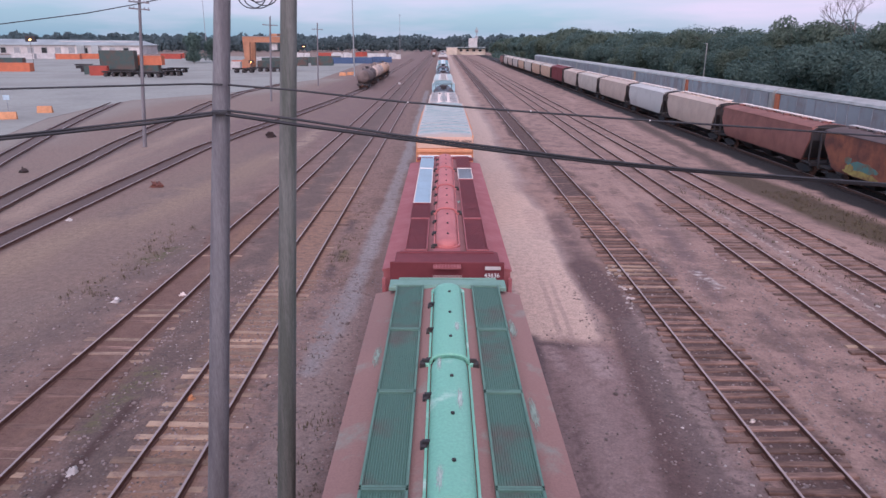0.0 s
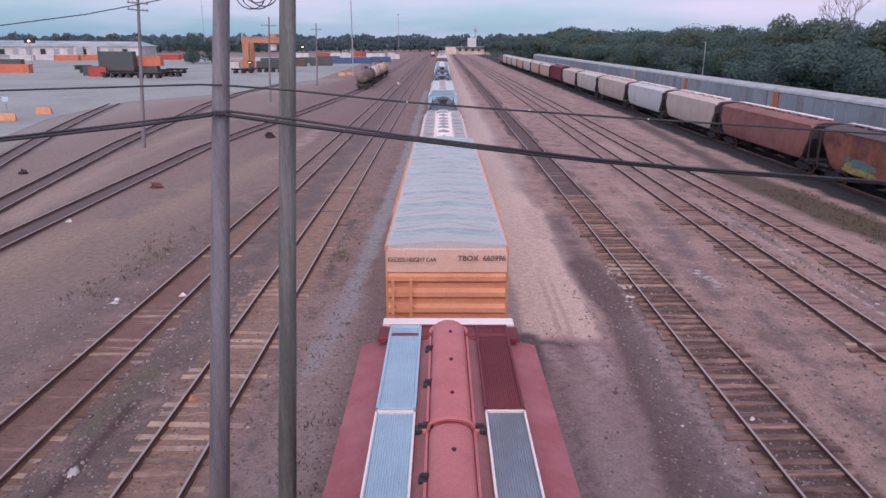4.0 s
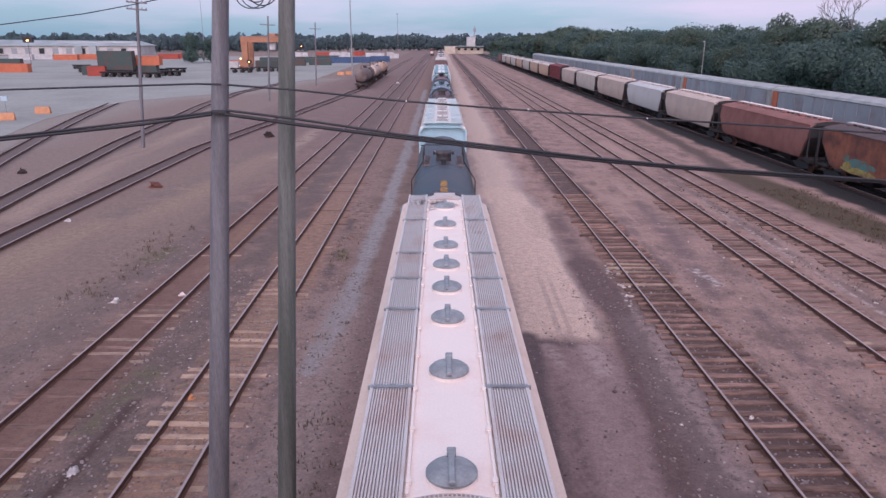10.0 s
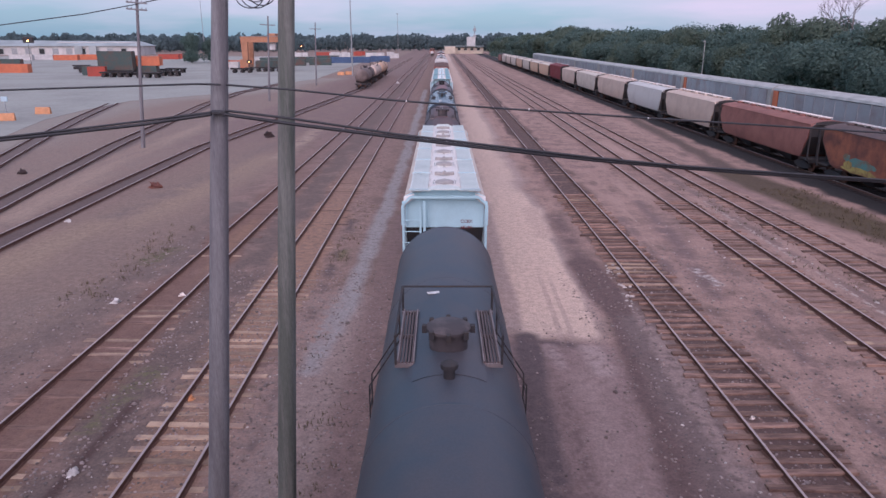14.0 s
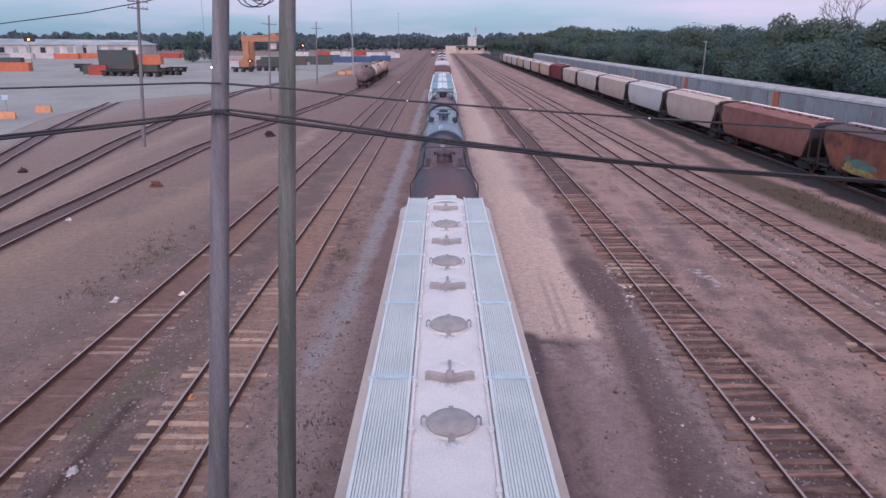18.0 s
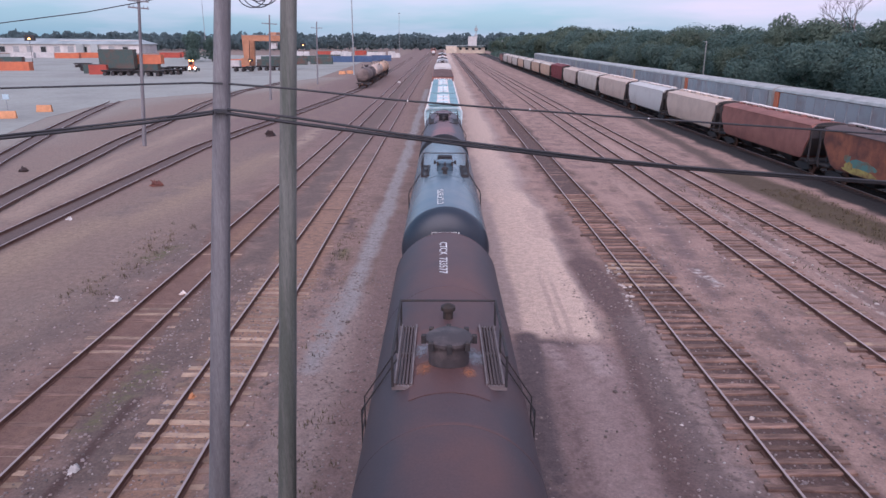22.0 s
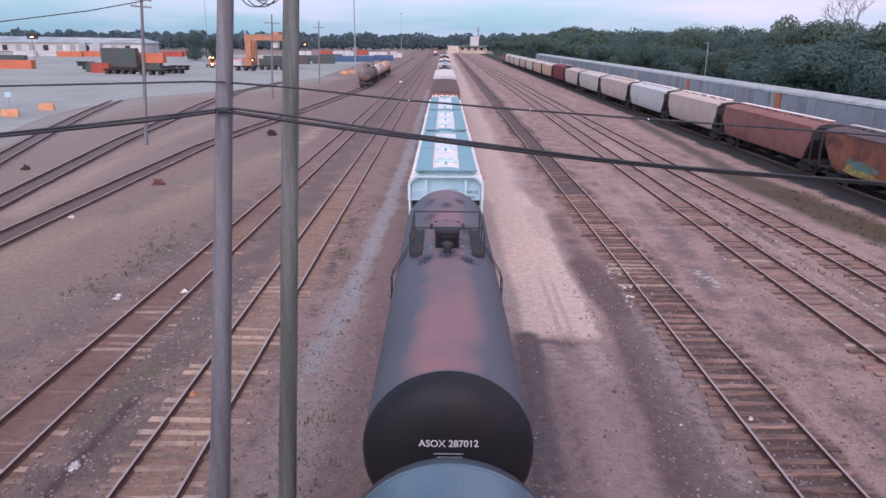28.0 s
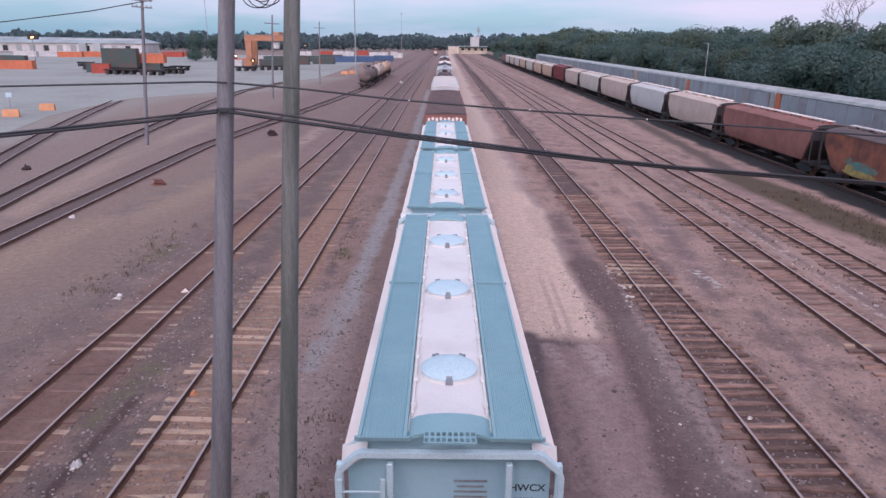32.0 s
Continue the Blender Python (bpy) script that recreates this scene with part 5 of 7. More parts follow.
def box_car(label, length, top, at=None, turning=False, paint="orange", roof="silver", rib="silver_rib", band="buff", marks=True):
    car = thing("box_car", label, "freight car", at)
    h = length / 2
    w = 3.02
    part("body", Geo().box(0, 0, (1.0 + top - 0.24) / 2, w - 0.06, length - 0.16, top - 0.24 - 1.0), M[paint], car)
    n = 18
    post = Geo().box(0, 0, (1.1 + top - 0.3) / 2, 0.07, 0.12, top - 1.4, chamfer=0.02).mesh("side_post", M[paint])
    for i in range(n):
        for s in (-1, 1):
            part("side_post", post, None, car, at=pose(s * w / 2, (i / (n - 1) - 0.5) * (length - 0.5), 0))
    # roof: shallow ridge, one raised panel after another
    xr = w / 2 - 0.02
    part("roof", Geo().prism([(-xr, top - 0.26), (-xr, top - 0.12), (0, top - 0.01), (xr, top - 0.12), (xr, top - 0.26)], -h + 0.06, h - 0.06), M[roof], car)
    cut = [(-xr + 0.10, top - 0.118), (-xr * 0.5, top - 0.064), (0, top - 0.012), (xr * 0.5, top - 0.064), (xr - 0.10, top - 0.118)]
    ribs = {}
    for wide, tall in ((0.085, 0.05), (0.13, 0.06)):
        ribs[wide] = Geo().loft([[(cx, o, cz + z) for o, z in ((-wide, 0.0), (-wide * 0.45, tall), (wide * 0.35, tall * 0.8), (wide, 0.0))] for cx, cz in cut]).mesh("roof_rib", M[rib])
    # shallow swages: aslant across the middle panels, crossed on the end panels
    def swage_mesh(lines):
        up = Geo()
        for line in lines:
            up.loft([[(x, q + o, top - 0.013 - 0.073 * abs(x) + z) for o, z in ((-0.06, -0.004), (-0.02, 0.022), (0.02, 0.022), (0.06, -0.004))] for x, q in line])
        return up.mesh("roof_swage", M["silver_swage" if roof == "silver" else roof], 20)

    slant = swage_mesh([[(-xr + 0.2, 0.19), (-xr * 0.5, 0.15), (-0.25, 0.06), (0.25, -0.06), (xr * 0.5, -0.15), (xr - 0.2, -0.18)]])
    cross = swage_mesh([[(-xr + 0.15, -0.28), (-0.7, -0.10), (-0.25, 0.12), (0.0, 0.16), (0.25, 0.12), (0.7, -0.10), (xr - 0.15, -0.28)], [(-xr + 0.2, 0.20), (-0.9, 0.19), (-0.35, 0.02)], [(0.35, 0.02), (0.9, 0.19), (xr - 0.2, 0.20)]])
    unit = length / 19.7
    for q in (-1, 1):
        for y in (8.87, 7.37, 5.75):
            for d in (-0.16, 0.16):
                part("roof_rib", ribs[0.085], None, car, at=pose(0, (q * y + d) * unit, 0))
        for y in (3.97, 2.84, 1.70, 0.567):
            part("roof_rib", ribs[0.13], None, car, at=pose(0, q * y * unit, 0))
        for y in (8.12, 6.56, 4.85):
            part("roof_swage", cross, None, car, at=pose(0, q * y * unit, 0))
    for i in range(7):
        part("roof_swage", slant, None, car, at=pose(0, (i - 3) * 1.135 * unit, 0))
    for s in (-1, 1):
        part("side_rail", Geo().box(s * (w / 2 - 0.005), 0, top - 0.2, 0.07, length - 0.02, 0.17, chamfer=0.02), M[paint], car)
        part("door_track", Geo().box(s * (w / 2 + 0.06), -1.2, top - 0.24, 0.07, length * 0.5, 0.12, chamfer=0.02), M[paint], car)
        door = part("door", Geo().box(s * (w / 2 + 0.05), 0.9, (1.15 + top - 0.32) / 2, 0.08, 3.6, top - 1.5, chamfer=0.03), M[paint], car)
        for dy in (-0.9, 0.0, 0.9):
            part("door_bar", Geo().tube((s * (w / 2 + 0.12), 0.9 + dy, 1.2), (s * (w / 2 + 0.12), 0.9 + dy, top - 0.4), 0.03, n=8), M["steel"], door)
    for s in (-1, 1):
        y = s * (h - 0.05)
        part("end_band", Geo().box(0, y, top - 0.52, w - 0.02, 0.06, 0.60, chamfer=0.01), M[band], car, "faded buff panel at the top of the end")
        g = Geo()
        z = top - 0.98
        while z > 1.3:
            g.loft([[(-w / 2 + 0.04, s * (h - 0.08), z + 0.14), (-w / 2 + 0.04, s * (h + 0.03), z + 0.06), (-w / 2 + 0.04, s * (h + 0.03), z - 0.06), (-w / 2 + 0.04, s * (h - 0.08), z - 0.14)],
                    [(w / 2 - 0.04, s * (h - 0.08), z + 0.14), (w / 2 - 0.04, s * (h + 0.03), z + 0.06), (w / 2 - 0.04, s * (h + 0.03), z - 0.06), (w / 2 - 0.04, s * (h - 0.08), z - 0.14)]])
            z -= 0.42
        part("end_corrugation", g, M[paint], car)
        part("crossover_board", Geo().box(0, s * (h + 0.18), 1.15, 1.8, 0.36, 0.06), M["steel"], car)
        ladder(car, s * 1.35, s * 0.9, s * (h + 0.09), 0.5, top - 1.0, "orange")
        part("sill", Geo().box(0, s * (h - 0.6), 0.9, 0.6, 1.6, 0.36).box(0, s * (h - 0.05), 0.95, w, 0.14, 0.3), M["black"], car)
    ye = -(h + 0.0) - 0.086
    for body, x, z, size in () if not marks else (("EXCESS HEIGHT CAR", -0.86, top - 0.47, 0.155), ("TBOX  660996", 0.86, top - 0.43, 0.19)):
        part("marking", lettering(body, size, "dark_paint", lambda u, v, x=x, z=z, ye=ye: (x + u, ye, z + v), 0.82 if x < 0 else 1.0), None, car)
    running_gear(car, h + 0.4, h - 2.6, turning=turning)
    return car


def stain_material(name, colour, strength):
    """A soft ragged stain that lets the paint below show through."""
    m = material(name, colour, 0.9, other=tuple(v * 0.7 for v in colour), scale=3, grain=30, bump=0)
    t = m.node_tree
    co = t.nodes.new("ShaderNodeTexCoord")
    away = t.nodes.new("ShaderNodeVectorMath")
    away.operation = "LENGTH"
    ragged = t.nodes.new("ShaderNodeTexNoise")
    ragged.inputs["Scale"].default_value, ragged.inputs["Detail"].default_value = 4.5, 6
    total = t.nodes.new("ShaderNodeMath")
    total.operation = "MULTIPLY_ADD"
    total.inputs[1].default_value = 1.1
    cover = t.nodes.new("ShaderNodeMapRange")
    cover.interpolation_type = "SMOOTHSTEP"
    for k, v in (("From Min", 1.25), ("From Max", 0.55), ("To Max", strength)):
        cover.inputs[k].default_value = v
    clear = t.nodes.new("ShaderNodeBsdfTransparent")
    both = t.nodes.new("ShaderNodeMixShader")
    t.links.new(co.outputs["Object"], away.inputs[0])
    t.links.new(co.outputs["Object"], ragged.inputs["Vector"])
    t.links.new(ragged.outputs["Fac"], total.inputs[0])
    t.links.new(away.outputs["Value"], total.inputs[2])
    t.links.new(total.outputs[0], cover.inputs["Value"])
    t.links.new(cover.outputs[0], both.inputs[0])
    t.links.new(clear.outputs[0], both.inputs[1])
    t.links.new(t.nodes["Principled BSDF"].outputs[0], both.inputs[2])
    t.links.new(both.outputs[0], t.nodes["Material Output"].inputs["Surface"])
    return m


M["grime_stain"] = stain_material("dark_brown_grime", (0.16, 0.12, 0.11), 0.9)
M["rust_stain"] = stain_material("orange_rust_stain", (0.42, 0.17, 0.09), 0.75)
M["dust_stain"] = stain_material("pale_grey_dust", (0.30, 0.31, 0.34), 0.75)
M["soot_stain"] = stain_material("blue_black_scuff", (0.07, 0.075, 0.09), 0.45)
M["jade_stain"] = stain_material("pale_jade_paint_splash", (0.40, 0.55, 0.45), 0.8)
M["worn_stain"] = stain_material("white_worn_paint", (0.72, 0.76, 0.70), 0.75)
M["navy_patch"] = stain_material("navy_black_patch", (0.045, 0.056, 0.080), 0.8)
M["teal_stain"] = stain_material("pale_teal_dust", (0.50, 0.64, 0.66), 0.55)
M["peach_stain"] = stain_material("rusty_peach_stain", (0.62, 0.36, 0.25), 0.36)


def stain(car, x0, y0, size, tone, height, stretch=1.4):
    """A stain on the top of a car: a thin skin that follows the surface height(x)."""
    g = Geo()
    n = 9
    pts = [(-1.3 + 2.6 * i / (n - 1), -1.3 + 2.6 * j / (n - 1)) for j in range(n) for i in range(n)]
    g.add([(u, v, (height(x0 + u * size) - height(x0)) / size) for u, v in pts], [(j * n + i, j * n + i + 1, (j + 1) * n + i + 1, (j + 1) * n + i) for j in range(n - 1) for i in range(n - 1)])
    part("stain", g, M[tone], car, at=Matrix.Translation((x0, y0, height(x0) + 0.006)) @ Matrix.Diagonal((size, size * stretch, size, 1)), smooth=180)


TRAIN = []      # (car, place of its middle along the track when the clip starts)


def couple(car, near, far):
    TRAIN.append((car, (near + far) / 2))


def rolling(make, *args, **kw):
    """A car whose wheelsets will turn."""
    return make(*args, turning=True, **kw)


green = dict(body="jade_rust", roof="jade_rust", walk="jade_dark", hatch="jade", end="jade_rust", trim="jade", joint="jade")
couple(rolling(hopper_car, "jade green covered hopper with rust-stained roof and one long trough hatch", 17.1, 4.5, green, "trough", width=3.3, wing=0.0, walk_x=(0.56, 1.15), panel=2.45, deck="jade_deck", shift=-0.05, panels=[(q, max(-7.35, 7.85 - 2.5 * (k + 1)), 7.85 - 2.5 * k, "jade_dark", "jade_mid") for q in (-1, 1) for k in range(7) if 7.85 - 2.5 * k > -7.3]), -1.45, 15.65)
for gx0, gy0, gr, tone, tall in ((1.30, 5.9, 0.17, "jade_stain", 5), (1.32, 2.6, 0.15, "jade_stain", 6), (-1.32, 4.6, 0.16, "jade_stain", 5), (1.30, -2.2, 0.17, "jade_stain", 5), (-1.30, -1.4, 0.15, "jade_stain", 6), (-1.32, -5.2, 0.16, "jade_stain", 4)):
    stain(TRAIN[-1][0], gx0, gy0, gr, tone, lambda x: 4.352 - 0.24 * (abs(x) - 1.15), tall)
for gx0, gy0, gr, tall in ((0.16, 5.2, 0.10, 4), (-0.17, 3.6, 0.09, 5), (0.15, 2.4, 0.10, 6), (-0.15, 0.4, 0.10, 5), (0.16, -1.6, 0.10, 5), (0.0, -3.4, 0.12, 3)):
    stain(TRAIN[-1][0], gx0, gy0, gr, "worn_stain", lambda x: 4.52 + 0.17 * math.sqrt(max(0.0, 1 - (x / 0.312) ** 2)) ** 0.8, tall)
red = dict(body="red", roof="red", walk="red_dark", hatch="red_pale", end="red", trim="red", joint="red", centre="red_dusty")
couple(rolling(hopper_car, "oxide red covered hopper with faded trough hatch and patched walkway", 17.1, 4.5, red, "trough", width=3.3, wing=0.0, walk_x=(0.54, 1.12), panel=2.45, shift=0.70, run=15.55, deck="red_dark",
                  panels=[(-1, 5.1, 8.35, "pale_grate", "pale_grate"), (-1, -1.8, 5.08, "pale_grate", "rose_white"), (-1, -3.9, -1.82, "red_dark", "red_dark"), (-1, -7.4, -3.92, "red_dark", "red"),
                          (1, 5.12, 8.35, "red_dark", "red_dark"), (1, 2.6, 5.1, "slate", "rose_white"), (1, -3.9, 2.58, "red_dark", "red"), (1, -7.4, -3.92, "red_dark", "red")]),
       16.6, 33.7)
part("marking", Geo().box(1.16, -8.506, 4.40, 0.40, 0.008, 0.09), M["grate_grey"], TRAIN[-1][0])
part("marking", lettering("43636", 0.16, "white_paint", bend=lambda u, v: (1.14 + u, -8.506, 4.20 + v)), None, TRAIN[-1][0])
for y in (-1.35, -2.9):
    stain(TRAIN[-1][0], 0.45, y, 0.15, "jade_stain", lambda x: 4.48, 2.6)
part("crossover_plate", Geo().box(0, 8.60, 4.51, 2.6, 0.3, 0.05, chamfer=0.01), M["rose_white"], TRAIN[-1][0])
couple(rolling(box_car, "orange excess height box car with a galvanised ribbed roof", 19.7, 5.2), 37.2, 56.95)
white = dict(eave="peach_pale", body="tan_car", roof="rose_white", walk="grate_grey", hatch="hatch_grey", end="slate", trim="slate", joint="steel", slope="slate", gusset="slate")
couple(rolling(hopper_car, "dusty white covered hopper with barred round hatches", 17.8, 4.62, white, "barred", (-7.7, -4.85, -2.6, -0.85, 0.75, 2.4, 4.6, 6.9), 0.33, width=2.86, walk_x=(0.60, 1.25), wing=0.12, curved=True, tall_end=0.4, joints=(-8.77, -5.4, -2.1, -0.2, 1.78, 5.2, 8.77)), 58.6, 76.45)
for gx0, gy0, gr, tone in ((-0.22, 7.6, 0.62, "grime_stain"), (-0.86, 7.62, 0.60, "grime_stain"), (0.16, 7.45, 0.42, "grime_stain"), (0.38, 7.3, 0.28, "peach_stain"),
                           (-0.95, 1.5, 0.3, "peach_stain"), (-1.0, -5.6, 0.3, "peach_stain"), (0.95, -3.4, 0.3, "peach_stain"), (0.95, 3.8, 0.3, "peach_stain"), (-0.9, 5.4, 0.36, "peach_stain")):
    stain(TRAIN[-1][0], gx0, gy0, gr, tone, lambda x, k=4.625 if abs(gx0) < 0.5 else 4.665: k - 0.03 * abs(x))
twig = Geo()
for line in (((-0.62, 6.35), (-0.5, 6.75), (-0.44, 7.3), (-0.40, 7.6)), ((-0.56, 6.55), (-0.36, 6.72), (-0.1, 6.80)), ((-0.47, 7.0), (-0.30, 7.05), (-0.16, 7.25)), ((-0.5, 6.8), (-0.56, 7.1))):
    twig.pipe([(x, y, 4.63 - 0.02 * abs(x)) for x, y in line], 0.008, 5)
part("twig", twig, M["board_dark"], TRAIN[-1][0], "dry dark twig lying on the roof")
couple(rolling(tank_car, "dusty black tank car with yellow lettering and board platforms", 17.5, "tank_black", 1.47, 4.42, -0.85, [("UTLX  670554", -7.1, 0.01, 0.36, "yellow_paint", 0.96, 1)], style="boards", plat=0.75, relief=-1.3), 77.25, 94.75)
part("paper_tag", Geo().box(-0.3, 2.0, 4.40, 0.3, 0.12, 0.012, 14), M["litter"], TRAIN[-1][0], "small white paper tag stuck on the barrel")
ice = dict(eave="cream_car", body="ice_white", roof="ice_roof", walk="ice_grate", hatch="hatch_taupe", end="ice_blue", trim="ice_blue", joint="ice_white")
couple(rolling(hopper_car, "pale blue covered hopper with ten round hatches and pale gratings", 19.8, 4.75, ice, "mixed", (-8.6, -6.6, -4.65, -3.0, -1.2, 1.2, 2.65, 4.65, 6.1, 8.4), 0.35, marks=[("CCBX", 0.80, 3.52, 0.16, "red_dark"), ("58190", 0.80, 3.29, 0.16, "red_dark")], width=2.84, wing=0.11, inner_posts=(-0.74,), braces=True, walk_x=(0.61, 1.25), curved=True, tall_end=1.1, panel=3.3), 97.35, 117.25)
for y in (-8.6, -6.6, -4.65, -3.0, -1.2, 1.2, 2.65, 4.65, 6.1, 8.4):
    stain(TRAIN[-1][0], 0.0, y - 0.22, 0.42, "teal_stain", lambda x: 4.745 - 0.13 * max(0.0, abs(x) - 0.3), 1.2)
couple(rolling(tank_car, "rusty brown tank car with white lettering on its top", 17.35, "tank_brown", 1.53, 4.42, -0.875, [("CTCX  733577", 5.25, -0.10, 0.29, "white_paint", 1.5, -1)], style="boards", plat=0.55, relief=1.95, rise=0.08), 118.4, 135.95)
for gx0, gy0, gr, tone in ((-0.42, -1.1, 0.34, "rust_stain"), (-0.5, -0.3, 0.4, "dust_stain"), (0.5, -0.6, 0.45, "dust_stain"), (0.35, -1.3, 0.26, "rust_stain")):
    stain(TRAIN[-1][0], gx0, gy0, gr, tone, lambda x: 2.89 + math.sqrt(1.542 ** 2 - x * x))
couple(rolling(tank_car, "glossy blue-black tank car with white lettering and railed platform", 18.35, "tank_blue", 1.53, 4.42, -1.2, [("CTCX733753", -6.53, -0.17, 0.32, "white_paint", 1.34, 1)], housing=True, head="tank_navy", ends=[("CTCX 733753", 3.62, 0.16, "white_paint")]), 137.15, 155.5)
couple(rolling(tank_car, "rust-bloomed dark tank car with railed platform", 17.1, "tank_rust", 1.53, 4.42, 0.87, head="tank_head", rails=0.41, plat=0.16, relief=-1.45, housing=True, stack=-0.80, lid="tank_rust", ends=[("ASOX 287012", 3.42, 0.17, "white_paint")]), 156.1, 173.3)
# navy patches darken the barrel under and before its platforms
for gx0, gy0, gr, tone in ((-0.45, 0.1, 0.42, "dust_stain"), (0.45, 0.2, 0.42, "dust_stain"), (0.0, 0.9, 0.5, "dust_stain"), (-0.55, 5.9, 0.5, "soot_stain"), (0.5, 5.9, 0.45, "soot_stain"), (0.0, 5.0, 0.45, "soot_stain"), (-0.5, 3.6, 0.6, "soot_stain"), (0.6, 2.2, 0.7, "soot_stain"), (0.0, 1.6, 0.5, "dust_stain"), (-0.85, 0.2, 0.42, "navy_patch"), (0.85, 0.2, 0.42, "navy_patch"), (-0.55, -0.9, 0.5, "navy_patch"), (0.55, -0.9, 0.5, "navy_patch"), (0.0, -0.75, 0.5, "navy_patch")):
    stain(TRAIN[-1][0], gx0, gy0, gr, tone, lambda x: 2.89 + math.sqrt(1.542 ** 2 - x * x), 1.9 if tone == "soot_stain" else 1.3)
teal = dict(body="grain_white", roof="grain_white", walk="aqua", hatch="ice_white", end="ice_blue", trim="ice_white", joint="aqua", lug="slate", eave="rose_white")
couple(rolling(hopper_car, "white two-bay covered hopper with aqua walkways and three round hatches", 13.3, 4.5, teal, "smooth", (-4.4, -0.45, 3.4), 0.48, marks=[("HWCX", 1.17, 3.50, 0.17, "dark_paint"), ("8870", 1.12, 3.26, 0.17, "dark_paint")], width=3.0, wing=0.11, walk_x=(0.615, 1.31), tall_end=1.0, panel=6.5), 175.6, 189.0)
couple(rolling(hopper_car, "white two-bay covered hopper with aqua walkways and three round hatches", 12.6, 4.5, teal, "smooth", (-4.1, -0.4, 3.3), 0.45, width=3.0, wing=0.11, walk_x=(0.615, 1.31), tall_end=1.0, panel=6.5), 189.7, 202.4)
couple(rolling(hopper_car, "white two-bay covered hopper with aqua walkways and three round hatches", 12.9, 4.5, teal, "smooth", (-4.1, -0.4, 3.3), 0.45, width=3.0, wing=0.11, walk_x=(0.615, 1.31), tall_end=1.0, panel=6.5), 203.0, 216.0)
bars_marking(TRAIN[-3][0], [(0.32, 3.62 - 0.09 * k, 0.5 - 0.1 * (k == 1), 0.035) for k in range(6)], -6.225, "hatch_grey")
brown = dict(body="brick_red", roof="coal", walk="coal", hatch="coal", end="brick_red", trim="brick_red")
couple(box_car("brown box car with dark roof and pale scrawls on its end", 24.0, 4.95, paint="brick_red", roof="brown_roof", rib="brown_roof", band="brick_red", marks=False), 217.7, 241.8)
for k in range(9):
    part("marking", Geo().box(-1.2 + k * 0.29, -12.09, 4.42 + 0.05 * (k % 2), 0.19, 0.02, 0.22), M["rose_white"], TRAIN[-1][0])
couple(box_car("grey box car with a pale galvanised roof", 23.0, 5.2, paint="grey_car", roof="silver", rib="silver", band="grey_car", marks=False), 243.0, 266.0)
grey = dict(body="grey_car", roof="grey_car", walk="hatch_grey", hatch="hatch_grey", end="grey_car", trim="grey_car")
couple(tank_car("dark tank car far back in the train", 17.0, "tank_black"), 268, 285)
couple(tank_car("brown tank car far back in the train", 17.0, "tank_brown"), 286.5, 303.5)
couple(hopper_car("pale grey covered hopper far back in the train", 18.0, 4.7, grey, "smooth", 6, detail=False), 305, 323)
couple(hopper_car("brown-red hopper far back in the train", 18.0, 4.6, brown, "smooth", 6, detail=False), 324.5, 342.5)
couple(hopper_car("white covered hopper far back in the train", 18.0, 4.6, white, "smooth", 6, detail=False), 344, 362)
couple(tank_car("dark tank car far back in the train", 17.0, "tank_black"), 363.5, 380.5)
couple(hopper_car("brown-red hopper far back in the train", 18.0, 4.6, brown, "smooth", 6, detail=False), 382, 400)
couple(hopper_car("pale grey covered hopper far back in the train", 18.0, 4.7, grey, "smooth", 6, detail=False), 401.5, 419.5)
couple(tank_car("dark tank car far back in the train", 17.0, "tank_black"), 421, 438)
for car, z0 in ((TRAIN[7][0], 3.46), (TRAIN[8][0], 3.24)):
    # small unreadable data lines below the number
    yb = min(v.co.y for v in car.children[0].data.vertices)
    for k in range(4):
        z = z0 - 0.065 * k
        part("marking", Geo().box(0.02 * (k % 2), yb + 0.34 * (abs(z - 2.89) / 1.53) ** 2.6 - 0.03, z, 0.50 - 0.08 * (k % 3), 0.012, 0.018), M["hatch_grey"], car)
for car, y in TRAIN:
    car.matrix_basis = pose(0.14, y, RAIL)
    tagged(car, group="cars of the moving freight train")


# ---- parked cars on the far tracks ----
def parked_hopper(label, y0, y1, colour, roof="grain_white", top=4.5, x=29.75, ribs=0, curved=True, roofwalk="grate_grey"):
    length = y1 - y0 - 1.0
    # black ends and trim put the shade of the gaps between cars into colour
    cols = dict(body=colour, roof=roof, walk=roofwalk, hatch=roof, end="black", trim="black")
    car = hopper_car(label, length, top, cols, "smooth", 6, detail=False, curved=curved, ribs=ribs, rake=0.42 if curved else 0.7)
    mid = (y0 + y1) / 2
    car.matrix_basis = pose(x - mid * 0.0055 + 0.35, mid, RAIL, 0, 0, 0.3)
    return tagged(car, group="parked hopper cars")


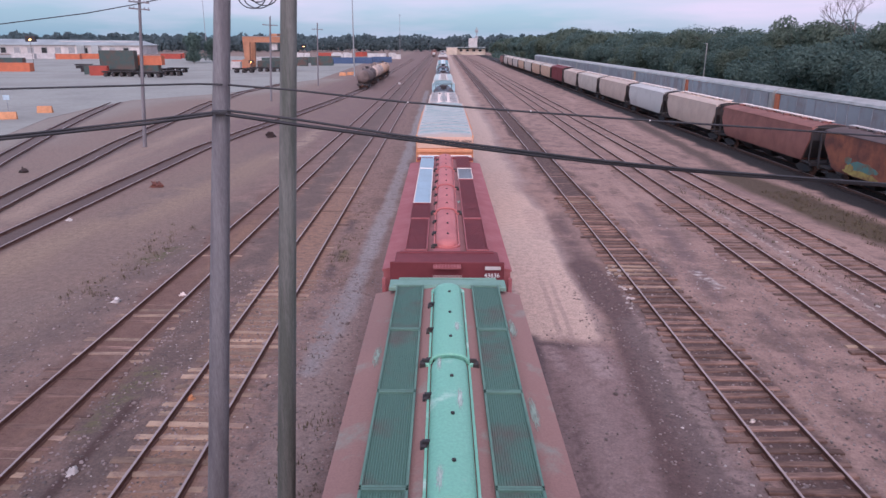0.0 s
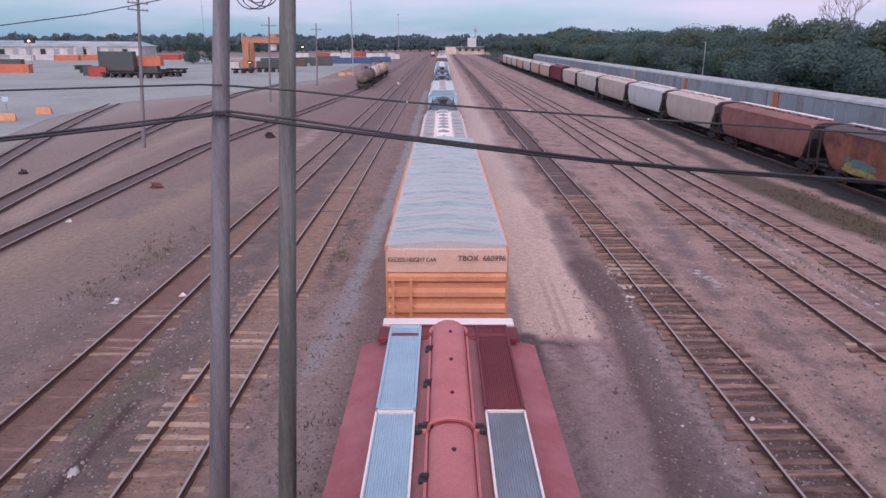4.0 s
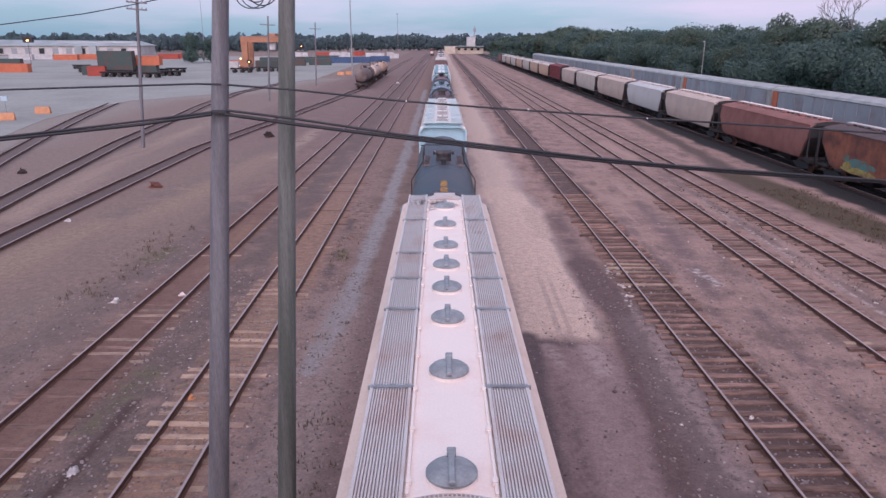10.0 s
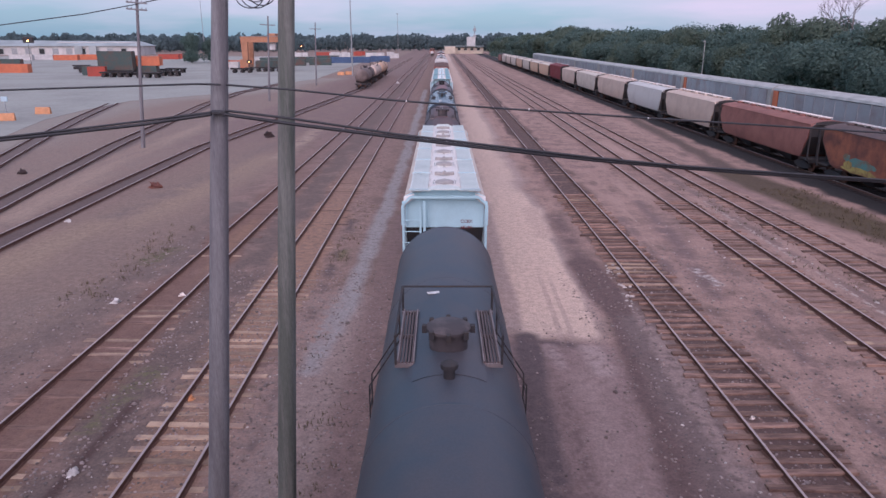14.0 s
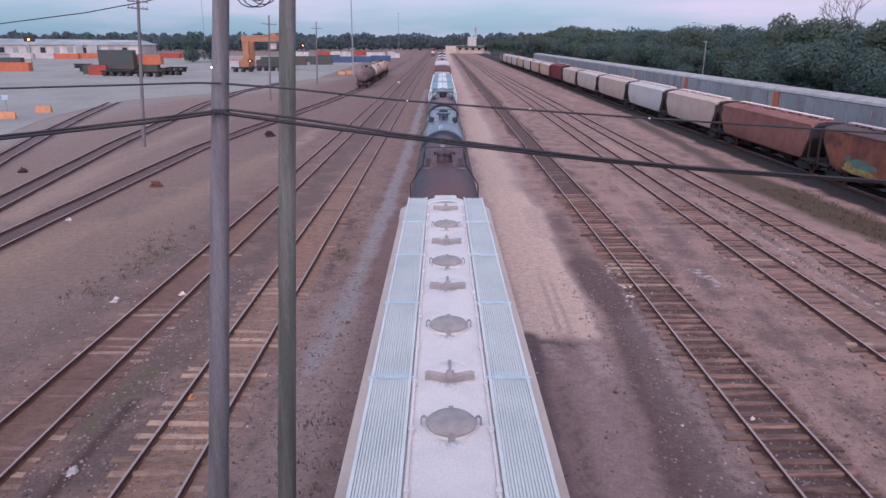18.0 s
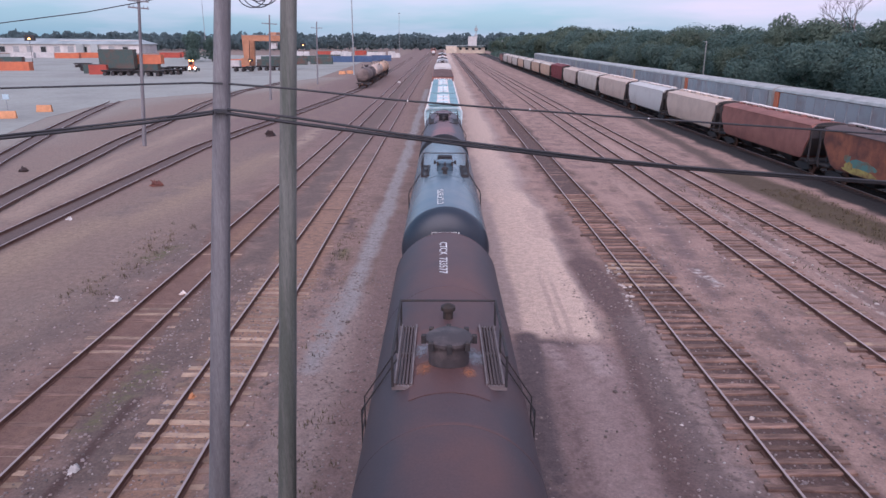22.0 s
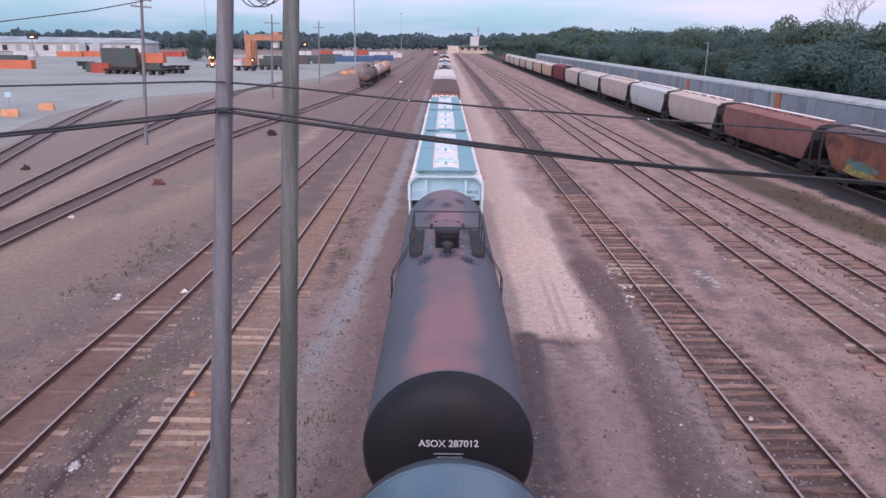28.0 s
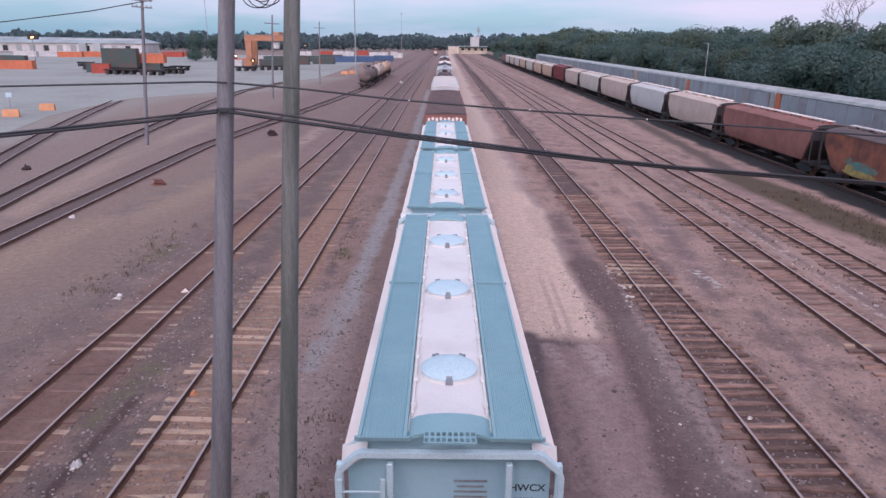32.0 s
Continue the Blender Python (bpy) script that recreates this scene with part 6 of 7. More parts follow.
PARKED = [("rust red open-sided hopper with painted graffiti", 33.5, 52.2, "rust_car", "brown_roof", 4.05, False, 0),
          ("brown red covered hopper with a pale roof walk", 52.2, 71.2, "brick_red", "brick_red", 4.02, True, 0),
          ("pinkish tan covered hopper with rounded sides", 71.2, 88.6, "tan_car", "tan_car", 4.05, True, 0),
          ("pale grey covered hopper with rounded sides", 88.6, 106.6, "pale_car", "pale_car", 4.05, True, 0),
          ("pinkish tan covered hopper with rounded sides", 106.6, 126.6, "tan_car", "tan_car", 4.05, True, 0),
          ("cream covered hopper with rounded sides", 126.6, 146.0, "cream_car", "cream_car", 4.05, True, 0),
          ("pinkish tan covered hopper with rounded sides", 146.0, 163.0, "tan_car", "tan_car", 4.05, True, 0),
          ("dark red hopper with flat ribbed sides", 163.0, 181.0, "red_dark", "red_dark", 4.35, False, 12),
          ("peach covered hopper with rounded sides", 181.0, 200.0, "peach_car", "cream_car", 4.05, True, 0),
          ("peach covered hopper with rounded sides", 200.0, 219.0, "peach_car", "cream_car", 4.05, True, 0),
          ("cream covered hopper with rounded sides", 219.0, 238.0, "cream_car", "cream_car", 4.05, True, 0),
          ("peach covered hopper with rounded sides", 238.0, 257.0, "peach_car", "cream_car", 4.05, True, 0),
          ("cream covered hopper with rounded sides", 257.0, 276.0, "cream_car", "cream_car", 4.05, True, 0),
          ("pinkish tan covered hopper with rounded sides", 276.0, 295.0, "tan_car", "cream_car", 4.05, True, 0),
          ("cream covered hopper with rounded sides", 295.0, 314.0, "cream_car", "cream_car", 4.05, True, 0),
          ("dark brown hopper with rounded sides", 314.0, 333.0, "brick_red", "coal", 4.05, True, 0)]
for label, y0, y1, col, roof, top, curved, ribs in PARKED:
    car = parked_hopper(label, y0, y1, col, roof, top, curved=curved, ribs=ribs, roofwalk="rose_white" if y0 < 130 and y0 > 40 else "grate_grey")
    if y0 < 40:
        # sprayed blocks of colour on the flank
        for q, (dy, z, w, h, mat) in enumerate(((-2.3, 1.85, 3.3, 0.7, "graffiti_teal"), (-2.2, 1.38, 3.9, 0.45, "graffiti_yellow"), (-0.9, 1.6, 1.0, 0.6, "graffiti_yellow"), (-0.6, 2.1, 0.8, 0.5, "graffiti_teal"))):
            if mat not in M:
                M[mat] = material(mat, (0.10, 0.22, 0.20) if "teal" in mat else (0.42, 0.34, 0.10), 0.8, other=(0.2, 0.1, 0.05), cover=0.45, scale=1.5)
            g = Geo()
            n = 16
            ring = [(math.cos(2 * math.pi * i / n) * w / 2 * (1 + 0.12 * math.sin(5 * i + q)), math.sin(2 * math.pi * i / n) * h / 2 * (1 + 0.2 * math.sin(3 * i + q))) for i in range(n)]
            g.loft([[(-1.515 - d - q * 0.003, 5.6 + dy + u, z + v) for u, v in ring] for d in (0.0, 0.012)])
            part("graffiti", g, M[mat], car)


def car_carrier(y0, y1, x, end_mat):
    length = y1 - y0 - 0.5
    car = thing("car_carrier", "grey enclosed car carrier with perforated side panels", "freight car", group="parked car carriers")
    h, w, top = length / 2, 2.95, 5.25
    part("deck", Geo().box(0, 0, 1.0, w, length, 0.36, chamfer=0.04), M["rack_frame"], car)
    roof = [(-w / 2 - 0.03, top - 0.42), (-w / 2 + 0.08, top - 0.20), (-w / 2 + 0.5, top - 0.03), (0, top), (w / 2 - 0.5, top - 0.03), (w / 2 - 0.08, top - 0.20), (w / 2 + 0.03, top - 0.42)]
    part("roof", Geo().prism(roof + [(w / 2 - 0.06, top - 0.46), (-w / 2 + 0.06, top - 0.46)], -h, h), M["rack_roof"], car)
    n = 14
    for s in (-1, 1):
        for i in range(n):
            y = -h + 1.2 + (i + 0.5) * (length - 2.4) / n
            part("side_panel", Geo().box(s * (w / 2 - 0.03), y, 2.98, 0.05, (length - 2.4) / n - 0.12, 3.56, chamfer=0.01), M["rack_side"], car)
            part("side_post", Geo().box(s * w / 2, y - (length - 2.4) / n / 2, 2.98, 0.09, 0.1, 3.6), M["rack_frame"], car)
    for s in (-1, 1):
        for q in (-1, 1):
            part("end_door", Geo().box(q * 0.74, s * (h - 0.1), 2.95, 1.44, 0.1, 3.65, chamfer=0.02), M[end_mat if s > 0 else "rack_roof"], car)
            part("end_panel", Geo().box(q * (w / 2 - 0.02), s * (h - 0.55), 2.98, 0.09, 0.95 if s > 0 else 0.7, 3.58, chamfer=0.02), M[end_mat if s > 0 else "rack_roof"], car, "orange painted end panel" if s > 0 and end_mat == "con_orange" else "pale grey end panel")
    running_gear(car, h + 0.2, h - 2.6)
    car.matrix_basis = pose(x, (y0 + y1) / 2, RAIL, 0, 0, 0.3)


for k, m in enumerate(("con_orange", "con_orange", "con_orange", "peach_car", "rack_roof", "rack_roof", "rack_roof", "rack_roof", "rack_roof")):
    y0 = 19.5 + 28.0 * k
    car_carrier(y0, y0 + 28.0, 37.25 - (y0 + 14) * 0.003, m)



# ---- the road bridge that the view is taken from, behind and below the eye ----
bridge = thing("bridge", "concrete road bridge across the railway yard", "bridge", kind="structure")
part("deck", Geo().box(0, -4.5, 7.7, 130, 9.2, 1.0, chamfer=0.05), M["concrete"], bridge)
for y in (-8.8, -0.15):
    part("parapet", Geo().box(0, y, 8.75, 130, 0.3, 1.1, chamfer=0.03), M["concrete"], bridge)
for x in (-44, -16.5, 5.0, 24.5, 48):
    part("pier", Geo().box(x, -4.5, 3.5, 1.2, 6.0, 7.4, chamfer=0.1), M["concrete"], bridge)


# ---- poles and overhead lines by the bridge ----
def pole(name, label, foot, head, r0, r1, mat):
    g = Geo()
    rings = []
    a, b = Vector(foot), Vector(head)
    for k in range(13):
        c = a.lerp(b, k / 12)
        r = r0 + (r1 - r0) * k / 12
        rings.append([(c.x + r * math.cos(2 * math.pi * i / 20) * (1 + 0.02 * math.sin(3 * i + k)), c.y + r * math.sin(2 * math.pi * i / 20) * (1 + 0.02 * math.cos(2 * i + k)), c.z) for i in range(20)])
    return thing(name, label, "utility pole", geo=g.loft(rings), mat=M[mat], smooth=60)


pole("utility_pole", "weathered grey wooden utility pole carrying cables", (-4.17, 10.5, -0.1), (-2.91, 10.5, 13.2), 0.199, 0.098, "pole_grey")
pole("utility_pole", "greenish brown treated wooden utility pole", (-2.99, 11.0, -0.1), (-2.15, 11.0, 13.2), 0.179, 0.110, "pole_green")


def strand(points, r, name, label, mat="cable", beads=0):
    g = Geo()
    fine = []
    for i in range(len(points) - 1):
        for k in range(6):
            fine.append(Vector(points[i]).lerp(Vector(points[i + 1]), k / 6))
    fine.append(Vector(points[-1]))
    g.pipe(fine, r, 8)
    ob = thing(name, label, "cable", geo=g, mat=M[mat], smooth=60)
    return ob


strand([(-10.84, 10.25, 8.17), (-8.67, 10.25, 8.4), (-6.52, 10.25, 8.65), (-5.5, 10.25, 8.76), (-4.41, 10.25, 8.88), (-3.35, 10.25, 9.03)], 0.024, "overhead_cable", "thick black overhead cable bundle lashed to the pole")
strand([(-10.81, 10.25, 8.25), (-8.66, 10.25, 8.46), (-6.52, 10.25, 8.69), (-5.5, 10.25, 8.8), (-4.4, 10.25, 8.93), (-3.35, 10.25, 9.06)], 0.016, "overhead_cable", "thinner black cable running beside the bundle")
strand([(-3.15, 10.25, 9.03), (-2.16, 10.25, 8.89), (-0.67, 10.25, 8.7), (0.84, 10.25, 8.52), (2.28, 10.25, 8.36), (3.56, 10.25, 8.25), (4.68, 10.25, 8.16), (5.71, 10.25, 8.1), (6.73, 10.25, 8.03), (9.18, 10.25, 7.88), (12.24, 10.25, 7.76)], 0.026, "overhead_cable", "thick black overhead cable sagging away from the pole")
strand([(-3.13, 10.22, 9.09), (-2.15, 10.22, 8.97), (-1.33, 10.22, 8.85), (-0.67, 10.22, 8.75), (0.84, 10.22, 8.57), (2.27, 10.22, 8.4), (3.55, 10.22, 8.28), (4.66, 10.22, 8.2), (5.69, 10.22, 8.13), (6.71, 10.22, 8.06), (9.15, 10.22, 7.92), (12.19, 10.22, 7.79)], 0.018, "overhead_cable", "black cable running above the thick one")
strand([(-10.56, 10.3, 9.25), (-8.07, 10.3, 9.32), (-6.42, 10.3, 9.37), (-4.77, 10.3, 9.42), (-3.53, 10.3, 9.46), (-3.19, 10.3, 9.45)], 0.014, "overhead_cable", "thin black overhead cable fixed to the pole")
strand([(-3.09, 10.25, 9.45), (-2.13, 10.25, 9.38), (-0.66, 10.25, 9.23), (0.83, 10.25, 9.12), (2.99, 10.25, 8.98), (4.83, 10.25, 8.87), (6.59, 10.25, 8.76), (8.99, 10.25, 8.65), (11.98, 10.25, 8.54)], 0.014, "overhead_cable", "thin black overhead cable sagging away from the pole")
strand([(-62.55, 67.48, 9.16), (-40.97, 67.48, 11.38), (-32.96, 67.48, 12.37), (-28.15, 67.48, 13.21), (-24.95, 67.48, 13.85), (-14.41, 67.48, 16.08)], 0.045, "overhead_cable", "dark overhead wire passing the yard pole")
thing("cable_tag", "tiny pale tag clipped on the thin cable", "tag", pose(-0.503, 10.235, 9.222), geo=Geo().box(0, 0, 0, 0.02, 0.02, 0.02, chamfer=0.005), mat=M["litter"])
thing("cable_tag", "tiny pale tag clipped on the thin cable", "tag", pose(1.280, 10.235, 9.109), geo=Geo().box(0, 0, 0, 0.02, 0.02, 0.02, chamfer=0.005), mat=M["litter"])
thing("cable_tag", "tiny pale tag clipped on the thin cable", "tag", pose(3.027, 10.235, 8.982), geo=Geo().box(0, 0, 0, 0.02, 0.02, 0.02, chamfer=0.005), mat=M["litter"])
coil = Geo()
for k, (cx, r) in enumerate(((-0.06, 0.20), (0.02, 0.22), (0.10, 0.20), (0.0, 0.17))):
    coil.pipe([(-2.604 + cx + r * math.cos(2 * math.pi * i / 22), 10.250 + 0.03 * k, 10.674 + 0.02 * k + r * 0.9 * math.sin(2 * math.pi * i / 22)) for i in range(23)], 0.008, 5)
coil.pipe([(-3.054, 10.250, 10.874), (-2.004, 10.250, 10.874)], 0.01, 5)
thing("cable_coil", "coil of spare black cable hung between the two poles", "cable", geo=coil, mat=M["cable"])
thing("cable_clamp", "dark steel clamp holding cables to the grey pole", "clamp", geo=Geo().box(-3.252, 10.330, 9.057, 0.25, 0.12, 0.05, chamfer=0.015), mat=M["cable"])


lamp = thing("lamp_post", "thin pale lamp post before the trees", "lamp post", pose(42.65, 116, 0))
part("shaft", Geo().tube((0, 0, 0), (0, 0, 9.9), 0.10, 0.06, 10), M["rack_roof"], lamp)
part("luminaire", Geo().box(-0.1, 0, 9.95, 0.35, 0.2, 0.1, chamfer=0.03), M["rack_roof"], lamp)

# ---- poles of the yard ----
def yard_pole(label, x, y, height, arms=1, lean=0.0, armw=2.4, below=0.5):
    ob = thing("utility_pole", label, "utility pole", pose(x, y, 0, 0, lean, 0), group="poles along the yard")
    part("shaft", Geo().tube((0, 0, 0), (0, 0, height), 0.19, 0.12, 14), M["pole_grey"], ob)
    for k in range(arms):
        z = height - below - k * 0.6
        arm = part("crossarm", Geo().box(0, -0.12, z, armw, 0.1, 0.13), M["pole_grey"], ob)
        for q in (-0.45, -0.25, 0.25, 0.45):
            part("insulator", Geo().lathe([(0.02, z + 0.06), (0.05, z + 0.1), (0.05, z + 0.18), (0.02, z + 0.22)], q * armw, -0.12, 8), M["hatch_grey"], arm)
    return ob


yard_pole("weathered wooden utility pole with crossarms and cable", -29.1, 67.6, 14.6, 2, 4.6, 1.9, 1.2)
yard_pole("weathered wooden pole with one crossarm", -29.5, 121.2, 13.9, 1, 3.0, 2.5, 1.4)
yard_pole("weathered wooden pole with one crossarm", -28.9, 164.6, 13.9, 1, 1.8, 2.5, 1.4)


def light_mast(x, y, height, r=0.22):
    ob = thing("light_mast", "tall slender grey floodlight mast of the yard", "light mast", pose(x, y, 0), group="floodlight masts")
    part("shaft", Geo().tube((0, 0, 0), (0, 0, height), r, r * 0.5, 12), M["hatch_grey"], ob)
    part("lamp_ring", Geo().lathe([(0.2, height - 0.2), (1.0, height), (1.0, height + 0.3), (0.2, height + 0.4)], n=14), M["hatch_grey"], ob)


for x, y, hgt in ((-26.0, 209.9, 27), (-138, 420, 37), (-38, 640, 32)):
    light_mast(x, y, hgt)


def signal_lamp(x, y, z, size, label):
    ob = thing("yard_lamp", label, "lamp", pose(x, y, 0))
    part("post", Geo().tube((0, 0, 0), (0, 0, z), 0.1, 0.08, 8), M["black"], ob)
    part("hood", Geo().box(0, 0.25 * size, z, 1.7 * size, 0.5 * size, 1.0 * size, chamfer=0.15 * size), M["black"], ob)
    part("lens", Geo().box(0, -0.05, z - 0.15 * size, 0.34 * size, 0.12, 0.2 * size, chamfer=0.02), M["lamp_amber"], ob, "glowing amber lens")


signal_lamp(-171.75, 300, 10.07, 2.4, "amber yard lamp in a dark housing on a post")
signal_lamp(-63.80, 330, 7.59, 1.4, "small amber lamp in a dark housing")
signal_lamp(-63.00, 235, 3.31, 0.9, "small amber lamp at the crane foot")


# ---- container yard ----
def container(x, y, z, length, mat, turn=0.0, name="shipping_container", label="", high=2.7):
    ob = thing(name, label or "corrugated steel shipping container on the yard", "container", pose(x, y, z, 0, 0, turn), group="containers in the yard")
    g = Geo()
    n = max(8, int(length / 0.6))
    for s in (-1, 1):
        for i in range(n):
            g.box(-length / 2 + (i + 0.5) * length / n, s * 1.2, high / 2, length / n * 0.55, 0.06, high - 0.3)
    g.box(0, 0, high / 2, length - 0.02, 2.36, high - 0.02)
    part("shell", g, M[mat], ob, smooth=0)
    part("frame", Geo().box(0, -1.2, 0.1, length, 0.1, 0.2).box(0, 1.2, 0.1, length, 0.1, 0.2).box(0, -1.2, high - 0.06, length, 0.1, 0.12).box(0, 1.2, high - 0.06, length, 0.1, 0.12)
         .box(-length / 2, -1.18, high / 2, 0.16, 0.16, high).box(length / 2, -1.18, high / 2, 0.16, 0.16, high).box(-length / 2, 1.18, high / 2, 0.16, 0.16, high).box(length / 2, 1.18, high / 2, 0.16, 0.16, high), M[mat], ob)
    for q in (-0.6, 0.6):
        part("door", Geo().box(length / 2 + 0.03, q, high / 2, 0.06, 1.1, high - 0.25, chamfer=0.01), M[mat], ob)
    return ob


NAMES = {"con_orange": "orange", "con_red": "red", "con_green": "dark green", "con_blue": "navy blue", "con_white": "white"}


def row(spots):
    for x, y, z, l, mat, turn in spots:
        container(x, y, z, l, mat, turn, label=NAMES[mat] + " corrugated shipping container in the yard")


row([(-147.2, 228.6, 0, 10.4, 'con_orange', 0),
     (-136.8, 228.6, 0, 10.2, 'con_orange', 0),
     (-178.4, 289.0, 0, 18.3, 'con_green', 0),
     (-210.7, 380.7, 0, 10.2, 'con_white', 0),
     (-216.3, 370.1, 0, 11.7, 'con_white', 0),
     (-193.2, 370.0, 0, 12.3, 'con_orange', 0),
     (-187.4, 380.7, 0, 11.1, 'con_orange', 0)])
row([(-148.4, 391.8, 0, 10.8, 'con_red', 0),
     (-142.7, 403.7, 0, 9.3, 'con_red', 0),
     (-76.6, 270.9, 0, 5.8, 'con_orange', 0),
     (-73.7, 255.1, 0, 3.2, 'con_white', 0),
     (-80.7, 324.3, 0, 6.4, 'con_white', 0),
     (-65.0, 270.8, 0, 9.7, 'con_green', 0),
     (-63.1, 332.4, 0, 10.5, 'con_green', 0)])
row([(-56.9, 359.5, 0, 11.4, 'con_green', 0),
     (-63.1, 429.7, 0, 6.8, 'con_white', 0),
     (-58.6, 444.1, 0, 4.9, 'con_white', 0),
     (-55.3, 493.8, 0, 6.2, 'con_red', 0),
     (-37.1, 332.3, 0, 8.9, 'con_blue', 0),
     (-29.6, 349.9, 0, 9.4, 'con_blue', 0),
     (-45.8, 328.0, 0, 9.4, 'con_blue', 0)])
row([(-62.0, 292.0, 0, 13.6, 'con_green', 0),
     (-50.5, 300.0, 0, 9.0, 'con_green', 0),
     (-74.0, 318.0, 0, 12.2, 'con_green', 0),
     (-69.7, 470.0, 0, 6.4, 'con_white', 0),
     (-64.0, 474.0, 0, 3.4, 'con_white', 0),
     (-55.5, 480.0, 0, 5.2, 'con_red', 0),
     (-96.0, 468.0, 0, 3.0, 'con_white', 0),
     (-46.0, 476.0, 0, 6.1, 'con_green', 0),
     (-33.0, 470.0, 0, 4.2, 'con_white', 0)])
row([(-27.0, 416.1, 0, 5.3, 'con_white', 0),
     (-75.3, 459.6, 0, 9.1, 'con_red', 0),
     (-86.8, 444.2, 0, 8.8, 'con_white', 0),
     (-40.7, 444.1, 0, 11.2, 'con_white', 0),
     (-96.0, 212.0, 1.54, 10.1, 'con_green', 0),
     (-96.0, 212.0, 4.24, 10.1, 'con_green', 0),
     (-89.4, 215.5, 0, 7.8, 'con_green', 0)])
row([(-89.0, 215.5, 2.7, 9.4, 'con_orange', 0),
     (-99.5, 206.5, 0, 4.6, 'con_red', 12),
     (-103.8, 212.0, 0, 4.4, 'con_green', 0)])


def chassis(x, y, length):
    ob = thing("trailer_chassis", "black stacked container chassis and wheels in the yard", "trailer", pose(x, y, 0), group="chassis in the yard")
    part("frame", Geo().box(0, -0.5, 1.2, length, 0.3, 0.3).box(0, 0.5, 1.2, length, 0.3, 0.3).box(0, 0, 1.45, length, 2.4, 0.18), M["black"], ob)
    wheel = Geo().tube((0, -1.25, 0.52), (0, -0.8, 0.52), 0.52, n=14).tube((0, 0.8, 0.52), (0, 1.25, 0.52), 0.52, n=14).tube((0, -1.2, 0.52), (0, 1.2, 0.52), 0.1, n=8).mesh("axle", M["black"])
    n = max(3, int(length / 2.2))
    for i in range(n):
        part("axle", wheel, None, ob, at=pose((i - (n - 1) / 2) * length / n, 0, 0))


for x, y, l in [(-128.3, 255.2, 5.7), (-118.6, 241.1, 7.7), (-96.1, 217.1, 9.3), (-88.6, 220.7, 8.8), (-84.7, 228.4, 6.2), (-112.8, 228.5, 6.5), (-104.7, 213.6, 4.4), (-91.2, 200.4, 8.9), (-81.0, 197.3, 7.5), (-78.3, 206.7, 5.9), (-63.5, 228.3, 7.3), (-57.1, 236.6, 9.0), (-96.0, 212.0, 10.2)]:
    chassis(x, y, l)


def gantry_crane(x0, x1, y, top):
    ob = thing("gantry_crane", "orange rubber-tyred gantry crane over the container rows", "crane", pose((x0 + x1) / 2, y, 0))
    w = (x1 - x0) / 2
    for s in (-1, 1):
        for q in (-3.5, 3.5):
            leg = part("leg", Geo().loft([[(s * w + a * 0.75, q + b * 0.6, 1.3) for a, b in ((-1, -1), (1, -1), (1, 1), (-1, 1))], [(s * w + a * 1.15, q + b * 0.7, top - 1) for a, b in ((-1, -1), (1, -1), (1, 1), (-1, 1))]]), M["crane"], ob)
            part("tyre", Geo().tube((s * w - 0.4, q, 0.8), (s * w + 0.4, q, 0.8), 0.8, n=18), M["black"], leg)
        part("side_beam", Geo().box(s * w, 0, 1.6, 1.3, 8.6, 0.8, chamfer=0.1), M["crane"], ob)
    for q in (-3.5, 3.5):
        part("girder", Geo().box(0, q, top - 0.9, 2 * w + 2.4, 1.1, 1.9, chamfer=0.1), M["crane"], ob)
        part("walkway", Geo().box(0, q, top + 0.1, 2 * w + 2.4, 1.3, 0.12), M["hatch_grey"], ob)
    part("trolley", Geo().box(w * 0.3, 0, top + 0.5, 2.6, 7.4, 1.0, chamfer=0.1), M["crane"], ob)
    part("cab", Geo().box(w * 0.3, -2.0, top - 3.2, 1.8, 2.0, 2.2, chamfer=0.2), M["con_white"], ob)
    part("machine_house", Geo().box(-w - 1.6, 0, 2.6, 1.6, 4.2, 2.4, chamfer=0.1), M["crane"], ob)


gantry_crane(-65.9, -51.9, 245.5, 11.2)


def warehouse(x0, x1, y, high):
    ob = thing("warehouse", "long white warehouse with a low grey roof and dock doors", "building", pose(0, y, 0))
    part("wall", Geo().box((x0 + x1) / 2, 15, high / 2, x1 - x0, 30, high), M["wall_white"], ob)
    part("roof", Geo().loft([[(x0 - 1, -1, high), (x1 + 1, -1, high), (x1 + 1, 31, high), (x0 - 1, 31, high)], [(x0 - 1, -1, high + 0.4), (x1 + 1, -1, high + 0.4), (x1 + 1, 31, high + 0.4), (x0 - 1, 31, high + 0.4)], [(x0 + 6, 12, high + 4.2), (x1 - 6, 12, high + 3.4), (x1 - 6, 20, high + 3.4), (x0 + 6, 20, high + 4.2)]]), M["roof_grey"], ob)
    part("skylight", Geo().box(x1 - 32, 9, high + 2.6, 56, 3.0, 0.5), M["wall_white"], ob)
    for k in range(11):
        x = x1 - 10 - k * 9.5
        door = part("dock_door", Geo().box(x, -0.08, 2.4, 3.4, 0.2, 3.6), M["hatch_grey" if k % 3 else "glass"], ob)
        part("door_frame", Geo().box(x - 1.9, -0.12, 2.4, 0.3, 0.3, 4.0).box(x + 1.9, -0.12, 2.4, 0.3, 0.3, 4.0).box(x, -0.12, 4.4, 4.1, 0.3, 0.3), M["roof_grey"], door)
    for x, w in ((x1 - 41, 5.2), (x1 - 31, 5.0)):
        part("bay", Geo().box(x, -0.8, high / 2, w, 1.6, high), M["roof_grey"], ob)


warehouse(-330.7, -210.4, 500, 5.8)


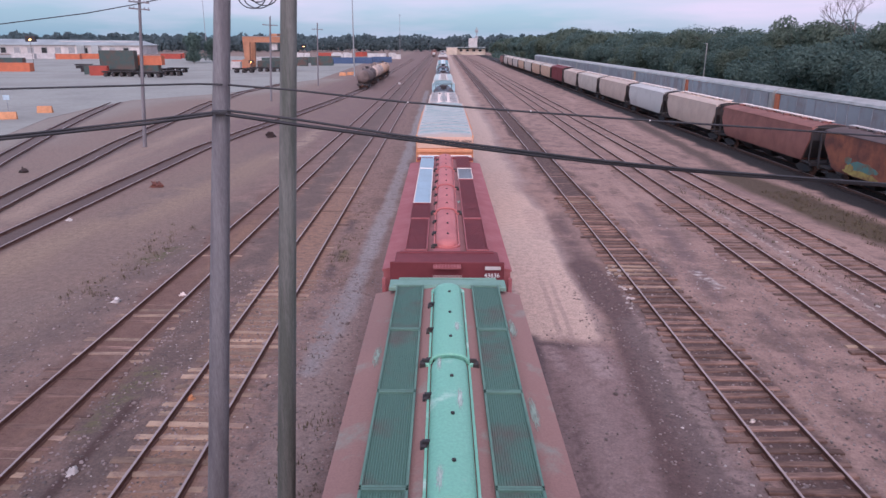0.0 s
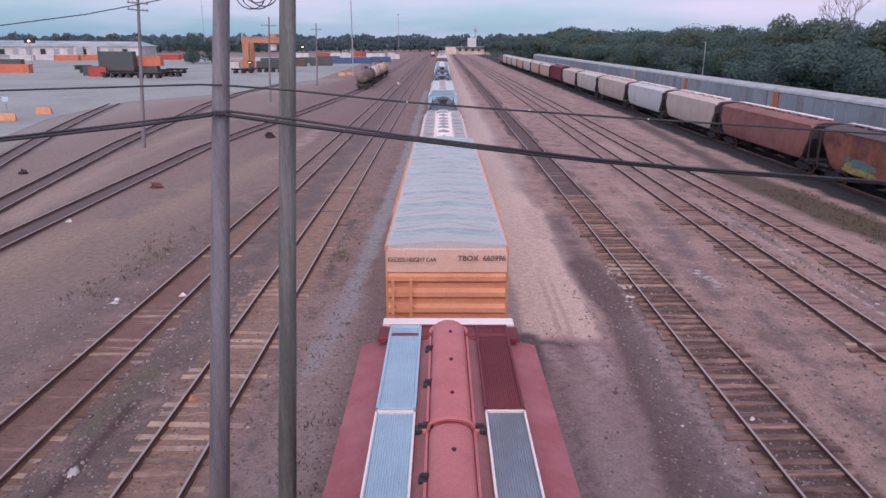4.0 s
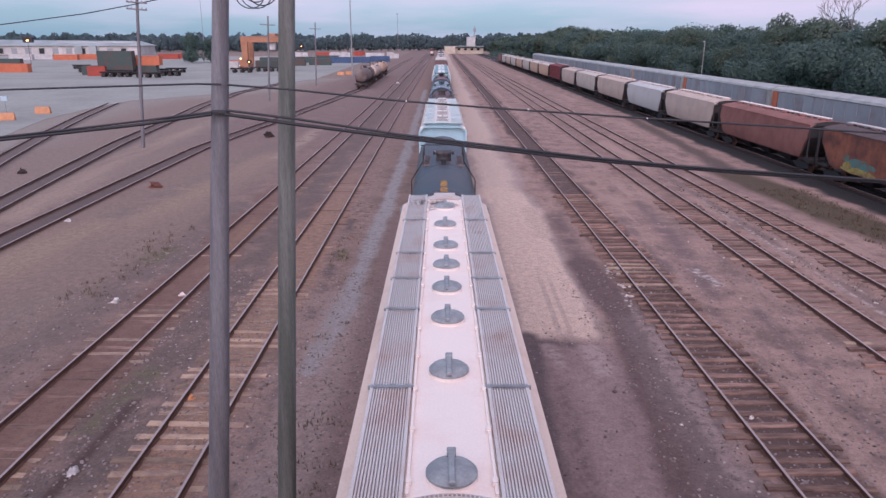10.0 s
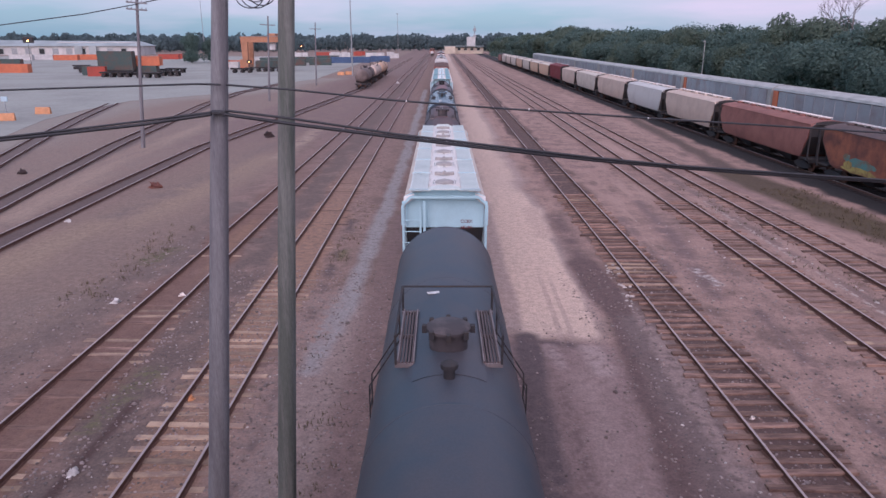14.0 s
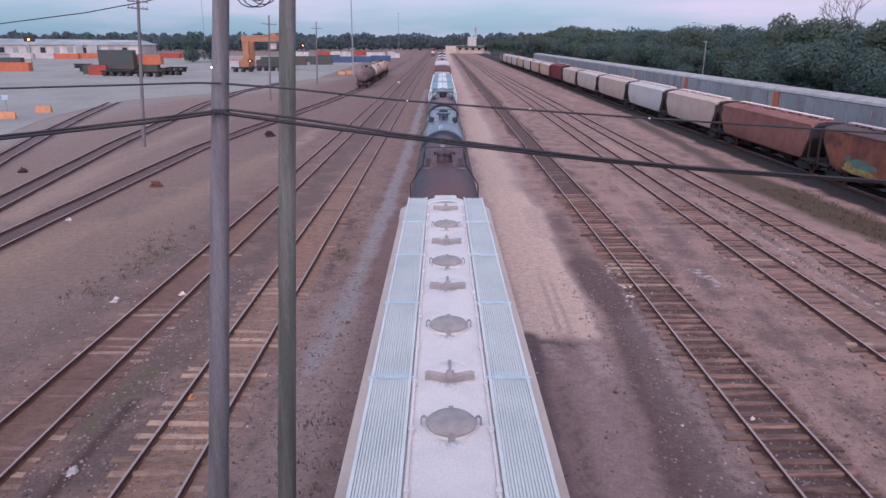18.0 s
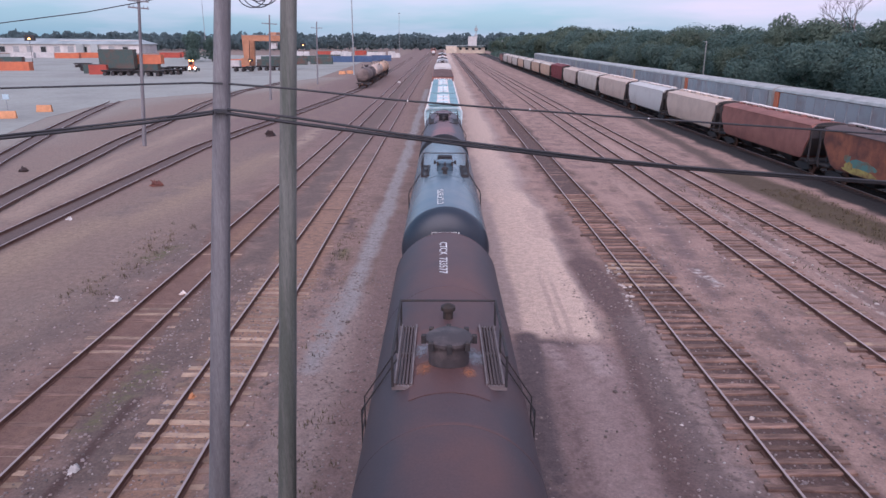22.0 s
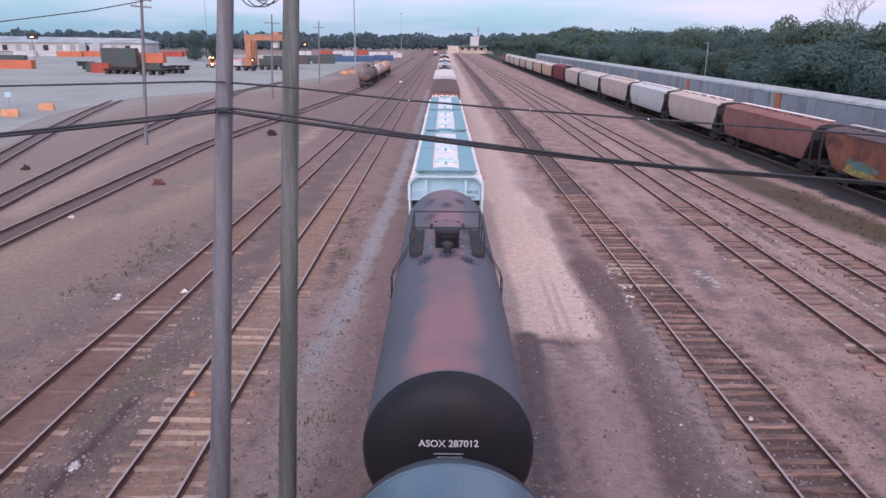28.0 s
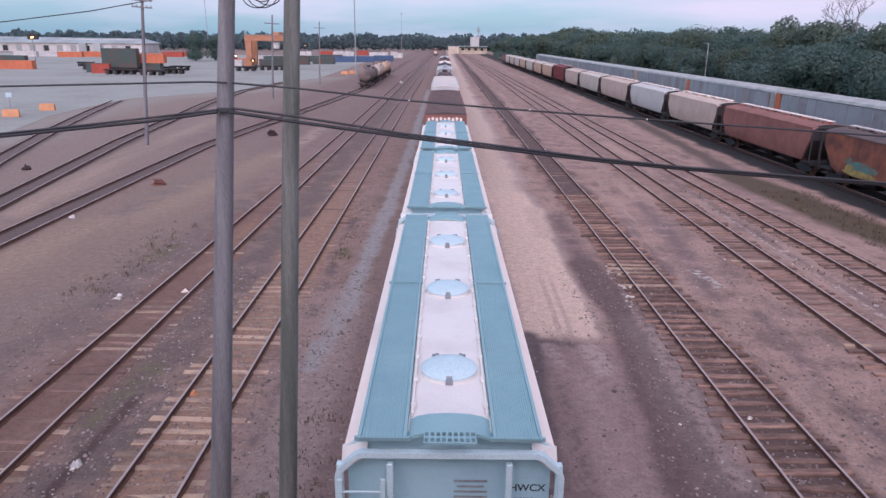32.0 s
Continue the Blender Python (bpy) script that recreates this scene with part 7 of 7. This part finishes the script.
def barrier(x, y, turn, s=1.0):
    ob = thing("traffic_barrier", "faded orange plastic traffic barrier on the concrete", "barrier", pose(x, y, 0.02, 0, 0, turn), group="traffic barriers")
    part("body", Geo().loft([[(a * 1.0 * s, b * 0.32 * s, 0) for a, b in ((-1, -1), (1, -1), (1, 1), (-1, 1))], [(a * 1.0 * s, b * 0.3 * s, 0.3 * s) for a, b in ((-1, -1), (1, -1), (1, 1), (-1, 1))], [(a * 0.95 * s, b * 0.14 * s, 0.95 * s) for a, b in ((-1, -1), (1, -1), (1, 1), (-1, 1))]]), M["barrier"], ob)
    for q in (-0.5, 0.5):
        part("foot", Geo().box(q * s, 0, 0.08 * s, 0.4 * s, 0.75 * s, 0.16 * s, chamfer=0.03), M["barrier"], ob)


for x, y, a in [(-56.4, 90.9, 14), (-56.4, 99.5, 8), (-29.9, 213.3, -5), (-28.1, 216.9, 20)]:
    barrier(x, y, a)

post = thing("marker_post", "pale green marker post with a square head", "post", pose(-63.1, 101.9, 0))
part("stem", Geo().tube((0, 0, 0), (0, 0, 1.6), 0.08, n=8), M["steel"], post)
part("head", Geo().box(0, 0, 1.9, 0.9, 0.12, 0.7, chamfer=0.03), M["pale_grate"], post)
for y0, y1, mat in ((150.5, 168.5, "dust_brown"), (171, 189, "tan_car"), (192, 210, "peach_car")):
    car = tank_car("dusty tan tank car standing on a yard track", y1 - y0, mat, 1.4, 4.0)
    car.matrix_basis = pose(-16.9, (y0 + y1) / 2, RAIL)
    tagged(car, group="parked tank cars")


def factory():
    ob = thing("factory_building", "buff flat-roofed industrial building with a white tower", "building", pose(0, 560, 0))
    part("wall", Geo().box(7.3, 6, 2.7, 8.4, 12, 5.4).box(22.5, 10, 2.2, 22.1, 14, 4.4), M["wall_buff"], ob)
    part("roof", Geo().box(18.3, 9, 5.6, 31.5, 18, 0.3), M["roof_grey"], ob)
    part("tower", Geo().box(23.9, 8, 6.3, 6.6, 8, 12.6), M["wall_white"], ob)
    part("mast", Geo().tube((26.7, 8, 0), (26.7, 8, 20.9), 0.5, 0.3, 8).box(26.7, 8, 17.9, 2.2, 2, 2.4).box(26.7, 8, 12.9, 2.6, 2, 2.4), M["hatch_grey"], ob)
    for k in range(4):
        win = part("window", Geo().box(14.5 + k * 5, 2.9, 3.4, 2.2, 0.2, 1.6), M["glass"], ob)
        part("frame", Geo().box(14.5 + k * 5, 2.85, 4.3, 2.6, 0.2, 0.2).box(14.5 + k * 5, 2.85, 2.5, 2.6, 0.2, 0.2), M["wall_white"], win)


factory()
sign = thing("yard_sign", "white sign board on a post near the far trees", "sign", pose(40.6, 470, 0))
part("post", Geo().tube((0, 0, 0), (0, 0, 7.7), 0.2, n=8), M["hatch_grey"], sign)
part("board", Geo().box(0, -0.2, 7.7, 2.4, 0.2, 4.0, chamfer=0.02), M["con_white"], sign)


def locomotive(x, y):
    ob = thing("locomotive", "brown-red and white locomotive standing far down the line", "locomotive", pose(x, y, RAIL))
    part("hood", Geo().box(0, 6, 2.7, 2.2, 14, 2.6, chamfer=0.3), M["brick_red"], ob)
    cab = part("cab", Geo().box(0, -2.4, 3.0, 3.0, 3.0, 3.2, chamfer=0.35), M["brick_red"], ob)
    part("nose", Geo().box(0, -5.0, 2.1, 2.0, 2.4, 1.6, chamfer=0.3), M["con_white"], ob)
    for q in (-0.7, 0.7):
        part("windscreen", Geo().box(q, -3.92, 3.8, 1.0, 0.06, 0.8, chamfer=0.02), M["glass"], cab)
    part("deck", Geo().box(0, 3.5, 1.25, 3.0, 20, 0.3), M["black"], ob)
    part("headlight", Geo().box(0, -3.95, 4.45, 0.5, 0.1, 0.25), M["con_white"], ob)
    running_gear(ob, 10, 6.5)


locomotive(-5.7, 480)


def yard_tractor():
    ob = thing("yard_tractor", "dark yard tractor with lit headlamps and amber beacons", "truck")
    part("frame", Geo().box(0, 1.6, 0.8, 2.3, 5.2, 0.4, chamfer=0.05), M["black"], ob)
    cab = part("cab", Geo().box(-0.4, -0.2, 2.1, 1.5, 1.8, 2.2, chamfer=0.2), M["con_orange"], ob)
    part("windscreen", Geo().box(-0.4, -1.12, 2.6, 1.2, 0.06, 0.9, chamfer=0.02), M["glass"], cab)
    part("bonnet", Geo().box(0, -1.0, 1.2, 2.2, 1.6, 0.8, chamfer=0.15), M["con_orange"], ob)
    for q in (-0.8, 0.8):
        part("headlamp", Geo().lathe([(0.3, 0), (0.3, 0.1), (0.2, 0.16)], 0, 0, 12), M["lamp_white"], ob, "lit headlamp", at=pose(q, -1.82, 1.15, 90))
        part("beacon", Geo().lathe([(0.2, 3.2), (0.2, 3.5), (0.08, 3.6)], -0.4 + q * 0.6, -0.2, 10), M["lamp_amber"], ob, "glowing amber beacon")
    wheel = Geo().tube((-0.16, 0, 0), (0.16, 0, 0), 0.5, n=16).mesh("tyre", M["black"])
    for x in (-1.05, 1.05):
        for y in (-0.9, 3.2):
            part("wheel", wheel, None, ob, at=pose(x, y, 0.5))
    return ob


TRACTOR = yard_tractor()



# ---- trees ----
def crown_mesh(seed, rx, rz, base, mat, n=2600, leaf=0.23):
    """Many small leaf clumps on the outside of a cluster of overlapping masses."""
    rnd = random.Random(seed)
    masses = [(rnd.uniform(-0.5, 0.5) * rx, rnd.uniform(-0.5, 0.5) * rx, base + rz * rnd.uniform(0.15, 0.85), rnd.uniform(0.38, 0.62) * rx) for _ in range(9)]
    masses.append((0, 0, base + rz * 0.78, 0.55 * rx))
    g = Geo()
    for _ in range(n):
        cx, cy, cz, r = rnd.choice(masses)
        d = Vector((rnd.gauss(0, 1), rnd.gauss(0, 1), rnd.gauss(0, 0.8))).normalized()
        k = r * rnd.uniform(0.70, 1.10)
        p = Vector((cx, cy, cz)) + d * k
        u = (d.orthogonal().normalized() + Vector((rnd.uniform(-0.6, 0.6), rnd.uniform(-0.6, 0.6), rnd.uniform(-0.6, 0.6)))).normalized()
        w = (d + Vector((rnd.uniform(-0.7, 0.7), rnd.uniform(-0.7, 0.7), rnd.uniform(-0.2, 0.9)))).normalized().cross(u).normalized()
        s = leaf * rnd.uniform(0.6, 1.5)
        a, b = u * s, w * s * 0.8
        g.add([p - a, p - b * 0.7 + a * 0.1, p + a, p + b * 0.7 - a * 0.1], [(0, 1, 2, 3)])
    return g.mesh("crown", M[mat], 0)


def trunk_mesh(seed, height, r):
    rnd = random.Random(seed)
    g = Geo().tube((0, 0, -0.1), (0.2, 0.1, height * 0.5), r, r * 0.7, 9, False).tube((0.2, 0.1, height * 0.5), (0.1, 0.3, height * 0.85), r * 0.7, r * 0.3, 9, False)
    for k in range(7):
        z = height * rnd.uniform(0.3, 0.75)
        a = rnd.uniform(0, 6.28)
        l = height * rnd.uniform(0.15, 0.28)
        g.tube((0.2, 0.1, z), (0.2 + l * math.cos(a), 0.1 + l * math.sin(a), z + l * 0.8), r * 0.3, r * 0.1, 6, False)
    return g.mesh("trunk", M["bark"])


SHAPES = ((4.4, 12.5, "leaf"), (5.0, 13.5, "leaf"), (4.0, 11.5, "leaf_pale"), (5.4, 15.0, "leaf"), (4.6, 13.0, "leaf_pale"))
KINDS = [(trunk_mesh(k, h, 0.24), crown_mesh(10 + k, rx, h - 1.0, 0.9, mat, 13000, 0.20), h) for k, (rx, h, mat) in enumerate(SHAPES)]
FAR_KINDS = [(KINDS[k][0], crown_mesh(20 + k, rx, h - 1.0, 0.9, mat, 3600, 0.36), h) for k, (rx, h, mat) in enumerate(SHAPES)]


def tree(x, y, kind, scale, turn, label="leafy green tree in a dense belt beside the yard", high=1.0):
    t, c, h = (KINDS if y < 190 else FAR_KINDS)[kind]
    ob = thing("tree", label, "tree", Matrix.Translation((x, y, 0)) @ Matrix.Rotation(turn, 4, "Z") @ Matrix.Diagonal((scale, scale, scale * high, 1)), group="trees of the tree belt")
    part("trunk", t, None, ob)
    part("crown", c, None, ob)
    return ob


rnd = random.Random(7)
y = 34.0
while y < 560:
    step = 4.4 + y * 0.013
    tall = 13.0 + 2.4 * math.exp(-((y - 305) / 45) ** 2) + 0.5 * math.sin(y * 0.09) - (1.2 if y < 70 else 0.0)
    for lane, (x, share) in enumerate(((46.0, 0.74), (51.0, 0.92), (57.5, 1.0))):
        if lane == 2 and rnd.random() < 0.3:
            continue
        kind = rnd.randrange(5)
        scale = tall * share * rnd.uniform(0.95, 1.04) / SHAPES[kind][1]
        tree(x - 0.012 * y + rnd.uniform(-1.4, 1.4), y + rnd.uniform(-2, 2), kind, scale * 1.12, rnd.uniform(0, 6.28), high=1 / 1.12)
    y += step
tree(58.6, 86.0, 3, 1.12, 0.7, "tall dark leafy tree above the tree belt")
tree(55.2, 78.0, 1, 1.18, 2.7, "tall dark leafy tree above the tree belt")
tree(51.0, 108.0, 2, 0.95, 1.1, "slender tree with sparse top above the belt", 1.3)


for tx, ty, sc in ((-112, 322, 0.95), (-106, 330, 0.8), (-117, 336, 0.85)):
    tree(tx, ty, 1, sc, tx * 0.7, "dark leafy tree standing at the container yard")


def bare_tree(x, y, height):
    ob = thing("dead_tree", "bare dead tree with forked branches above the belt", "tree", pose(x, y, 0))
    rnd = random.Random(21)
    g = Geo()

    def grow(p, d, l, r, depth):
        q = p + d * l
        g.tube(p, q, r, r * 0.65, 6 if r > 0.03 else 4, False)
        if depth:
            for _ in range(3 if depth > 1 else 2):
                grow(q, (d + Vector((rnd.uniform(-0.7, 0.7), rnd.uniform(-0.7, 0.7), rnd.uniform(-0.15, 0.4)))).normalized(), l * rnd.uniform(0.42, 0.66), r * 0.58, depth - 1)

    grow(Vector((0, 0, -0.1)), Vector((-0.05, 0, 1)).normalized(), height * 0.52, 0.17, 6)
    part("bare_crown", g, M["bare_wood"], ob)


bare_tree(55.6, 96.4, 15.0)


def woods(name, label, spots, high, n, seed, mat="leaf"):
    """Distant woods: a mass of leaf clumps over dark trunks."""
    rnd = random.Random(seed)
    g = Geo()
    for (x0, y0), (x1, y1) in zip(spots, spots[1:]):
        for i in range(n):
            u = (i + rnd.random()) / n
            cx, cy = x0 + (x1 - x0) * u, y0 + (y1 - y0) * u + rnd.uniform(-6, 6)
            h = high * rnd.uniform(0.75, 1.18)
            w = rnd.uniform(3.5, 7.5)
            g.tube((cx, cy, 0), (cx, cy, h * 0.6), 0.3, 0.15, 5, False)
            for _ in range(130):
                d = Vector((rnd.gauss(0, 1), rnd.gauss(0, 1), rnd.gauss(0, 1))).normalized() * rnd.uniform(0.75, 1.05)
                p = Vector((cx + d.x * w, cy + d.y * w, h * 0.55 + d.z * h * 0.45))
                a = Vector((rnd.uniform(-1, 1), rnd.uniform(-0.4, 0.4), rnd.uniform(-1, 1))).normalized() * rnd.uniform(0.7, 1.7)
                b = Vector((-a.z, 0.3, a.x)).normalized() * rnd.uniform(0.6, 1.5)
                g.add([p - a, p - b, p + a, p + b], [(0, 1, 2, 3)])
    return thing(name, label, "woods", kind="stuff", geo=g, mat=M[mat], smooth=0)


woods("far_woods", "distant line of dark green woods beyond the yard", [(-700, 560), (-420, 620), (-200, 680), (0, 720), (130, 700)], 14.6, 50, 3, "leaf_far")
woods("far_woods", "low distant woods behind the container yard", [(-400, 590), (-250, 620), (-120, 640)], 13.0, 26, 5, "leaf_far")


def hedge(spots, n, seed):
    rnd = random.Random(seed)
    g = Geo()
    for (x0, y0), (x1, y1) in zip(spots, spots[1:]):
        for i in range(n):
            u = rnd.random()
            p = Vector((x0 + (x1 - x0) * u + rnd.gauss(0, 1.1), y0 + (y1 - y0) * u, abs(rnd.gauss(0, 1.4))))
            a = Vector((rnd.uniform(-1, 1), rnd.uniform(-1, 1), rnd.uniform(-1, 1))).normalized() * rnd.uniform(0.25, 0.6)
            b = a.orthogonal().normalized() * rnd.uniform(0.25, 0.55)
            g.add([p - a, p - b, p + a, p + b], [(0, 1, 2, 3)])
    return thing("undergrowth", "dense dark green undergrowth along the tree belt", "undergrowth", kind="stuff", geo=g, mat=M["leaf"], smooth=0)


hedge([(43.0, 20), (42.5, 120), (40.5, 260), (36, 500)], 5200, 9)


# ---- low weeds and loose stones ----
def tufts(spots, label, seed):
    rnd = random.Random(seed)
    g = Geo()
    for x0, x1, y0, y1, n, tall in spots:
        for _ in range(n):
            x, y = rnd.uniform(x0, x1), rnd.uniform(y0, y1)
            for _ in range(7):
                a = rnd.uniform(0, 6.28)
                h = tall * rnd.uniform(0.5, 1.2)
                px, py = x + rnd.gauss(0, 0.12), y + rnd.gauss(0, 0.12)
                dx, dy = math.cos(a), math.sin(a)
                g.add([(px - dy * 0.02, py + dx * 0.02, -0.03), (px + dy * 0.02, py - dx * 0.02, -0.03), (px + dx * h * 0.5, py + dy * h * 0.5, h)], [(0, 1, 2)])
    return thing("weeds", label, "weeds", kind="stuff", geo=g, mat=M["weed"], smooth=0)


tufts([(-5.3, -4.0, 18, 44, 30, 0.09), (-5.4, -4.3, 31, 36, 22, 0.16), (-15.5, -13.5, 26, 38, 50, 0.14), (22.5, 26.0, 24, 48, 420, 0.15), (-4.4, -2.6, 12, 18, 30, 0.12), (16.8, 18.2, 20, 50, 60, 0.12)], "thin dry weeds growing in the gravel", 4)


def stones(spots, seed):
    rnd = random.Random(seed)
    g = Geo()
    for x0, x1, y0, y1, n, size in spots:
        for _ in range(n):
            x, y = rnd.uniform(x0, x1), y0 + (y1 - y0) * rnd.random() ** 1.5
            s = size * rnd.uniform(0.45, 1.3) * (1.9 if rnd.random() < 0.02 else 1.0)
            a = rnd.uniform(0, 90)
            z = ground_height(x, y)
            g.box(x, y, z + s * 0.18, s * rnd.uniform(0.7, 1.4), s, s * rnd.uniform(0.5, 0.9), a, s * 0.25)
    return thing("loose_gravel", "loose grey and brown ballast stones", "gravel", kind="stuff", geo=g, mat=M["pebble"], smooth=0)


stones([(-5.7, -1.9, 8, 30, 2600, 0.05), (-10.1, -7.7, 9, 30, 1500, 0.055), (5.2, 8.0, 9, 30, 1300, 0.05), (10.0, 14.0, 12, 34, 1500, 0.055), (-16, -12.5, 14, 36, 900, 0.06), (1.9, 5.0, 9, 24, 350, 0.045), (-7.4, -6.0, 9, 30, 900, 0.05), (8.3, 9.7, 9, 30, 900, 0.05)], 6)


def rubble(spots, seed):
    rnd = random.Random(seed)
    g = Geo()
    for x0, x1, y0, y1, n, size in spots:
        for _ in range(n):
            x, y = rnd.uniform(x0, x1), rnd.uniform(y0, y1)
            q = size * rnd.uniform(0.4, 1.2)
            g.box(x, y, ground_height(x, y) + q * 0.15, q * rnd.uniform(0.6, 1.7), q, q * rnd.uniform(0.3, 0.6), rnd.uniform(0, 180), q * 0.2)
    return thing("loose_rubble", "pale broken stones and chips beside the rails", "rubble", kind="stuff", geo=g, mat=M["pale_stone"], smooth=0)


rubble([(7.5, 8.5, 25.5, 31.0, 46, 0.13), (6.6, 8.0, 10, 22, 26, 0.06), (-9.8, -7.8, 11, 26, 60, 0.05), (-5.8, -4.2, 12, 26, 40, 0.05), (-13.5, -12.0, 18, 34, 24, 0.06), (10.2, 13.8, 14, 40, 40, 0.06), (16.6, 17.8, 20, 44, 40, 0.10)], 31)


def litter(x, y, size, turn, label, mat="litter"):
    rnd = random.Random(int(x * 100))
    g = Geo().lathe([(size * 0.5, 0.0), (size * 0.56, size * 0.12), (size * 0.42, size * 0.26), (size * 0.1, size * 0.3)], n=9)
    g.v = [(x1 * rnd.uniform(0.3, 1.25), y1 * rnd.uniform(0.2, 0.75), z1 * rnd.uniform(0.6, 2.2)) for x1, y1, z1 in g.v]
    return thing("litter", label, "litter", pose(x, y, ground_height(x, y), 0, 0, turn), geo=g, mat=M[mat])


for x, y, s, a, label, mat in ((-13.0, 25.9, 0.42, 20, "crumpled white plastic bag on the dirt", "litter"), (-8.93, 14.5, 0.34, 50, "crumpled white paper beside the track", "litter"), (-7.29, 18.1, 0.26, 60, "pale orange chunk of wood on the ties", "barrier"),
                               (8.65, 17.0, 0.17, 0, "pale stone lying between the rails", "rose_white"), (-21.5, 38.7, 0.36, 10, "white litter beside the yard track", "litter"), (-10.4, 172, 0.9, 0, "pale block lying beside the track", "litter"),
                               (-10.6, 26.6, 0.3, 5, "flattened pale board between the rails", "rose_white"), (-32.95, 53.8, 0.8, 0, "dark brown clump of debris", "coal"), (-20.4, 48.4, 0.9, 10, "rusty brown lump of debris", "rust_car"), (-18.7, 75.1, 1.2, 5, "dark lump of debris on the dirt", "coal")):
    litter(x, y, s, a, label, mat)


# ---- what moves ----
def motions():
    for car, y in TRAIN:
        walk(car, [(t, pose(0.14, y - SPEED * t, RAIL)) for t in (0, 8, 16, 24, CLIP)])
    # the wheelsets of the cars that pass below roll on the rails
    for wheel, y in WHEELS:
        walk(wheel, [(k / 10, Matrix.Translation((0, y, 0.46)) @ Matrix.Rotation(SPEED * k / 10 / 0.46, 4, "X")) for k in range(int(CLIP * 10) + 1)])
    rows = [(0, -71.6, 267.1), (10, -73.3, 265.9), (12, -74.8, 260.4), (13, -77.2, 260.3), (16.5, -73.8, 241.0), (19, -75.5, 235.4), (20, -77.3, 234.5), (21, -78.8, 231.3), (22, -79.2, 227.0), (23, -80.4, 226.8), (24, -80.2, 227.3), (25.5, -78.8, 227.6), (27.5, -80.7, 245.1), (28.5, -81.3, 255.2), (32, -81.0, 277.5)]
    walk(TRACTOR, [(t, pose(x, y, 0.02, 0, 0, a)) for (t, x, y), a in zip(rows, (8, 8, -6, -14, -20, -14, -8, 0, 8, 16, 24, 30, 34, 36, 36))])


motions()
